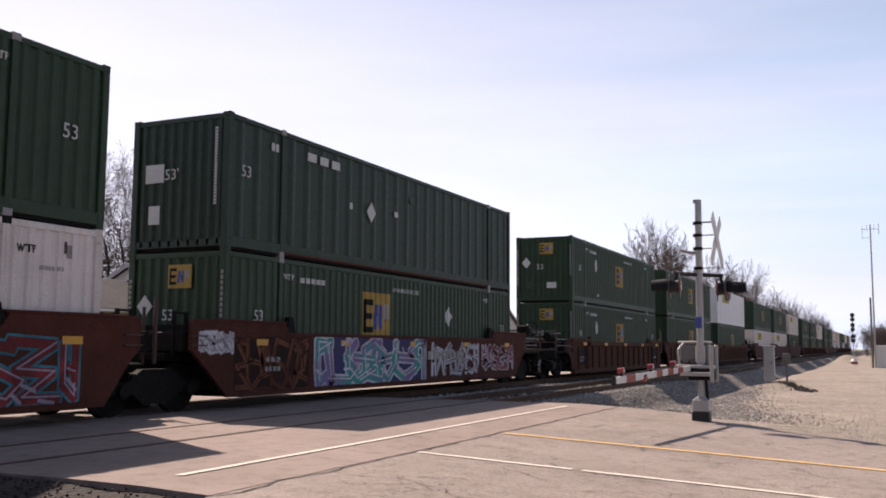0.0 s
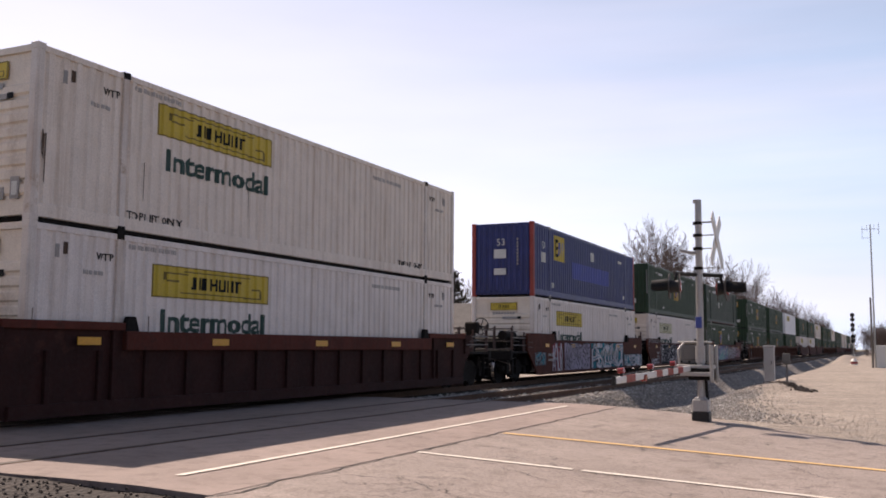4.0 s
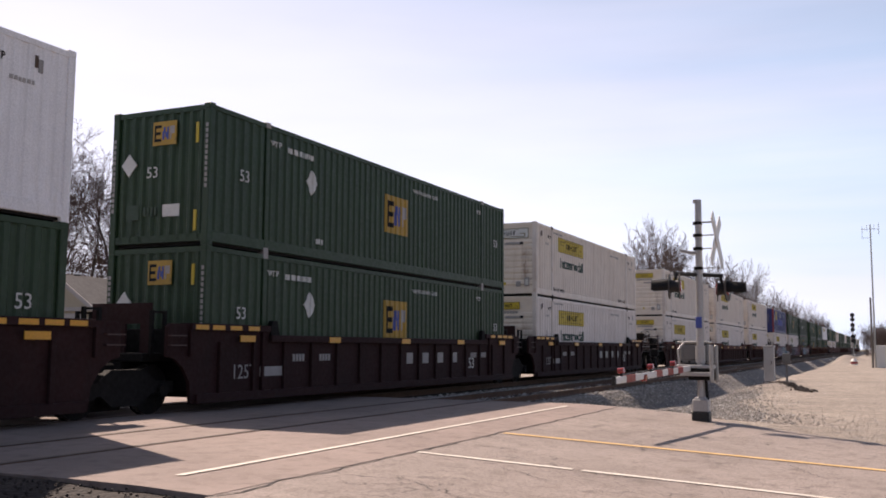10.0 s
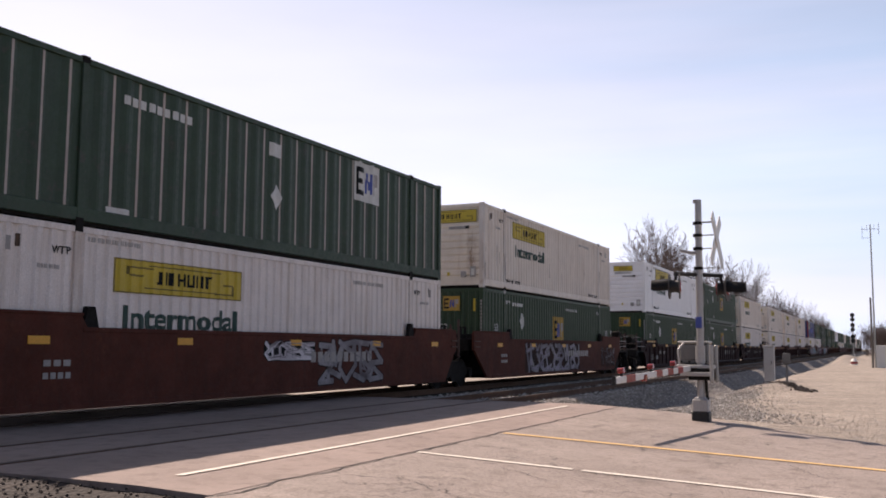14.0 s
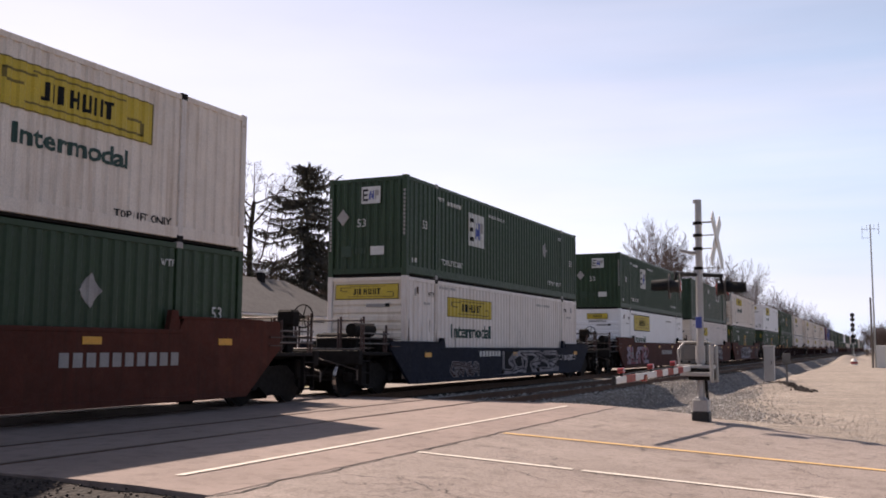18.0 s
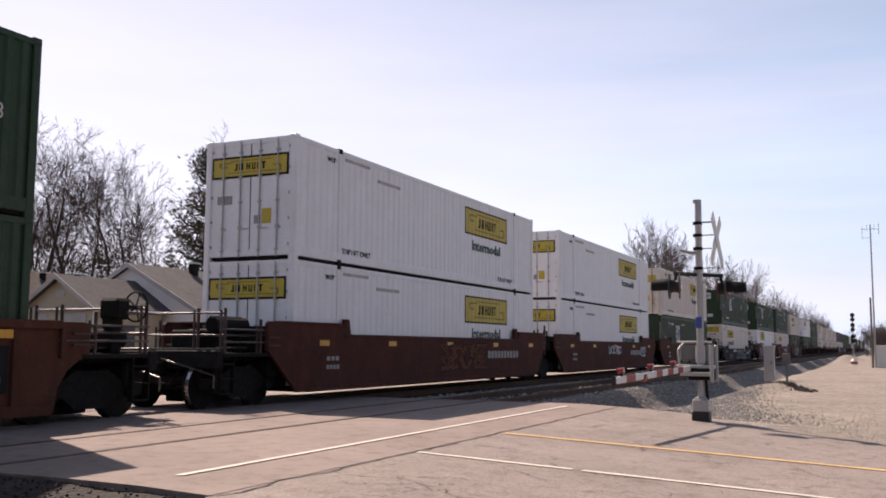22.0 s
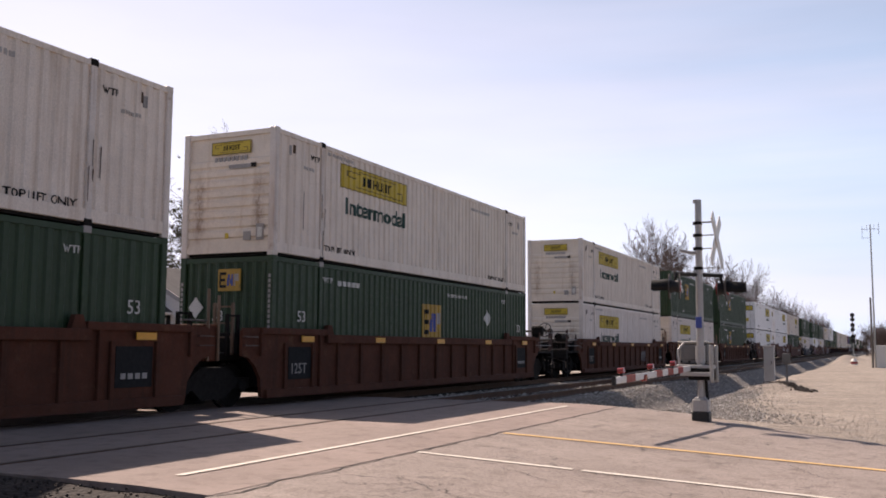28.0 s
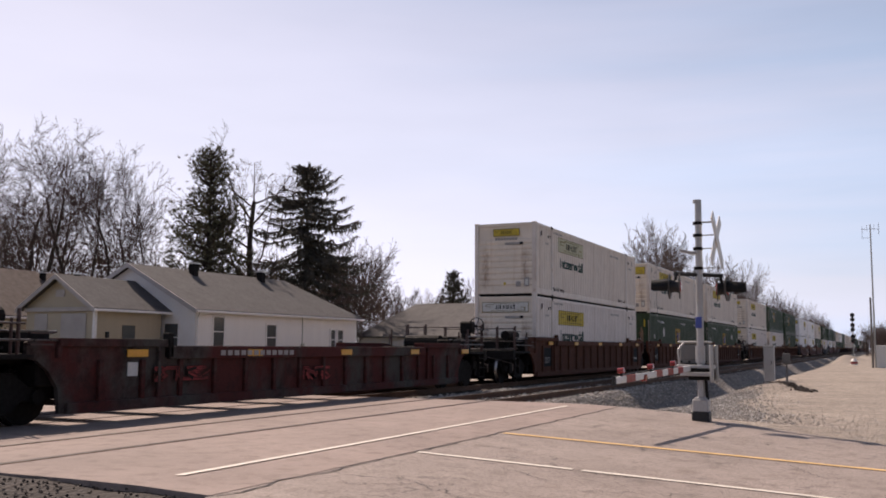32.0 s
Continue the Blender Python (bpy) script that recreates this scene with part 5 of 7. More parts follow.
        patch(car, "plate", XS - 0.04, CL - 1.35, 0.55, 0.9, 0.72, INK)
        bars(car, XS - 0.03, CL - 1.25, 0.7, 0.7, 0.1, 4, INK_GREY)
    elif kind == "navy":
        bars(car, XS + 0.006, 4.9, 0.98, 1.9, 0.18, 7, PALE)
        side_text("lettering", "53", 0.25, PALE, car, XS + 0.004, 14.4, 0.75)
    elif kind == "empty":
        patch(car, "plate", XS - 0.035, 1.0, 0.75, 0.24, 0.24, PALE)
        bars(car, XS + 0.06, 3.4, 1.1, 2.6, 0.1, 12, INK_GREY)
        piece("guide_post", "g", lambda: boxes((XS - 0.12, XS + 0.05, 1.95, 2.07, flat - 0.2, 1.52), bevel=0.01), STEEL_DARK, car)
    return car


# position along the train of the back end of each load, its upper and lower box, its car
STACKS = [
    (14.75, "dark", "empl", "tagged"), (-4.72, "emp", "jbw", "tagged"), (-24.23, "blue", "jb", "tagged"),
    (-47.78, "jb", "jb", "red"), (-67.70, "jb", "jbs", "red"), (-87.20, "jb", "jb", "red"),
    (-110.82, "jbs", "jb", "maroon"), (-130.38, "emp", "emp", "maroon"), (-150.02, "jbn", "emp", "maroon"),
    (-173.68, "jbx", "emp", "tagged"), (-193.18, "post", "jb", "tagged"), (-212.75, "emw", "jbn", "tagged"),
    (-236.59, "emw", "jbx", "navy"),
    (-260.17, "jbd", "emw", "smooth"), (-279.70, "jbnd", "jbnd", "smooth"), (-299.17, "jbnd", "jbnd", "smooth"),
    (-322.57, "empb", "empb", "ribbed"), (-342.13, "empb", "jb", "ribbed"), (-361.50, "jb", "jb", "ribbed"),
    (-384.95, "jb", "empn", "ribbed"), (-404.45, "jbx", "emp", "ribbed"), (-423.95, "jbw", "jbs", "ribbed"),
    (-447.45, None, None, "empty"),
]
AHEAD = [("emp", "emp", "ribbed"), ("emp", "emp", "ribbed"), ("jbn", "emp", "ribbed"), ("emp", "jb", "smooth"), ("emp", "jb", "smooth"), ("jb", "emp", "smooth"),
         ("emp", "emp", "ribbed"), ("emp", "emp", "ribbed"), ("jb", "emp", "ribbed"), ("emp", "emp", "smooth"), ("emp", "emp", "smooth"), ("jb", "jb", "smooth"),
         ("jb", "jb", "red"), ("emp", "emp", "red"), ("emp", "jb", "red"), ("jb", "emp", "ribbed"), ("emp", "emp", "ribbed"), ("jb", "jb", "ribbed")]
for i, (u, l, c) in enumerate(AHEAD):
    STACKS.insert(0, (38.40 + 19.52 * i + 4.03 * (i // 3), u, l, c))


def rolled(t):
    """How far the train has come at t seconds."""
    return 14.6 * t - 0.00875 * t * t + (0.6 * (1 - t) if t < 1 else 0)


TRAIN, WHEELS = [], []
for n, (s, upper, lower, kind) in enumerate(STACKS):
    head = n == 0 or STACKS[n - 1][0] - s > 21.5
    tail = n == len(STACKS) - 1 or s - STACKS[n + 1][0] > 21.5
    turning = []
    far = s > 45
    # the empty car is a shorter one
    CL = 14.63 if kind == "empty" else 16.154
    s += 0.8 if kind == "empty" else 0
    car = well_car(kind, s, head, tail, turning, far)
    for k, g in enumerate(GRAFFITI.get(s, ())):
        spray(car, n * 7 + k, *g)
    TRAIN.append((car, s, 0.0))
    WHEELS += [(w, yy, s + ty, d) for w, yy, ty, d in turning]
    if lower:
        # the wells from the maroon cars back ride a little higher
        ride = 0.0 if s > -100 or kind == "smooth" and upper == "jbd" else 0.035
        for style, z in ((lower, BASE_LOW + ride), (upper, BASE_TOP + ride)):
            TRAIN.append((container(style, s, z, far), s, z))


# ---- ground, road, tracks ----
ROAD_S, ROAD_N = 6.85, 20.6
T2 = 3.93


def road_z(x):
    if x > 7:
        return -0.047 * min(x - 7, 14)
    if x < -3:
        return -0.04 * min(-3 - x, 12)
    return 0.0


def ease(a, b, v):
    k = min(1, max(0, (v - a) / (b - a)))
    return k * k * (3 - 2 * k)


def ground_z(x, y):
    """Bare ground: ballast under the tracks, low lots on both sides, humps beside the crossing."""
    bed = -0.17
    side = -0.42 if x > 4 else -0.55
    z = bed + (side - bed) * (ease(5.6, 8.0, x) if x > 4 else ease(2.0, 4.2, -x))
    if x > 4:
        # a shallow ditch between the ballast and the lot
        z = bed + (-0.86 - bed) * ease(5.3, 6.5, x)
        z += (side + 0.86) * ease(6.7, 8.3, x)
        z += 0.16 * math.exp(-((x - 7.5) / 0.7) ** 2 - ((y - 25.5) / 1.5) ** 2)
        z += 0.26 * math.exp(-((x - 9.2) / 0.9) ** 2 - ((y - 43.5) / 2.6) ** 2)
        z += 0.07 * noise.noise((x * 0.8, y * 0.5, 5)) * ease(5.4, 6.5, x) * ease(10, 8, x)
        z += 0.9 * math.exp(-((x - 8.2) / 1.6) ** 2 - ((y - 150) / 22.0) ** 2)
        z += 0.05 * noise.noise((x * 0.35, y * 0.35, 0)) * ease(6, 9, x)
    near_road = max(ease(ROAD_N + 2.7, ROAD_N + 0.1, y) if y > 13 else 0, ease(ROAD_S - 2.5, ROAD_S - 0.1, y) if y < 10 else 0)
    if ROAD_S - 0.2 < y < ROAD_N + 0.1:
        near_road = 1
    k = near_road if x > -40 else 0
    return z * (1 - k) + (road_z(x) - (0.07 if y > 13 else 0.03 + 0.03 * noise.noise((x * 2.5, y * 2.5, 0)))) * k if y < 40 else z


def grid_mesh(xs, ys, fz, mat_of, mats, name):
    vs = [(x, y, fz(x, y)) for y in ys for x in xs]
    nx = len(xs)
    fs = [(j * nx + i, j * nx + i + 1, (j + 1) * nx + i + 1, (j + 1) * nx + i) for j in range(len(ys) - 1) for i in range(nx - 1)]
    me = bpy.data.meshes.new(name)
    me.from_pydata(vs, [], fs)
    for m in mats:
        me.materials.append(m)
    for f, pl in zip(fs, me.polygons):
        a, c = vs[f[0]], vs[f[2]]
        pl.material_index = mat_of((a[0] + c[0]) / 2, (a[1] + c[1]) / 2)
        pl.use_smooth = True
    return me


def spaced(*runs):
    out = []
    for a, b, st in runs:
        n = round((b - a) / st)
        out += [a + (b - a) * i / n for i in range(n)]
    return out + [runs[-1][1]]


gx = spaced((-1500, -100, 350), (-100, -20, 10), (-20, -4, 2), (-4, 4, 1), (4, 14, 0.4), (14, 40, 4), (40, 100, 15), (100, 1500, 350))
gy = spaced((-800, -60, 185), (-60, 0, 10), (0, 18, 1.0), (18, 40, 0.4), (40, 70, 0.7), (70, 220, 4), (220, 3000, 278))


def ground_kind(x, y):
    if y < ROAD_S + 0.3 and -12 < x < 9.5 and y > -8:
        return 1
    if -4.0 < x < 7.6 + 0.5 * noise.noise((y * 0.4, 3, 0)) + (1.6 if ROAD_N - 1 < y < 38 else 0) and (y > ROAD_N - 1 or y < ROAD_S):
        return 2
    # the grass to the east and south is unseen, added to cut bounced light
    if x < -9 or x > 19 or y < 0:
        return 3
    return 0


ground = tagged(new("ground", grid_mesh(gx, gy, ground_z, ground_kind, [DIRT, SHOULDER, BALLAST, GRASS], "ground")),
                "sandy gravel lot, ballast and dry grass beside the tracks", "ground", kind="structure")


def slab(name, x_edges, y0, y1, lift, thick, material, label, parent=None):
    """A strip of road that follows the road's fall."""
    bm = bmesh.new()
    top, low = [], []
    for x in x_edges:
        yy0, yy1 = (y0(x) if callable(y0) else y0), (y1(x) if callable(y1) else y1)
        top.append((bm.verts.new((x, yy0, road_z(x) + lift)), bm.verts.new((x, yy1, road_z(x) + lift))))
        low.append((bm.verts.new((x, yy0, road_z(x) + lift - thick)), bm.verts.new((x, yy1, road_z(x) + lift - thick))))
    for i in range(len(x_edges) - 1):
        a, b, c, d = top[i], top[i + 1], low[i], low[i + 1]
        bm.faces.new((a[0], b[0], b[1], a[1]))
        bm.faces.new((c[0], c[1], d[1], d[0]))
        bm.faces.new((a[0], c[0], d[0], b[0]))
        bm.faces.new((a[1], b[1], d[1], c[1]))
    for a, c in ((top[0], low[0]), (top[-1], low[-1])):
        bm.faces.new((a[0], a[1], c[1], c[0]))
    ob = part(name, bm, material, parent, label)
    return ob


def wavy(base, amp, f, seed):
    return lambda x: base + amp * noise.noise((x * f, seed, 0)) + amp * 0.4 * noise.noise((x * f * 4, seed + 5, 0))


def road_edge(x):
    """North edge of the pavement, which closes in where the gravel lot opens."""
    return ROAD_N + 0.6 - max(0, x - 8.2) * 0.72 * ease(8.2, 11, x) * (1 if x < 14.5 else 0) - (4.6 if x >= 14.5 else 0) + 0.18 * noise.noise((x * 1.3, 2, 0))


road = empty("road", Matrix(), "worn asphalt road over the level crossing", "road", kind="structure")
G = 0.7525
strips = [(-9.0, -G - 0.08), (-G + 0.09, G - 0.09), (G + 0.08, T2 - G - 0.08), (T2 - G + 0.09, T2 + G - 0.09), (T2 + G + 0.08, 7.9)]
for a, b in strips:
    n = max(1, round((b - a) / 0.7))
    slab("crossing_panel", [a + (b - a) * i / n for i in range(n + 1)], wavy(ROAD_S, 0.06, 1.3, 1), ROAD_N + 0.6, 0.0, 0.22, ROAD_NEW, "", road)
slab("carriageway", [7.91 + 0.4 * i for i in range(60)], lambda x: -14.0 if x > 9.2 else ROAD_S - 0.05 - (x - 7.9) * 1.2, road_edge, -0.004, 0.2, ROAD_OLD, "cracked old asphalt", road)
slab("carriageway", [-60 + 3 * i for i in range(17)] + [-9.01], ROAD_S, ROAD_N, 0.0, 0.2, ROAD_OLD, "", road)


def seam(pts, width, name, material):
    """A thin tar seam or crack that runs along points on the road."""
    bm = bmesh.new()
    prev = None
    for i, (x, y) in enumerate(pts):
        j = pts[min(i + 1, len(pts) - 1)]
        k = pts[max(i - 1, 0)]
        d = Vector((j[0] - k[0], j[1] - k[1])).normalized()
        w = width * (0.5 + 0.8 * abs(noise.noise((x * 3, y * 3, 4))))
        a = bm.verts.new((x - d.y * w, y + d.x * w, road_z(x) + 0.004))
        b = bm.verts.new((x + d.y * w, y - d.x * w, road_z(x) + 0.004))
        if prev:
            bm.faces.new((prev[0], prev[1], b, a))
        prev = (a, b)
    return part(name, bm, material, road)


def crack_line(x0, y0, x1, y1, wob, seed, n=40):
    return [(x0 + (x1 - x0) * i / n + wob * noise.noise((i * 0.23, seed, 0)) + wob * 0.4 * noise.noise((i * 0.9, seed, 1)), y0 + (y1 - y0) * i / n + wob * noise.noise((i * 0.31, seed, 7))) for i in range(n + 1)]


TAR = mat("crack_tar", (0.035, 0.03, 0.028), 0.8, var=0.3, bump=0.1)
seam(crack_line(7.95, 6.9, 7.92, 20.5, 0.12, 1, 80), 0.02, "crack", TAR)
for k, (a, b, c, d) in enumerate([(9.3, 10.4, 10.1, 9.8), (10.2, 10.75, 10.9, 10.7), (9.0, 13.6, 11.2, 13.5), (8.6, 9.0, 9.9, 8.2), (8.2, 12.2, 9.1, 12.0), (12.2, 13.4, 12.7, 12.4), (9.9, 14.6, 10.3, 13.3), (8.4, 8.2, 9.4, 8.9), (10.5, 9.4, 11.7, 10.1), (8.1, 17.5, 9.8, 16.9)]):
    seam(crack_line(a, b, c, d, 0.16, 10 + k, 36), 0.008, "crack", TAR)


def paint_line(x0, x1, y, half, material, lift, label, seed, wear):
    """Road paint along x, broken where it has worn away."""
    bm = bmesh.new()
    n = int((x1 - x0) / 0.12)
    for i in range(n):
        a, b = x0 + (x1 - x0) * i / n, x0 + (x1 - x0) * (i + 1) / n
        if noise.noise((a * 1.1, seed, 0)) < (wear(a) if callable(wear) else wear):
            continue
        j = 0.012 * noise.noise((a * 5, seed, 3))
        vs = [bm.verts.new((q, y + w + j, road_z(q) + lift)) for q, w in ((a, -half), (b, -half), (b, half), (a, half))]
        bm.faces.new(vs)
    return part("lane_line", bm, material, road, label)


paint_line(7.98, 26, 10.86, 0.055, LINE_WHITE, 0.005, "worn white lane line", 4, lambda x: 0.1 if 10.0 < x < 10.14 else -0.42)
paint_line(7.98, 26, 13.85, 0.078, LINE_YELLOW, 0.005, "worn yellow centre line", 8, -0.7)
bm = bmesh.new()
for i in range(60):
    a, b = 7.5 + 12.7 * i / 60, 7.5 + 12.7 * (i + 1) / 60
    bm.faces.new([bm.verts.new((7.0 + w + 0.01 * noise.noise((q * 2, w, 0)), q, 0.006)) for q, w in ((a, -0.05), (a, 0.05), (b, 0.05), (b, -0.05))])
part("stop_line", bm, LINE_WHITE, road, "white stop line")


def track(name, xc, y0, y1, label):
    t = empty(name, Matrix(), label, "railway track", kind="structure")
    for s in (-1, 1):
        xr = xc + s * G
        part("rail", boxes((xr - 0.036, xr + 0.036, y0, y1, -0.045, 0.002), (xr - 0.009, xr + 0.009, y0, y1, -0.14, -0.04), (xr - 0.07, xr + 0.07, y0, y1, -0.155, -0.135)), [RAIL_SIDE], t)
        part("rail_head", boxes((xr - 0.026, xr + 0.026, y0, y1, -0.002, 0.004)), RAIL_TOP, t)
    rnd = random.Random(int(xc * 10))
    def tie_mesh():
        return boxes((-1.3, 1.3, -0.11, 0.11, -0.33, -0.15), bevel=0.012)
    far = bmesh.new()
    i, y = 0, 21.4
    while y < 400:
        jy, jr = rnd.uniform(-0.03, 0.03), rnd.uniform(-1, 1)
        if y < 66:
            piece("tie", "t", tie_mesh, TIE_WOOD, t, pose(xc, y + jy, 0, 0, 0, jr))
        else:
            box(far, xc - 1.3, xc + 1.3, y - 0.11, y + 0.11, -0.3, -0.15)
        y += 0.53
    tagged(part("ties_beyond", far, TIE_WOOD, t), kind="stuff")
    return t


track("track_loaded", 0.0, -120, 700, "rusty rails of the track under the train")
track("track_clear", T2, -120, 700, "empty track with polished rails beside the train")


def stones(name, count, seed, place, size, label, dark=False, tones=((0.21, 0.19, 0.172), (0.30, 0.275, 0.25), (0.40, 0.37, 0.34), (0.66, 0.63, 0.58))):
    """Loose stones, each an uneven lump."""
    rnd = random.Random(seed)
    base = [Vector(v) for v in ((1, 0, 0), (-1, 0, 0), (0, 1, 0), (0, -1, 0), (0, 0, 0.8), (0, 0, -0.6))]
    tri = [(0, 2, 4), (2, 1, 4), (1, 3, 4), (3, 0, 4), (2, 0, 5), (1, 2, 5), (3, 1, 5), (0, 3, 5)]
    vs, fs = [], []
    for _ in range(count):
        x, y = place(rnd)
        r = size * rnd.uniform(0.5, 1.5)
        e = Euler((rnd.uniform(0, 3), rnd.uniform(0, 3), rnd.uniform(0, 6))).to_matrix()
        k = len(vs)
        z = ground_z(x, y) + r * 0.3
        for v in base:
            q = e @ (v * r * rnd.uniform(0.7, 1.25))
            vs.append((x + q.x, y + q.y, z + q.z * 0.8))
        fs += [(a + k, b + k, c + k) for a, b, c in tri]
    me = bpy.data.meshes.new(name)
    me.from_pydata(vs, [], fs)
    m = SHOULDER if dark else bpy.data.materials.get("stone_of_" + name)
    if not m:
        m, nt, b = shader("stone_of_" + name)
        g = nt.nodes.new("ShaderNodeNewGeometry")
        c = ramp(nt, g.outputs["Random Per Island"], [(q, c) for q, c in zip((0.0, 0.35, 0.75, 1.0), tones)])
        nt.links.new(mixed(nt, c, ramp(nt, noise_tex(nt, 30, 3), [(0.3, (0.75,) * 3), (0.7, (1.15,) * 3)]), 1.0, "MULTIPLY"), b.inputs["Base Color"])
        b.inputs["Roughness"].default_value = 0.9
    me.materials.append(m)
    return tagged(new(name, me), label, "gravel", kind="stuff")


def beside_crossing(rnd):
    while True:
        y = ROAD_N + 0.5 + abs(rnd.gauss(0, 11))
        x = rnd.uniform(4.9, 8.6 + 1.8 * math.exp(-((y - 24) / 5) ** 2) + rnd.expovariate(2.2))
        if y > road_edge(x) + 0.1:
            return x, y


stones("ballast_stones", 34000, 5, beside_crossing, 0.023, "loose grey ballast stones heaped beside the crossing")
stones("ballast_along_track", 6000, 6, lambda r: (r.choice((r.uniform(1.3, 2.65), r.uniform(5.3, 7.2), r.uniform(2.6, 5.3))), 21.2 + r.expovariate(0.07)), 0.04, "grey ballast stones along the track")


def lot_place(rnd):
    while True:
        x, y = rnd.uniform(8.5, 14.5), ROAD_S + 8 + rnd.expovariate(0.09)
        if y > road_edge(x) + 0.05:
            return x, y


stones("lot_gravel", 16000, 7, lot_place, 0.008, "small scattered stones on the sandy lot", tones=((0.24, 0.2, 0.17), (0.31, 0.265, 0.225), (0.37, 0.325, 0.28), (0.55, 0.5, 0.45)))
stones("cinder_stones", 1500, 8, lambda r: (r.uniform(4.5, 9.4), r.uniform(4.2, 6.75)), 0.018, "dark stones on the road shoulder", True)
stones("soil_clods", 420, 9, lambda r: (lambda u: (7.9 + 2.8 * u + r.gauss(0, 0.12), 49.5 - 9.5 * u + r.gauss(0, 0.5)))(r.random() ** 0.7), 0.07, "dark clods and debris heaped on the gravel", True)


# ---- crossing signal ----
GREY_BOX = mat("dull_grey_paint", (0.16, 0.155, 0.15), 0.6, 0.2, var=0.3)


TARGET = mat("dusty_black_disc", (0.07, 0.06, 0.055), 0.7, var=0.3)


def crossing_signal(x, y, z0):
    sig = empty("crossing_signal", Matrix.Translation((x, y, z0)), "silver crossing mast with crossbuck, flashers and lowered gate", "crossing signal")
    def mast():
        b = tube(bmesh.new(), (0, 0, 0.35), (0.02, 0, 4.42), 0.075, 0.068, n=16)
        tube(b, (0, 0, 4.4), (0, 0, 4.46), 0.085, n=16)
        return b
    part("mast", mast(), SILVER, sig, smooth=False)
    part("base_casting", boxes((-0.155, 0.155, -0.155, 0.155, 0.19, 0.44), (-0.12, 0.12, -0.12, 0.12, 0.42, 0.48), bevel=0.02), SILVER, sig)
    part("base_block", boxes((-0.17, 0.17, -0.17, 0.17, -0.3, 0.2), bevel=0.02), BLACK, sig)
    # crossbuck, its face to the east
    cb = part("crossbuck_bracket", boxes((0.05, 0.36, -0.02, 0.02, 3.98, 4.01), (0.05, 0.36, -0.02, 0.02, 3.72, 3.74), (0.05, 0.36, -0.02, 0.02, 3.45, 3.47), (0.05, 0.36, -0.02, 0.02, 3.05, 3.07)), GALV, sig)
    for a in (1, -1):
        b = boxes((-0.012, 0.012, -0.115, 0.115, -0.66, 0.66), bevel=0.005)
        part("crossbuck_blade", b, WHITE_PLAIN, sig, "white crossbuck blade", Matrix.Translation((0.37, 0.0, 3.62)) @ Matrix.Rotation(radians(-2.5), 4, "Z") @ Matrix.Translation((0.014 * a, 0, 0)) @ Matrix.Rotation(a * radians(45), 4, "X"))
    for zz in (3.98, 3.73, 3.46, 3.06):
        part("clamp", tube(bmesh.new(), (0, 0, zz - 0.03), (0, 0, zz + 0.03), 0.095, n=12), STEEL_DARK, sig)
    # bell arm
    part("bell_arm", tube(tube(bmesh.new(), (0.05, 0, 3.38), (-0.12, -0.05, 3.37), 0.045, n=8), (-0.12, -0.05, 3.37), (-0.36, -0.1, 3.44), 0.04, 0.03, n=8), SILVER, sig)
    # flashers on a cross arm
    part("cross_arm", tube(bmesh.new(), (-0.40, -0.42, 2.93), (0.40, 0.42, 2.93), 0.04, n=8), BLACK, sig)
    def target():
        return tube(bmesh.new(), (0, 0, 0), (0.02, 0, 0), 0.255, n=24)
    def hood():
        b = bmesh.new()
        n = 14
        rows = []
        for j in range(n + 1):
            w = radians(-25 + 230 * j / n)
            rows.append((b.verts.new((0.02, 0.16 * math.cos(w), 0.16 * math.sin(w))), b.verts.new((0.36, 0.15 * math.cos(w), 0.15 * math.sin(w) - 0.02))))
        for j in range(n):
            b.faces.new((rows[j][0], rows[j + 1][0], rows[j + 1][1], rows[j][1]))
        r = bmesh.ops.solidify(b, geom=list(b.faces), thickness=0.006)
        return b
    for bx, by, turns in ((-0.40, -0.42, (185, 8)), (0.40, 0.42, (-6, 188))):
        for q, tz in enumerate(turns):
            off = 0.09 if abs(tz) < 90 else -0.09
            f = part("flasher", tube(bmesh.new(), (-0.12, 0, 0), (0.02, 0, 0), 0.11, 0.14, n=14), BLACK, sig, m=pose(bx + off, by, 2.68 if bx < 0 else 2.66, 0, 0, tz))
            part("target", target(), TARGET, f, "black round background")
            if q == 0:
                part("hood", hood(), BLACK, f)
            part("lens", tube(bmesh.new(), (0.015, 0, 0), (0.04, 0, 0), 0.135, 0.11, n=20), LENS_RED, f, "red glass lens")
        part("drop_pipe", tube(bmesh.new(), (bx * 0.9, by, 2.95), (bx, by, 2.72), 0.03, n=8), BLACK, sig)
    # gate mechanism
    mech = part("gate_mechanism", boxes((-0.30, 0.26, -0.2, 0.26, 1.13, 1.55), bevel=0.03), GREY_BOX, sig, "grey gate motor box", Matrix.Translation((-0.14, 0.32, 0)))
    part("lid", boxes((-0.32, 0.28, -0.22, 0.28, 1.55, 1.6), bevel=0.015), GALV, mech)
    part("mast_sleeve", tube(bmesh.new(), (0, 0, 1.16), (0, 0, 1.5), 0.098, n=16), SILVER, sig)
    part("cable_loop", tube(tube(bmesh.new(), (-0.3, -0.1, 1.56), (-0.42, -0.12, 1.42), 0.02, n=6), (-0.42, -0.12, 1.42), (-0.4, -0.12, 1.13), 0.02, n=6), SILVER, sig)
    part("cover_plate", boxes((-0.22, 0.1, -0.225, -0.2, 1.22, 1.48), bevel=0.01), GREY_BOX, mech)
    part("hasp", boxes((0.13, 0.2, -0.23, -0.2, 1.3, 1.42), bevel=0.01), SILVER, mech)
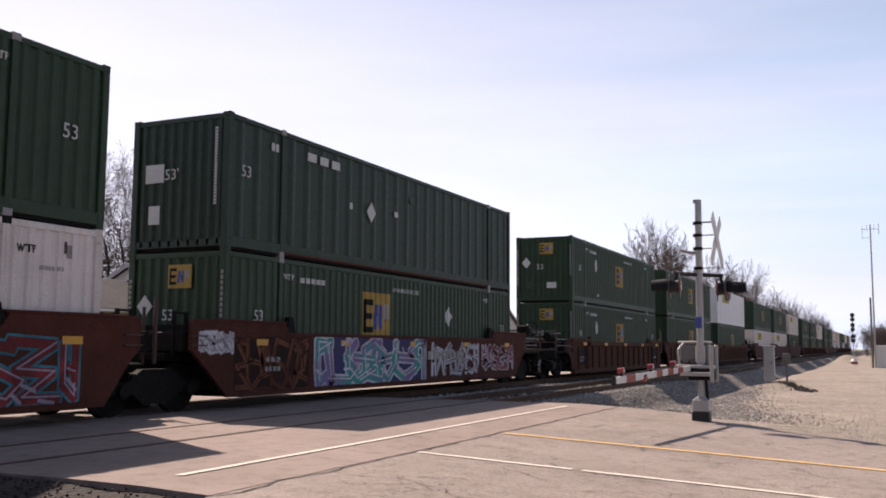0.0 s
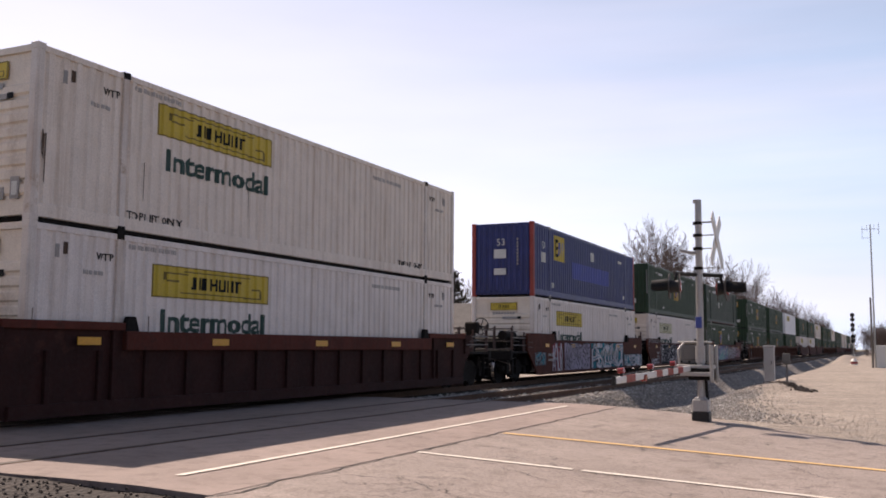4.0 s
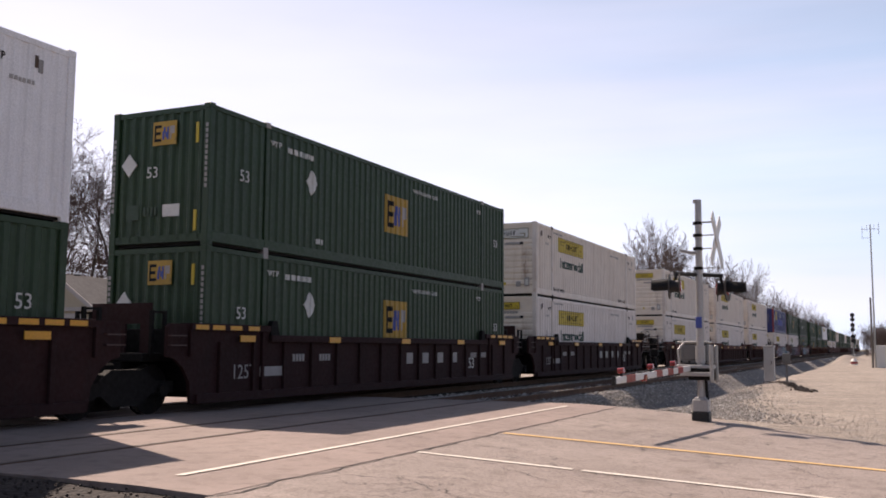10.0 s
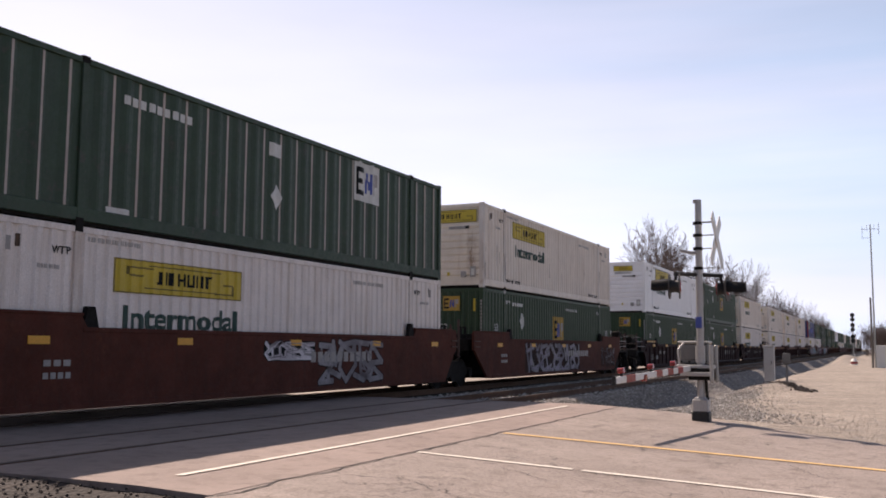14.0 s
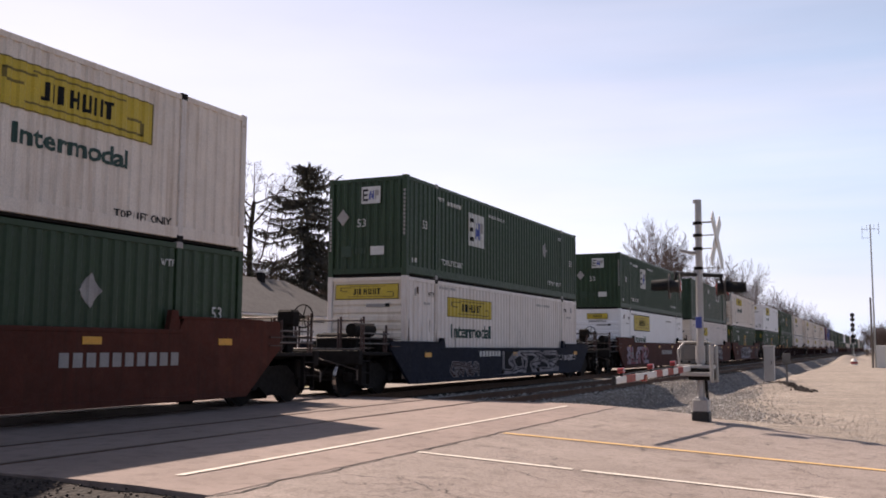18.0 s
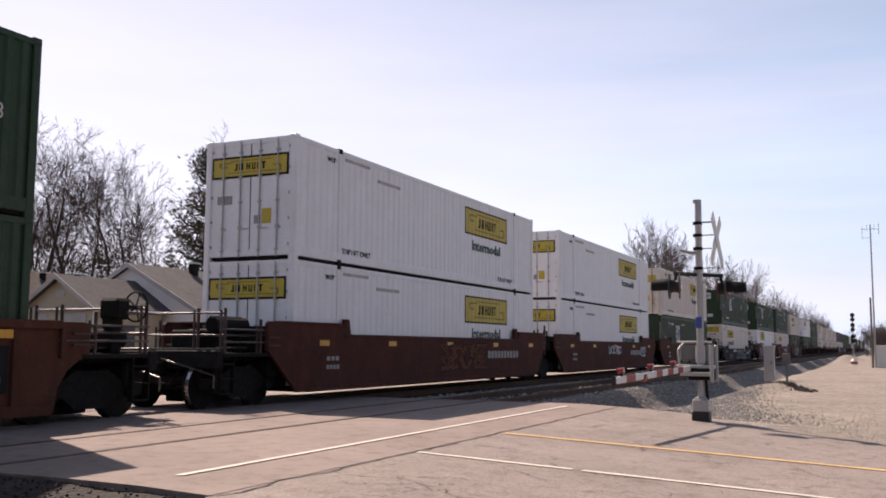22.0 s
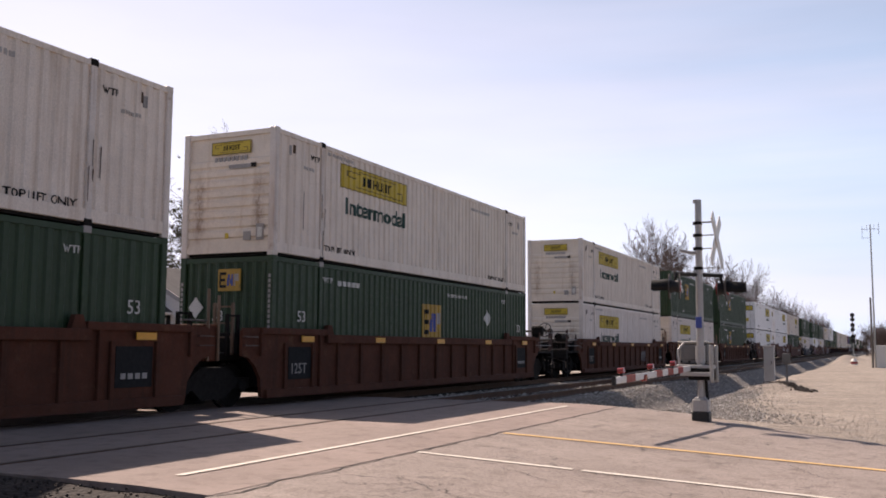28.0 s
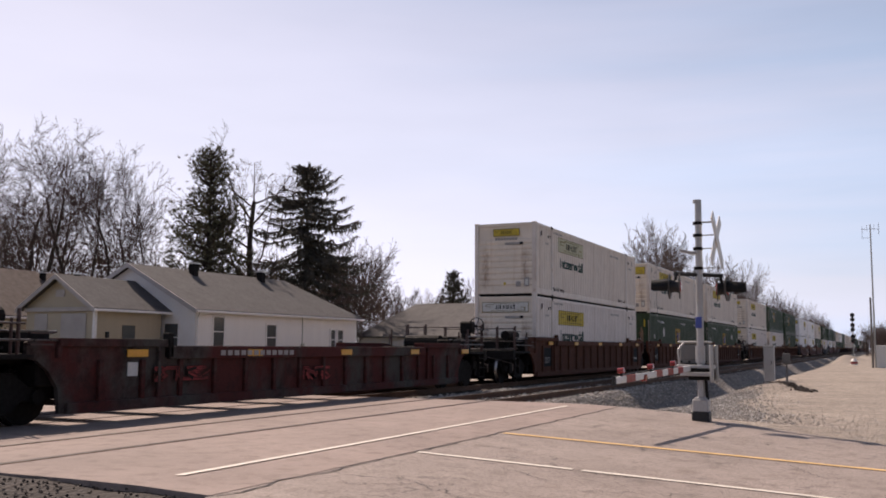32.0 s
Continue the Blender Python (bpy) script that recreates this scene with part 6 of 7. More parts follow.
    for q in (-0.26, -0.1, 0.06, 0.22):
        part("bolt", tube(bmesh.new(), (q, -0.225, 1.18), (q, -0.195, 1.18), 0.022, n=8), STEEL_DARK, mech)
    part("gate_shelf", boxes((-0.5, 0.27, -0.14, 0.2, 1.05, 1.12), bevel=0.01), SILVER, sig)
    part("gate_bracket", boxes((-0.22, 0.26, -0.18, 0.16, 0.82, 1.04), bevel=0.02), STEEL_DARK, sig)
    for q in (-0.3, 0.26):
        part("counterweight", boxes((0.22, 0.30, q, q + 0.06, 0.78, 1.52), bevel=0.02), GALV, sig)
    part("gate_yoke", boxes((-0.36, 0.26, -0.24, -0.2, 0.9, 0.98), bevel=0.01), SILVER, sig)
    part("conduit", tube(bmesh.new(), (0.13, -0.02, 0.3), (0.10, -0.02, 0.85), 0.03, n=8), STEEL_DARK, sig)
    part("junction_box", boxes((-0.06, 0.06, -0.13, -0.07, 1.85, 2.08), bevel=0.01), INK_BLUE, sig, "small blue notice")
    # the lowered arm
    a, bnd = Vector((-0.18, -0.2, 1.05)), Vector((-0.54, -4.65, 0.93))
    d = bnd - a
    rotm = d.to_track_quat("Y", "Z").to_matrix().to_4x4()
    arm = part("gate_arm", boxes((-0.022, 0.022, 0, d.length, -0.055, 0.055), bevel=0.008), WHITE_PLAIN, sig, "white gate arm with red stripes", Matrix.Translation(a) @ rotm)
    for f0, f1 in ((0.126, 0.2), (0.274, 0.35), (0.429, 0.507), (0.774, 0.874)):
        part("stripe", boxes((-0.025, 0.025, d.length * f0, d.length * f1, -0.057, 0.057)), RED_STRIPE, arm, "red stripe")
    part("cable", tube(tube(bmesh.new(), (0, d.length * 0.2, 0.075), (0, d.length * 0.6, 0.085), 0.012, n=6), (0, d.length * 0.6, 0.085), (0, d.length * 0.93, 0.07), 0.012, n=6), BLACK, arm)
    hang = part("gate_lamp", tube(bmesh.new(), (-0.05, d.length * 0.66, -0.03), (0.05, d.length * 0.66, -0.03), 0.06, n=12), LENS_RED, arm, "red gate lamp")
    part("bracket", boxes((0.03, 0.045, d.length * 0.66 - 0.02, d.length * 0.66 + 0.02, -0.03, 0.07)), STEEL_DARK, hang)
    part("end_cap", boxes((-0.03, 0.03, d.length - 0.03, d.length + 0.01, -0.075, 0.075)), BLACK, arm)
    for q in (0.26, 0.57, 0.92):
        lp = part("gate_lamp", tube(bmesh.new(), (-0.05, d.length * q, 0.15), (0.05, d.length * q, 0.14), 0.048, n=12), LENS_RED, arm, "red gate lamp")
        part("bracket", boxes((-0.015, 0.015, d.length * q - 0.02, d.length * q + 0.02, 0.05, 0.12)), STEEL_DARK, lp)
    return sig


LENS_RED = mat("red_lens", (0.25, 0.02, 0.02), 0.15, var=0.1, bump=0)
crossing_signal(10.07, 19.3, road_z(10) - 0.02)


def signal_cabinet(x, y, z, w, d, h, label, material):
    c = empty("signal_cabinet", Matrix.Translation((x, y, z)), label, "equipment cabinet")
    part("case", boxes((-w / 2, w / 2, -d / 2, d / 2, 0.0, h - 0.12), bevel=0.015), material, c)
    part("cap", boxes((-w / 2 - 0.04, w / 2 + 0.04, -d / 2 - 0.04, d / 2 + 0.04, h - 0.12, h), bevel=0.02), material, c)
    part("door", boxes((-w / 2 + 0.06, w / 2 - 0.06, -d / 2 - 0.02, -d / 2, 0.55, h - 0.2), bevel=0.008), material, c)
    part("door_handle", boxes((w / 2 - 0.16, w / 2 - 0.12, -d / 2 - 0.05, -d / 2 - 0.02, 0.9, 1.1)), STEEL_DARK, c)
    part("skirt", boxes((-w / 2 + 0.02, w / 2 - 0.02, -d / 2 - 0.012, -d / 2, 0.02, 0.45)), material, c)
    return c


signal_cabinet(7.75, 53.7, -0.46, 0.52, 0.5, 1.92, "silver trackside signal cabinet on gravel", SILVER)
jb = empty("junction_post", Matrix.Translation((8.65, 53.4, -0.42)), "grey junction box on a post", "junction box")
part("post", boxes((-0.05, 0.05, -0.05, 0.05, 0, 1.0)), GREY_BOX, jb)
part("box", boxes((-0.19, 0.19, -0.12, 0.12, 0.92, 1.46), bevel=0.02), GREY_BOX, jb)
part("lid", boxes((-0.2, 0.2, -0.14, -0.12, 0.94, 1.44), bevel=0.005), GREY_BOX, jb)

ws = empty("wayside_signal", Matrix.Translation((7.6, 213.0, -0.3)), "black three-head railway signal on a mast", "railway signal")
part("mast", tube(bmesh.new(), (0, 0, 0), (0, 0, 8.4), 0.12, n=10), GALV, ws)
part("base", boxes((-0.4, 0.4, -0.4, 0.4, 0, 0.3)), GALV, ws)
for zz in (8.0, 5.9, 3.6):
    hd = part("signal_head", tube(tube(bmesh.new(), (-0, -0.3, zz + 0.6), (0, -0.2, zz + 0.6), 0.45, n=18), (0, -0.3, zz - 0.3), (0, -0.2, zz - 0.3), 0.45, n=18), BLACK, ws)
    part("hood", boxes((-0.2, 0.2, -0.8, -0.3, zz + 0.6, zz + 0.75), (-0.2, 0.2, -0.8, -0.3, zz - 0.15, zz)), BLACK, hd)
part("ladder", boxes((-0.35, -0.31, 0.1, 0.14, 0, 8), (-0.1, -0.06, 0.1, 0.14, 0, 8), *[(-0.35, -0.06, 0.1, 0.14, 0.4 * i, 0.4 * i + 0.04) for i in range(1, 20)]), GALV, ws)

rt = empty("radio_mast", Matrix.Translation((12.65, 94.7, -0.42)), "thin grey radio mast with small antenna array", "radio mast")
part("pole", tube(bmesh.new(), (0, 0, 0), (0, 0, 13.2), 0.09, 0.06, n=10), GALV, rt)
part("antenna", boxes((-0.75, 0.75, -0.02, 0.02, 12.75, 12.79), (-0.72, -0.68, -0.02, 0.02, 11.9, 13.1), (0.68, 0.72, -0.02, 0.02, 12.2, 13.3), (-0.3, -0.27, -0.02, 0.02, 12.6, 13.2), (0.3, 0.33, -0.02, 0.02, 12.6, 13.2), (-0.75, -0.1, -0.02, 0.02, 11.95, 11.98)), GALV, rt)
POLE_WOOD = mat("grey_pole_wood", (0.16, 0.14, 0.125), 0.85, var=0.25)
lp = empty("utility_pole", Matrix.Translation((12.42, 94.0, -0.42)), "weathered wooden utility pole", "pole")
part("shaft", tube(bmesh.new(), (0, 0, 0), (0, 0, 6.4), 0.10, 0.085, n=10), POLE_WOOD, lp)
signal_cabinet(13.25, 95.5, -0.42, 1.25, 1.0, 2.05, "white trackside equipment cabinet", WHITE_PLAIN)
mk = empty("marker_post", Matrix.Translation((10.4, 110.9, -0.42)), "short red and white marker drum", "marker")
part("drum", tube(tube(bmesh.new(), (0, 0, 0), (0, 0, 0.4), 0.36, n=14), (0, 0, 0.4), (0, 0, 0.68), 0.35, 0.15, n=14), WHITE_PLAIN, mk)
part("band", tube(bmesh.new(), (0, 0, 0.12), (0, 0, 0.34), 0.37, n=14), RED_STRIPE, mk)


# ---- houses across the tracks ----
def window(parent, x, y, z, w, h, facing="e"):
    """A sash window: frame, sill and two panes. x, y: middle of the lower edge."""
    m = Matrix.Translation((x, y, z)) @ (Matrix() if facing == "e" else Matrix.Rotation(radians(-90), 4, "Z"))
    wob = piece("window", (w, h), lambda: boxes((-0.03, 0.04, -w / 2 - 0.09, -w / 2, -0.05, h + 0.09), (-0.03, 0.04, w / 2, w / 2 + 0.09, -0.05, h + 0.09), (-0.03, 0.04, -w / 2, w / 2, h, h + 0.09), (-0.03, 0.035, -w / 2, w / 2, h * 0.48, h * 0.52)), SIDING, parent, m)
    piece("sill", w, lambda: boxes((-0.03, 0.09, -w / 2 - 0.12, w / 2 + 0.12, -0.09, -0.05)), SIDING, wob)
    for a, b in ((0, h * 0.48), (h * 0.52, h)):
        piece("pane", (w, a, b), lambda: boxes((-0.02, 0.005, -w / 2, w / 2, a, b)), PANE, wob)


def house(x0, x1, y0, y1, eave, ridge, wall, roofing, label, hip_n=0.0, over=0.35, chimneys=(), base=-0.55, name="house", turn=0):
    """A one-storey house, ridge along y, gable to the south; hip_n: how far the north end of the roof hips back."""
    h = empty(name, pose((x0 + x1) / 2, (y0 + y1) / 2, base, 0, 0, turn), label, "house")
    hx_, hy = (x1 - x0) / 2, (y1 - y0) / 2
    ez, rz = eave - base, ridge - base
    for s in (1, -1):
        part("wall", boxes((s * (hx_ - 0.15), s * hx_, -hy + 0.16, hy - 0.16, 0, ez)), wall, h)
    for yy, hipped in ((-hy, False), (hy, hip_n > 0)):
        bm = bmesh.new()
        pts = [(-hx_, 0), (hx_, 0), (hx_, ez)] + ([] if hipped else [(0, rz - 0.05)]) + [(-hx_, ez)]
        a = [bm.verts.new((px, yy, pz)) for px, pz in pts]
        b = [bm.verts.new((px, yy - math.copysign(0.15, yy), pz)) for px, pz in pts]
        bm.faces.new(a)
        bm.faces.new(b)
        for i in range(len(pts)):
            j = (i + 1) % len(pts)
            bm.faces.new((a[i], a[j], b[j], b[i]))
        part("end_wall", bm, wall, h)
    # siding boards, each a lapped strip
    for k in range(int(ez / 0.19)):
        z = 0.19 * k + 0.1
        piece("board", ("e", hy, x0), lambda: prism(bmesh.new(), [(-hy, 0), (hy, 0), (hy, 0.19), (-hy, 0.19)], 0, 0.014), wall, h, Matrix.Translation((hx_, 0, z)) @ Matrix.Rotation(radians(4), 4, "Y"))
    slope = math.atan2(rz - ez, hx_)
    nrow = int(math.hypot(rz - ez, hx_) / 0.3)
    drop = over * math.tan(slope)
    for s in (1, -1):
        bm = bmesh.new()
        yn = hy + over
        q = [(s * (hx_ + over), -hy - over, ez - drop), (s * (hx_ + over), yn, ez - drop), (0, yn - hip_n, rz), (0, -hy - over, rz)]
        up = [bm.verts.new(Vector(v) + Vector((0, 0, 0.12))) for v in q]
        dn = [bm.verts.new(v) for v in q]
        bm.faces.new(up)
        bm.faces.new(dn[::-1])
        for i in range(4):
            bm.faces.new((up[i], up[(i + 1) % 4], dn[(i + 1) % 4], dn[i]))
        rf = part("roof", bm, roofing, h)
        if s > 0:
            for r in range(nrow):
                f0, f1 = r / nrow, min(1, (r + 1.05) / nrow)
                b2 = bmesh.new()
                ring = []
                for f, up_ in ((f0, 0.126), (f1, 0.124)):
                    for yy in (-hy - over, yn - hip_n * f):
                        ring.append(((hx_ + over) * (1 - f) * s, yy, ez - drop + (rz - ez + drop) * f + up_))
                v = [b2.verts.new(ring[q]) for q in (0, 1, 3, 2)]
                b2.faces.new(v)
                lip = [b2.verts.new((ring[q][0], ring[q][1], ring[q][2] - 0.004)) for q in (0, 1)]
                b2.faces.new((v[0], v[1], lip[1], lip[0]))
                part("shingle_course", b2, roofing, rf)
    if hip_n:
        bm = bmesh.new()
        v = [bm.verts.new(c) for c in ((hx_ + over, hy + over, ez - drop + 0.12), (-hx_ - over, hy + over, ez - drop + 0.12), (0, hy + over - hip_n, rz + 0.12))]
        w = [bm.verts.new(c.co - Vector((0, 0, 0.12))) for c in v]
        bm.faces.new(v)
        bm.faces.new(w[::-1])
        for i in range(3):
            bm.faces.new((v[i], v[(i + 1) % 3], w[(i + 1) % 3], w[i]))
        part("roof", bm, roofing, h)
    # fascia, gutter and barge boards
    part("gutter", boxes((hx_ + over, hx_ + over + 0.11, -hy - over, hy + over, ez - drop - 0.05, ez - drop + 0.07), bevel=0.02), SIDING, h)
    for s in (1, -1):
        a, b = Vector((s * (hx_ + over), -hy - over - 0.03, ez - drop)), Vector((0, -hy - over - 0.03, rz))
        bm = bmesh.new()
        vs = [bm.verts.new(c) for c in (a + Vector((0, 0, -0.12)), b + Vector((0, 0, -0.12)), b + Vector((0, 0, 0.13)), a + Vector((0, 0, 0.13)))]
        ws_ = [bm.verts.new(v.co + Vector((0, 0.05, 0))) for v in vs]
        bm.faces.new(vs)
        bm.faces.new(ws_[::-1])
        for i in range(4):
            bm.faces.new((vs[i], vs[(i + 1) % 4], ws_[(i + 1) % 4], ws_[i]))
        part("barge_board", bm, TRIM, h)
    for cx, cy, ch, cw in chimneys:
        zc = rz - abs(cx) * math.tan(slope)
        c = part("chimney", boxes((cx - cw / 2, cx + cw / 2, cy - cw / 2, cy + cw / 2, zc - 0.3, zc + ch), bevel=0.02), STEEL_DARK, h, "dark chimney stack")
        part("cap", boxes((cx - cw / 2 - 0.06, cx + cw / 2 + 0.06, cy - cw / 2 - 0.06, cy + cw / 2 + 0.06, zc + ch, zc + ch + 0.08)), GALV, c)
    return h, hx_, hy, ez


h1, a, b, c = house(-29.2, -20.0, 39.9, 56.9, 3.28, 5.72, SIDING, SHINGLE, "white one-storey house with grey shingle roof", hip_n=2.6, chimneys=((0.6, -4.0, 0.75, 0.42), (0.5, 2.9, 0.7, 0.42)))
for yy, w, hh, top in ((-6.58, 0.9, 1.6, 3.4), (-1.62, 0.95, 1.5, 3.08), (5.36, 0.55, 1.3, 2.9), (6.3, 0.65, 1.3, 2.9)):
    window(h1, a + 0.05, yy, top - hh, w, hh)
window(h1, 3.0, -b - 0.002, 1.55, 0.95, 1.45, "s")
part("downpipe", tube(tube(bmesh.new(), (a + 0.1, -b + 0.1, 0), (a + 0.1, -b + 0.1, c - 0.5), 0.045, n=8), (a + 0.1, -b + 0.1, c - 0.5), (a + 0.38, -b - 0.05, c - 0.22), 0.045, n=8), SIDING, h1)
part("meter_box", tube(boxes((a, a + 0.15, 1.6, 1.85, 1.55, 2.0)), (a + 0.05, 1.72, 1.9), (a + 0.05, 1.72, c), 0.03, n=6), GALV, h1)
h2, a, b, c = house(-26.6, -22.0, 34.7, 39.5, 3.25, 4.72, SIDING_CREAM, SHINGLE, "cream porch house with a grey gabled roof", over=0.4)
part("door", boxes((a, a + 0.05, -0.45, 0.45, 0.35, 2.85)), PANE, h2, "dark front door")
for px, pw in ((-1.25, 0.9), (1.0, 1.7)):
    part("porch_panel", boxes((px - pw / 2, px + pw / 2, -b - 0.05, -b, 0.5, c - 0.4), bevel=0.01), TRIM, h2, "dull porch panel")
part("porch_beam", boxes((-a - 0.1, a + 0.1, -b - 0.14, -b, c - 0.3, c - 0.1), bevel=0.01), TRIM, h2)
part("gable_vent", boxes((-0.3, 0.3, -b - 0.04, -b, c + 0.45, c + 0.8)), TRIM, h2)
part("porch_post", boxes((a + 0.05, a + 0.2, -b - 0.1, -b + 0.05, 0, c)), SIDING, h2)
part("wall_lamp", boxes((a, a + 0.12, -1.6, -1.4, 2.2, 2.5), bevel=0.02), BLACK, h2)
h3, a, b, c = house(-39.6, -31.0, 31.0, 47.2, 3.0, 5.8, SIDING_CREAM, SHINGLE_BROWN, "older house under a brown shingle roof", chimneys=((0.6, 6.5, 0.5, 0.3), (0.8, 3.5, 0.5, 0.3)))
window(h3, a + 0.016, 0.0, 0.95, 1.0, 1.4)
h4, a, b, c = house(-34.45, -21.45, 82.0, 95.0, 2.3, 5.65, SIDING, SHINGLE, "long low white house with a broad grey roof", turn=90, over=0.3, hip_n=3.4)
bin_ = empty("trash_bin", Matrix.Translation((-23.6, 79.0, -0.55)), "dark wheeled bin beside the low house", "bin")
part("body", boxes((-0.35, 0.35, -0.35, 0.35, 0.08, 2.3), bevel=0.04), BLACK, bin_)


# ---- trees ----
def limbs(seed, height, spread, levels, trunk_r, fork, lean=0.0, first=0.35, toward=(0, 0), dense=1.0):
    """Segments of a bare tree: (start, end, radius at start, radius at end, level). Long straight limbs with ever finer side twigs."""
    rnd = random.Random(seed)
    segs = []
    def count(k):
        return int(k) + (rnd.random() < k - int(k))
    def grow(p, d, length, r, lv):
        n = (9, 6, 4, 3, 2)[lv]
        for i in range(n):
            f = (i + 1) / n
            wob = (0.06, 0.09, 0.10, 0.12, 0.13)[lv]
            d = (d + Vector((rnd.gauss(0, wob), rnd.gauss(0, wob), rnd.gauss(0, wob * 0.6) + (0.02, 0.055, 0.05, 0.03, 0.02)[lv]))).normalized()
            q = p + d * (length / n)
            r2 = r * (0.88, 0.83, 0.8, 0.75, 0.7)[lv]
            segs.append((p.copy(), q.copy(), r, r2, lv))
            if lv < levels and f > (first, 0.2, 0.2, 0.25, 1)[lv]:
                kids = count((1.7, 1.3, 1.25, 1.1, 0)[lv] * dense) + (2 if i == n - 1 and lv == 0 else 0)
                for _ in range(kids):
                    side = d.orthogonal().normalized()
                    side.rotate(Quaternion(d, rnd.uniform(0, math.tau)))
                    w = radians(rnd.uniform(22, 52) * (0.55 + spread))
                    e = d * math.cos(w) + side * math.sin(w)
                    part_ = rnd.uniform(0.46, 0.8) if lv == 0 else rnd.uniform(0.4, 0.66)
                    grow(p.lerp(q, rnd.uniform(0.3, 1.0)), e, length * (1.0 - 0.4 * f) * part_ * (1, 1, 1.1, 1.1, 1)[lv], r2 * rnd.uniform(0.38, 0.6), lv + 1)
            p, r = q, r2
    for k in range(fork):
        w = k / max(1, fork) * math.tau + rnd.uniform(0, 1)
        o = (0.14 + 0.16 * spread) if fork > 1 else 0.03
        d = Vector((math.cos(w) * o + toward[0] * lean, math.sin(w) * o + toward[1] * lean, 1)).normalized()
        grow(Vector((math.cos(w), math.sin(w), 0)) * trunk_r * (1.1 if fork > 1 else 0), d, height * rnd.uniform(0.75, 1.0), trunk_r, 0)
    return segs


def tubes_mesh(segs, name, material, thick=1.0):
    vs, fs = [], []
    for p, q, r0, r1, lv in segs:
        n = 7 if lv == 0 else 5 if lv == 1 else 3
        d = (q - p).normalized()
        u = d.orthogonal().normalized()
        v = d.cross(u)
        k = len(vs)
        for c, r in ((p, r0 * thick), (q, r1 * thick)):
            for i in range(n):
                w = i / n * math.tau
                vs.append(tuple(c + (u * math.cos(w) + v * math.sin(w)) * r))
        fs += [(k + i, k + (i + 1) % n, k + n + (i + 1) % n, k + n + i) for i in range(n)]
    me = bpy.data.meshes.new(name)
    me.from_pydata(vs, [], fs)
    me.materials.append(material)
    return me


THICKET_TWIG = mat("thicket_twigs", (0.095, 0.066, 0.060), 0.95, var=0.3, scale=0.5, bump=0)


def bare_tree(x, y, seed, height, spread=0.55, levels=4, trunk_r=0.2, fork=1, lean=0.0, twig=TWIG, z=-0.55, label="leafless deciduous tree with fine dark twigs", group="bare trees", min_r=0.012, rot=0, first=0.35, toward=(0, 0), dense=1.0):
    segs = limbs(seed, height, spread, levels, trunk_r, fork, lean, first, toward, dense)
    k = height / max(s[1].z for s in segs)
    segs = [(a * k, b * k, max(r0 * k, min_r), max(r1 * k, min_r * 0.8), lv) for a, b, r0, r1, lv in segs]
    t = empty("bare_tree", pose(x, y, z, 0, 0, rot), label, "tree", group)
    part("trunk", tubes_mesh([s for s in segs if s[4] < 1], "trunk", BARK), BARK, t)
    part("crown", tubes_mesh([s for s in segs if s[4] >= 1], "crown", twig), twig, t)
    return t


def needles(rnd, vs, fs, p, size, n):
    for _ in range(n):
        d = Vector((rnd.gauss(0, 1), rnd.gauss(0, 1), rnd.gauss(-0.1, 0.6))).normalized()
        c = p + d * size * rnd.uniform(0.1, 0.8)
        u = d.orthogonal().normalized()
        s = size * rnd.uniform(0.35, 0.7)
        k = len(vs)
        vs += [tuple(c - u * s * 0.28), tuple(c + u * s * 0.28), tuple(c + d * s)]
        fs.append((k, k + 1, k + 2))


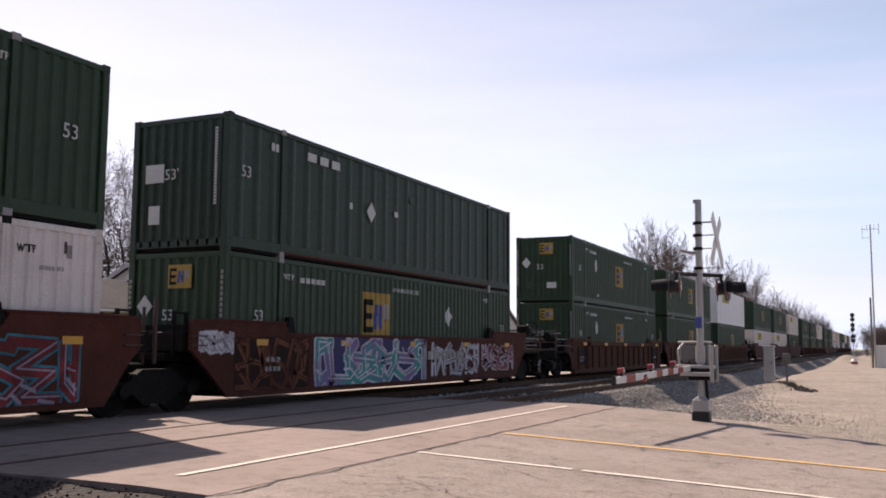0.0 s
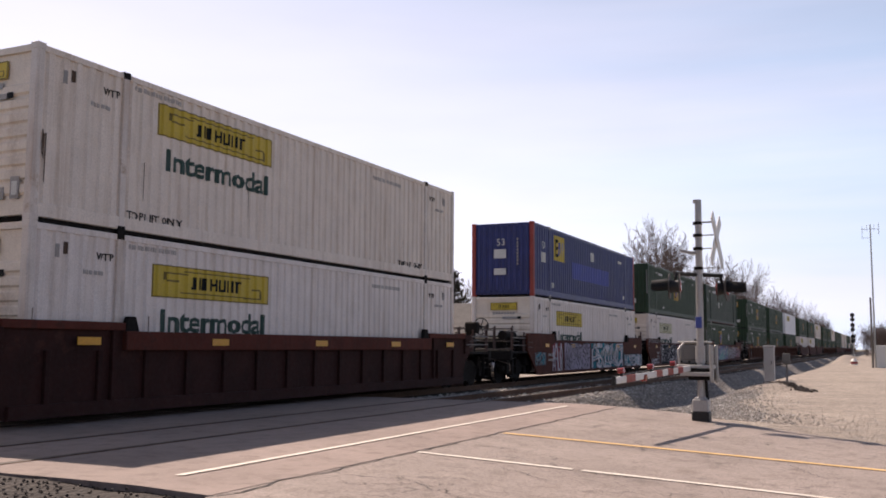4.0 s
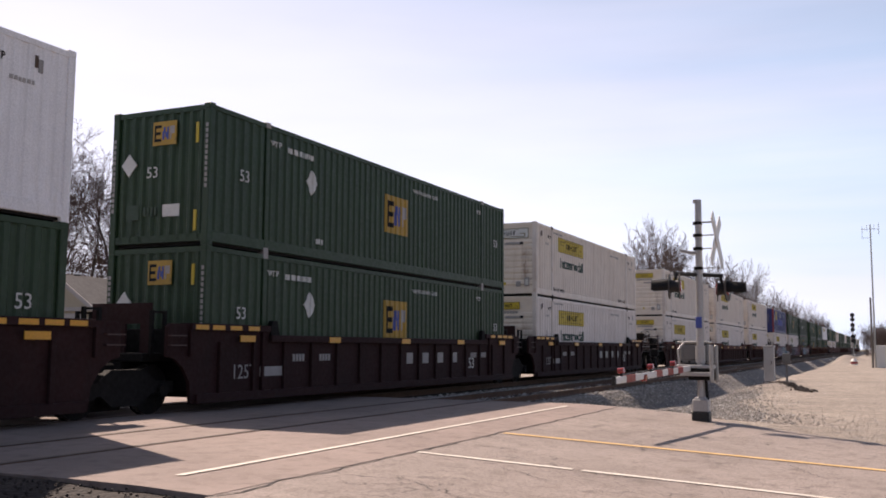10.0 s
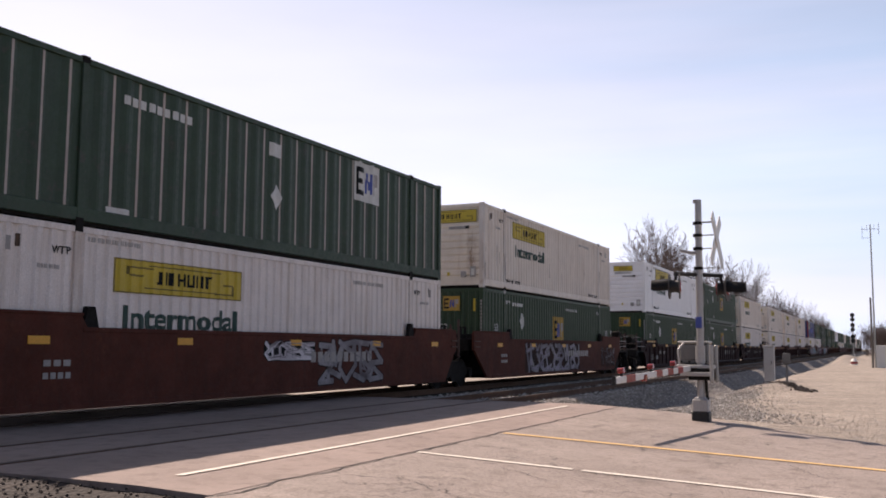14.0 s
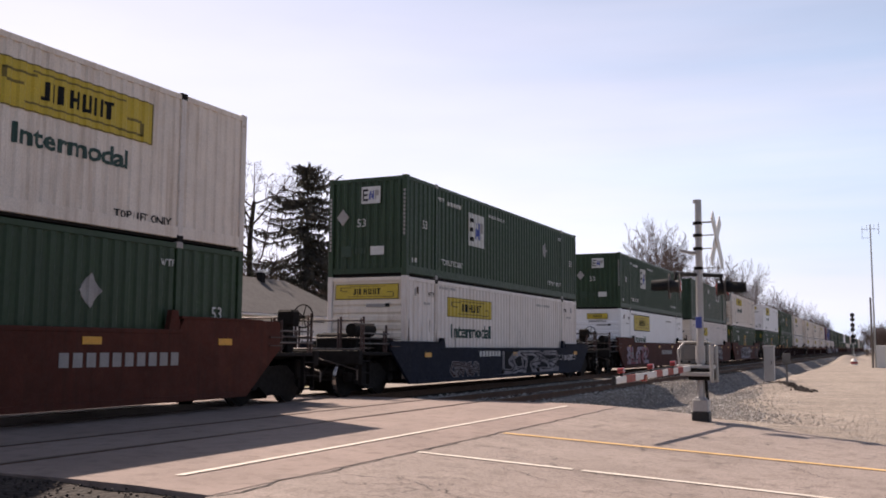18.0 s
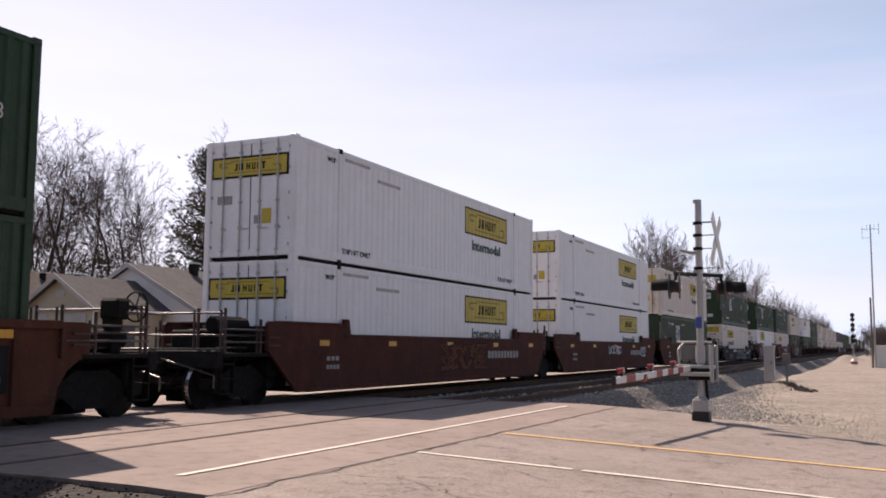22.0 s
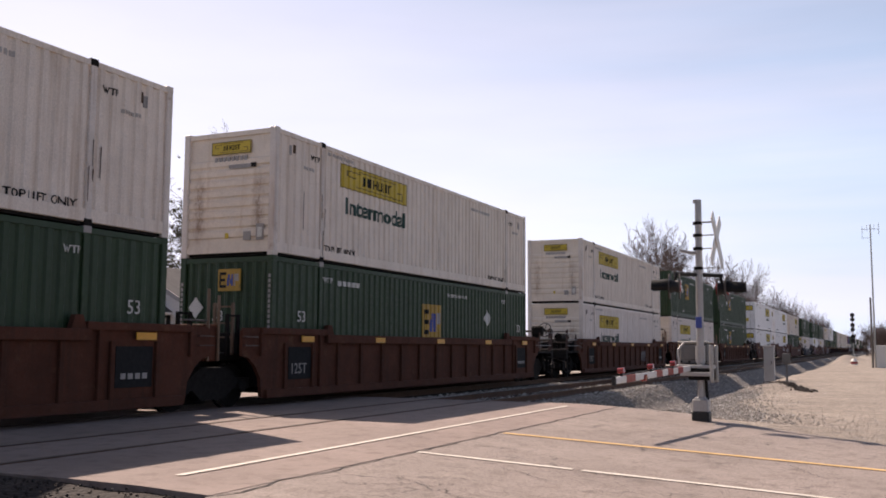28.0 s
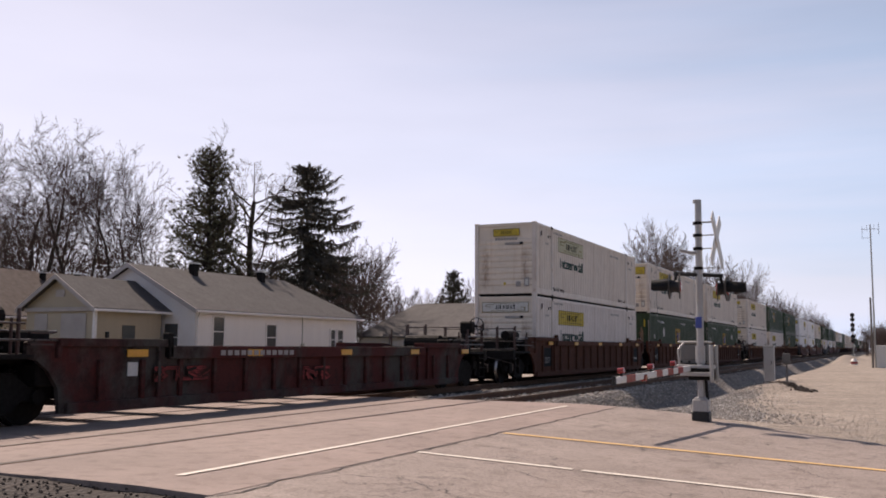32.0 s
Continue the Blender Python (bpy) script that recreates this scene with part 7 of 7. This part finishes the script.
def pine(x, y, seed, height, profile, material, label, z=-0.55, tuft=0.34, dens=1.0):
    """A soft, ragged evergreen: boughs that lift at their ends, each carrying brushes of fine needles, with gaps near the top."""
    rnd = random.Random(seed)
    t = empty("conifer", Matrix.Translation((x, y, z)), label, "tree", "evergreen trees")
    part("trunk", tube(bmesh.new(), (0, 0, 0), (0, 0, height * 0.95), 0.28, 0.04, n=8), BARK, t)
    vs, fs, segs = [], [], []
    for i in range(int(height * 13 * dens)):
        f = rnd.random()
        zz = height * (0.08 + 0.88 * f)
        r = max(0.3, profile(f) * rnd.uniform(0.55, 1.12))
        w = rnd.uniform(0, math.tau)
        d = Vector((math.cos(w), math.sin(w), 0))
        p = Vector((0, 0, zz - r * 0.25))
        rise = rnd.uniform(0.05, 0.55) + 0.5 * f
        mid = p + d * r * 0.55 + Vector((0, 0, r * rise * 0.25))
        end = p + d * r + Vector((0, 0, r * rise))
        segs += [(p, mid, 0.055, 0.035, 1), (mid, end, 0.035, 0.012, 2)]
        for _ in range(max(4, int(r * 3.6))):
            g = rnd.random() ** 0.6
            c = (p.lerp(mid, g / 0.55) if g < 0.55 else mid.lerp(end, (g - 0.55) / 0.45)) + Vector((rnd.gauss(0, 0.28), rnd.gauss(0, 0.28), rnd.gauss(0.05, 0.2)))
            axis = (d * 0.7 + Vector((rnd.gauss(0, 0.4), rnd.gauss(0, 0.4), rnd.uniform(0.1, 0.9)))).normalized()
            for _ in range(15):
                v = (axis + Vector((rnd.gauss(0, 0.55), rnd.gauss(0, 0.55), rnd.gauss(0, 0.55)))).normalized()
                u = v.orthogonal().normalized()
                u.rotate(Quaternion(v, rnd.uniform(0, math.tau)))
                ln = tuft * rnd.uniform(0.55, 1.15)
                k = len(vs)
                vs += [tuple(c - u * ln * 0.075), tuple(c + u * ln * 0.075), tuple(c + v * ln)]
                fs.append((k, k + 1, k + 2))
    tagged(part("boughwork", tubes_mesh(segs, "boughwork", BARK), BARK, t), kind="stuff")
    me = bpy.data.meshes.new("foliage")
    me.from_pydata(vs, [], fs)
    me.materials.append(material)
    tagged(part("foliage", me, material, t), kind="stuff")
    return t


def spruce(x, y, seed, height, radius, label, z=-0.55):
    """A spruce: whorls of long boughs that sag and lift at their tips, with sprays hanging from them and gaps between."""
    rnd = random.Random(seed)
    t = empty("conifer", Matrix.Translation((x, y, z)), label, "tree", "evergreen trees")
    part("trunk", tube(bmesh.new(), (0, 0, 0), (0, 0, height * 0.97), 0.3, 0.03, n=8), BARK, t)
    vs, fs, segs = [], [], []
    zz = height * 0.2
    def spray_leaf(a, v, s2):
        u = v.orthogonal().normalized()
        u.rotate(Quaternion(v, rnd.uniform(0, math.tau)))
        k = len(vs)
        vs.extend([tuple(a - u * s2 * 0.11), tuple(a + u * s2 * 0.11), tuple(a + v * s2)])
        fs.append((k, k + 1, k + 2))
    while zz < height * 0.985:
        f = zz / height
        r0 = min(0.6 * radius, radius * 1.25 * (1 - f) ** 0.74) + 0.3
        for b in range(5):
            w = rnd.uniform(0, math.tau)
            r = r0 * rnd.choice((rnd.uniform(0.45, 0.9), rnd.uniform(0.85, 1.15)))
            d = Vector((math.cos(w), math.sin(w), 0))
            side = Vector((-d.y, d.x, 0))
            rise = 0.45 if f > 0.85 else 0.12 if f > 0.6 else -0.10
            n = 6
            p = Vector((0, 0, zz + rnd.uniform(-0.15, 0.15)))
            for j in range(n):
                g = (j + 1) / n
                q = Vector((0, 0, p.z)) + d * r * g
                q.z = p.z + r / n * (rise - 0.32 * math.sin(g * 3.4) + (0.25 if g > 0.8 else 0))
                segs.append((p.copy(), q.copy(), 0.05 * (1.1 - g) + 0.015, 0.05 * (1.05 - g) + 0.012, 1))
                m = max(5, int(r / n * 30))
                for h in range(m):
                    c = p.lerp(q, rnd.random())
                    off = side * rnd.gauss(0, 0.32 * (1.15 - g) * min(1.3, r * 0.45)) + d * rnd.uniform(-0.05, 0.1)
                    v = (off * 0.8 + d * 0.35 + Vector((0, 0, -0.75 * rnd.random() + (0.1 if f < 0.8 else 0.4)))).normalized()
                    if rnd.random() < 0.45:
                        v = Vector((rnd.gauss(0, 0.16), rnd.gauss(0, 0.16), -1)).normalized()
                    spray_leaf(c + off * 0.7, v, rnd.uniform(0.25, 0.62))
                p = q
        zz += rnd.uniform(0.3, 0.52) * (1.05 - 0.45 * f)
    for _ in range(60):
        spray_leaf(Vector((0, 0, height * rnd.uniform(0.93, 1.0))), Vector((rnd.gauss(0, 0.6), rnd.gauss(0, 0.6), 1)).normalized(), 0.3)
    tagged(part("boughwork", tubes_mesh(segs, "boughwork", BARK), BARK, t), kind="stuff")
    me = bpy.data.meshes.new("foliage")
    me.from_pydata(vs, [], fs)
    me.materials.append(NEEDLE)
    tagged(part("foliage", me, NEEDLE, t), kind="stuff")
    return t


def place(heading, dist):
    """A spot in the direction that many degrees left of the track's heading, dist metres from the camera."""
    w = radians(heading)
    return EYE.x - dist * math.sin(w), dist * math.cos(w)


def bush(x, y, seed, w, h, material, label, z=-0.5, leafy=True):
    rnd = random.Random(seed)
    t = empty("shrub", Matrix.Translation((x, y, z)), label, "shrub")
    segs = limbs(seed, h, 0.6, 3, 0.05, 4, first=0.1, dense=0.75)
    k = h / max(s[1].z for s in segs)
    segs = [(a * k, b * k, max(r0 * k, 0.012), max(r1 * k, 0.01), lv) for a, b, r0, r1, lv in segs]
    tagged(part("boughwork", tubes_mesh(segs, "boughwork", TWIG), TWIG, t), kind="stuff")
    if leafy:
        vs, fs = [], []
        for _ in range(260):
            v = Vector((rnd.gauss(0, 1), rnd.gauss(0, 1), rnd.gauss(0, 0.8)))
            v = v.normalized() * rnd.uniform(0.5, 1) ** 0.5
            needles(rnd, vs, fs, Vector((v.x * w / 2, v.y * w / 2, h * 0.5 + v.z * h * 0.48)), 0.22, 8)
        me = bpy.data.meshes.new("leaves")
        me.from_pydata(vs, [], fs)
        me.materials.append(material)
        part("leaves", me, material, t)
    return t
# heading in degrees left of the track, distance, height, stems, stem radius, spread
for k, (hd, dist, ht, fork, tr, sp) in enumerate([(49.4, 80, 18.4, 3, 0.30, 1.0), (52.6, 84, 22.0, 2, 0.36, 0.9), (46.0, 80, 19.8, 3, 0.26, 0.42), (43.1, 82, 17.4, 2, 0.20, 0.2), (47.8, 92, 19.0, 1, 0.30, 0.6), (44.6, 112, 16, 1, 0.2, 0.6), (49.2, 112, 21, 1, 0.3, 0.6), (42.0, 108, 15, 2, 0.18, 0.5), (51.4, 116, 23, 1, 0.3, 0.6), (45.3, 120, 15, 1, 0.2, 0.6), (48.8, 96, 17, 3, 0.2, 0.8), (51.2, 94, 19, 1, 0.3, 0.7), (47.0, 104, 17, 2, 0.2, 0.5)]):
    x, y = place(hd, dist)
    bare_tree(x, y, 30 + k, ht, sp, 4 if dist < 100 else 3, tr, fork, min_r=0.012 if dist < 100 else 0.02, first=0.22 if sp > 0.5 else 0.35)
x, y = place(39.3, 74)
pine(x, y, 3, 17.6, lambda f: 5.0 * (0.7 + 1.15 * f if f < 0.26 else 1.0 - 0.55 * (f - 0.26) / 0.5 if f < 0.76 else 0.45 - 1.1 * (f - 0.76)) * (1 + 0.16 * math.sin(f * 23)), NEEDLE_PINE, "dense olive pine with a ragged open top", dens=2.0)
x, y = place(36.9, 80)
bare_tree(x, y, 58, 20.0, 0.8, 4, 0.6, 1, 0.13, min_r=0.014, first=0.36, toward=(0.905, 0.425), label="tall leaning leafless tree between evergreens")
x, y = place(33.5, 76)
spruce(x, y, 8, 16.6, 7.8, "tall dark spruce with drooping tiers")
x, y = place(24.5, 120)
pine(x, y, 12, 11.6, lambda f: 3.0 * (1 - f) ** 0.55, NEEDLE, "small dark evergreen behind the roofs", tuft=0.6)
# heading, distance, height of the thin-stemmed growth behind the roofs
for k, (hd, dist, ht) in enumerate([(37.6, 90, 10), (36.4, 94, 11), (34.9, 92, 11), (32.2, 90, 12), (31.4, 94, 13.5), (30.8, 97, 13.5), (30.2, 100, 13.5), (29.6, 112, 13), (29.1, 116, 12), (31.8, 84, 9), (28.6, 124, 10), (27.9, 125, 9.5), (27.3, 126, 10), (26.2, 128, 10), (25.4, 128, 10), (23.6, 135, 12), (22.5, 140, 11), (40.6, 92, 9), (41.6, 90, 9), (33.2, 96, 11), (31.0, 90, 11), (30.5, 92, 10), (32.6, 98, 13), (31.7, 100, 13), (38.6, 96, 11), (36.9, 100, 12), (37.2, 86, 9), (35.6, 86, 9), (36.0, 90, 10), (34.2, 88, 9), (33.6, 84, 8), (32.6, 86, 9), (35.2, 98, 12), (38.0, 88, 9)]):
    x, y = place(hd, dist)
    bare_tree(x, y, 70 + k, ht, 0.3, 3, 0.08, 4, twig=THICKET_TWIG, min_r=0.018, first=0.15, dense=0.68, label="leafless thicket of thin brown stems", group="thicket")
x, y = place(51.0, 49)
bush(x, y, 4, 5.0, 2.9, EVERGREEN_BUSH, "dark green yard shrub")

# the woods along the far side of the tracks
TREE_KINDS = []
for k in range(5):
    TREE_KINDS.append(bare_tree((-11.6, -13.5, -14.0, -17.5, -18)[k], 116 + 9 * k, 200 + k, (18.5, 19, 20, 18.5, 20.5)[k], (0.42, 0.3, 0.36, 0.25, 0.36)[k], 3, 0.26, (1, 2, 1, 2, 1)[k], twig=TWIG_FAR, min_r=0.024, dense=0.85, first=0.25, group="woods along the track", label="leafless tree in the woods along the track"))
rw = random.Random(77)
for k in range(84):
    f = k / 83
    y = 138 + 415 * f ** 1.3
    x = -11.5 - abs(rw.gauss(0, 5.0)) - 4 * max(0, 1 - k / 8)
    x = max(x, 13.4 - 0.2235 * y + rw.uniform(0, 3))
    s = rw.uniform(0.62, 1.02)
    o = copy_thing(rw.choice(TREE_KINDS), pose(x, y, -0.5, 0, 0, rw.uniform(0, 360)))
    o.scale = (s, s, s)
for x, y, q in ((-12.0, 172, 0.94), (-12.4, 186, 1.02), (-13.0, 200, 1.08), (-11.8, 214, 1.0)):
    o = copy_thing(TREE_KINDS[int(y) % 5], pose(x, y, -0.5, 0, 0, y * 37.0))
    o.scale = (q, q, q)
for k in range(8):
    o = copy_thing(rw.choice(TREE_KINDS), pose(23 + rw.uniform(0, 34), 240 + 17 * k, -0.5, 0, 0, rw.uniform(0, 360)))
    q = rw.uniform(0.5, 0.8)
    o.scale = (q, q, q)
for k in range(16):
    o = copy_thing(rw.choice(TREE_KINDS), pose(9.0 + rw.uniform(0, 5), 236 + 16 * k, -0.5, 0, 0, rw.uniform(0, 360)))
    q = rw.uniform(0.34, 0.5)
    o.scale = (q, q, q)
for k in range(22):
    o = copy_thing(rw.choice(TREE_KINDS), pose(-2 + 1.9 * k + rw.uniform(-1, 1), 540 + 18 * (k % 4), -0.5, 0, 0, rw.uniform(0, 360)))
    q = rw.uniform(0.55, 0.85)
    o.scale = (q, q, q)
for k in range(7):
    bush(12.35 + 0.55 * k, 150 + 7 * (k % 3), 300 + k, 4, 5.2 + 0.6 * (k % 3), EVERGREEN_BUSH, "leafless brown brush at the edge of the lot", leafy=False)


def motions():
    """All that moves: every car and every box rolls north with the train."""
    times = [0, 0.5, 1.0, 1.5, 3, 6, 10, 14, 18, 22, 26, 30, 32]
    for ob, s, z in TRAIN:
        walk(ob, [(t, Matrix.Translation((0, s + rolled(t), z))) for t in times])
    # wheels roll while they pass the crossing
    r = 0.46
    for w, yy, s, side in WHEELS:
        if s > 45:
            continue
        base = Matrix.Translation((0, yy, r))
        turn = Matrix.Rotation(math.pi, 4, "Z") if side < 0 else Matrix()
        rows = [(0.0, base @ turn)]
        ang, y_on = 0.0, 9.0
        for k in range(1, 48):
            y = y_on + 0.66 * k
            # the time at which the car's truck has come to y
            d = y - s
            if d <= 14.6 * 1.05:
                continue
            t = (14.6 - math.sqrt(14.6 ** 2 - 4 * 0.00875 * d)) / (2 * 0.00875)
            if t > 31.9:
                break
            ang -= 0.66 / r
            rows.append((t, base @ Matrix.Rotation(ang, 4, "X") @ turn))
        rows.append((32.0, rows[-1][1]))
        walk(w, rows)


motions()
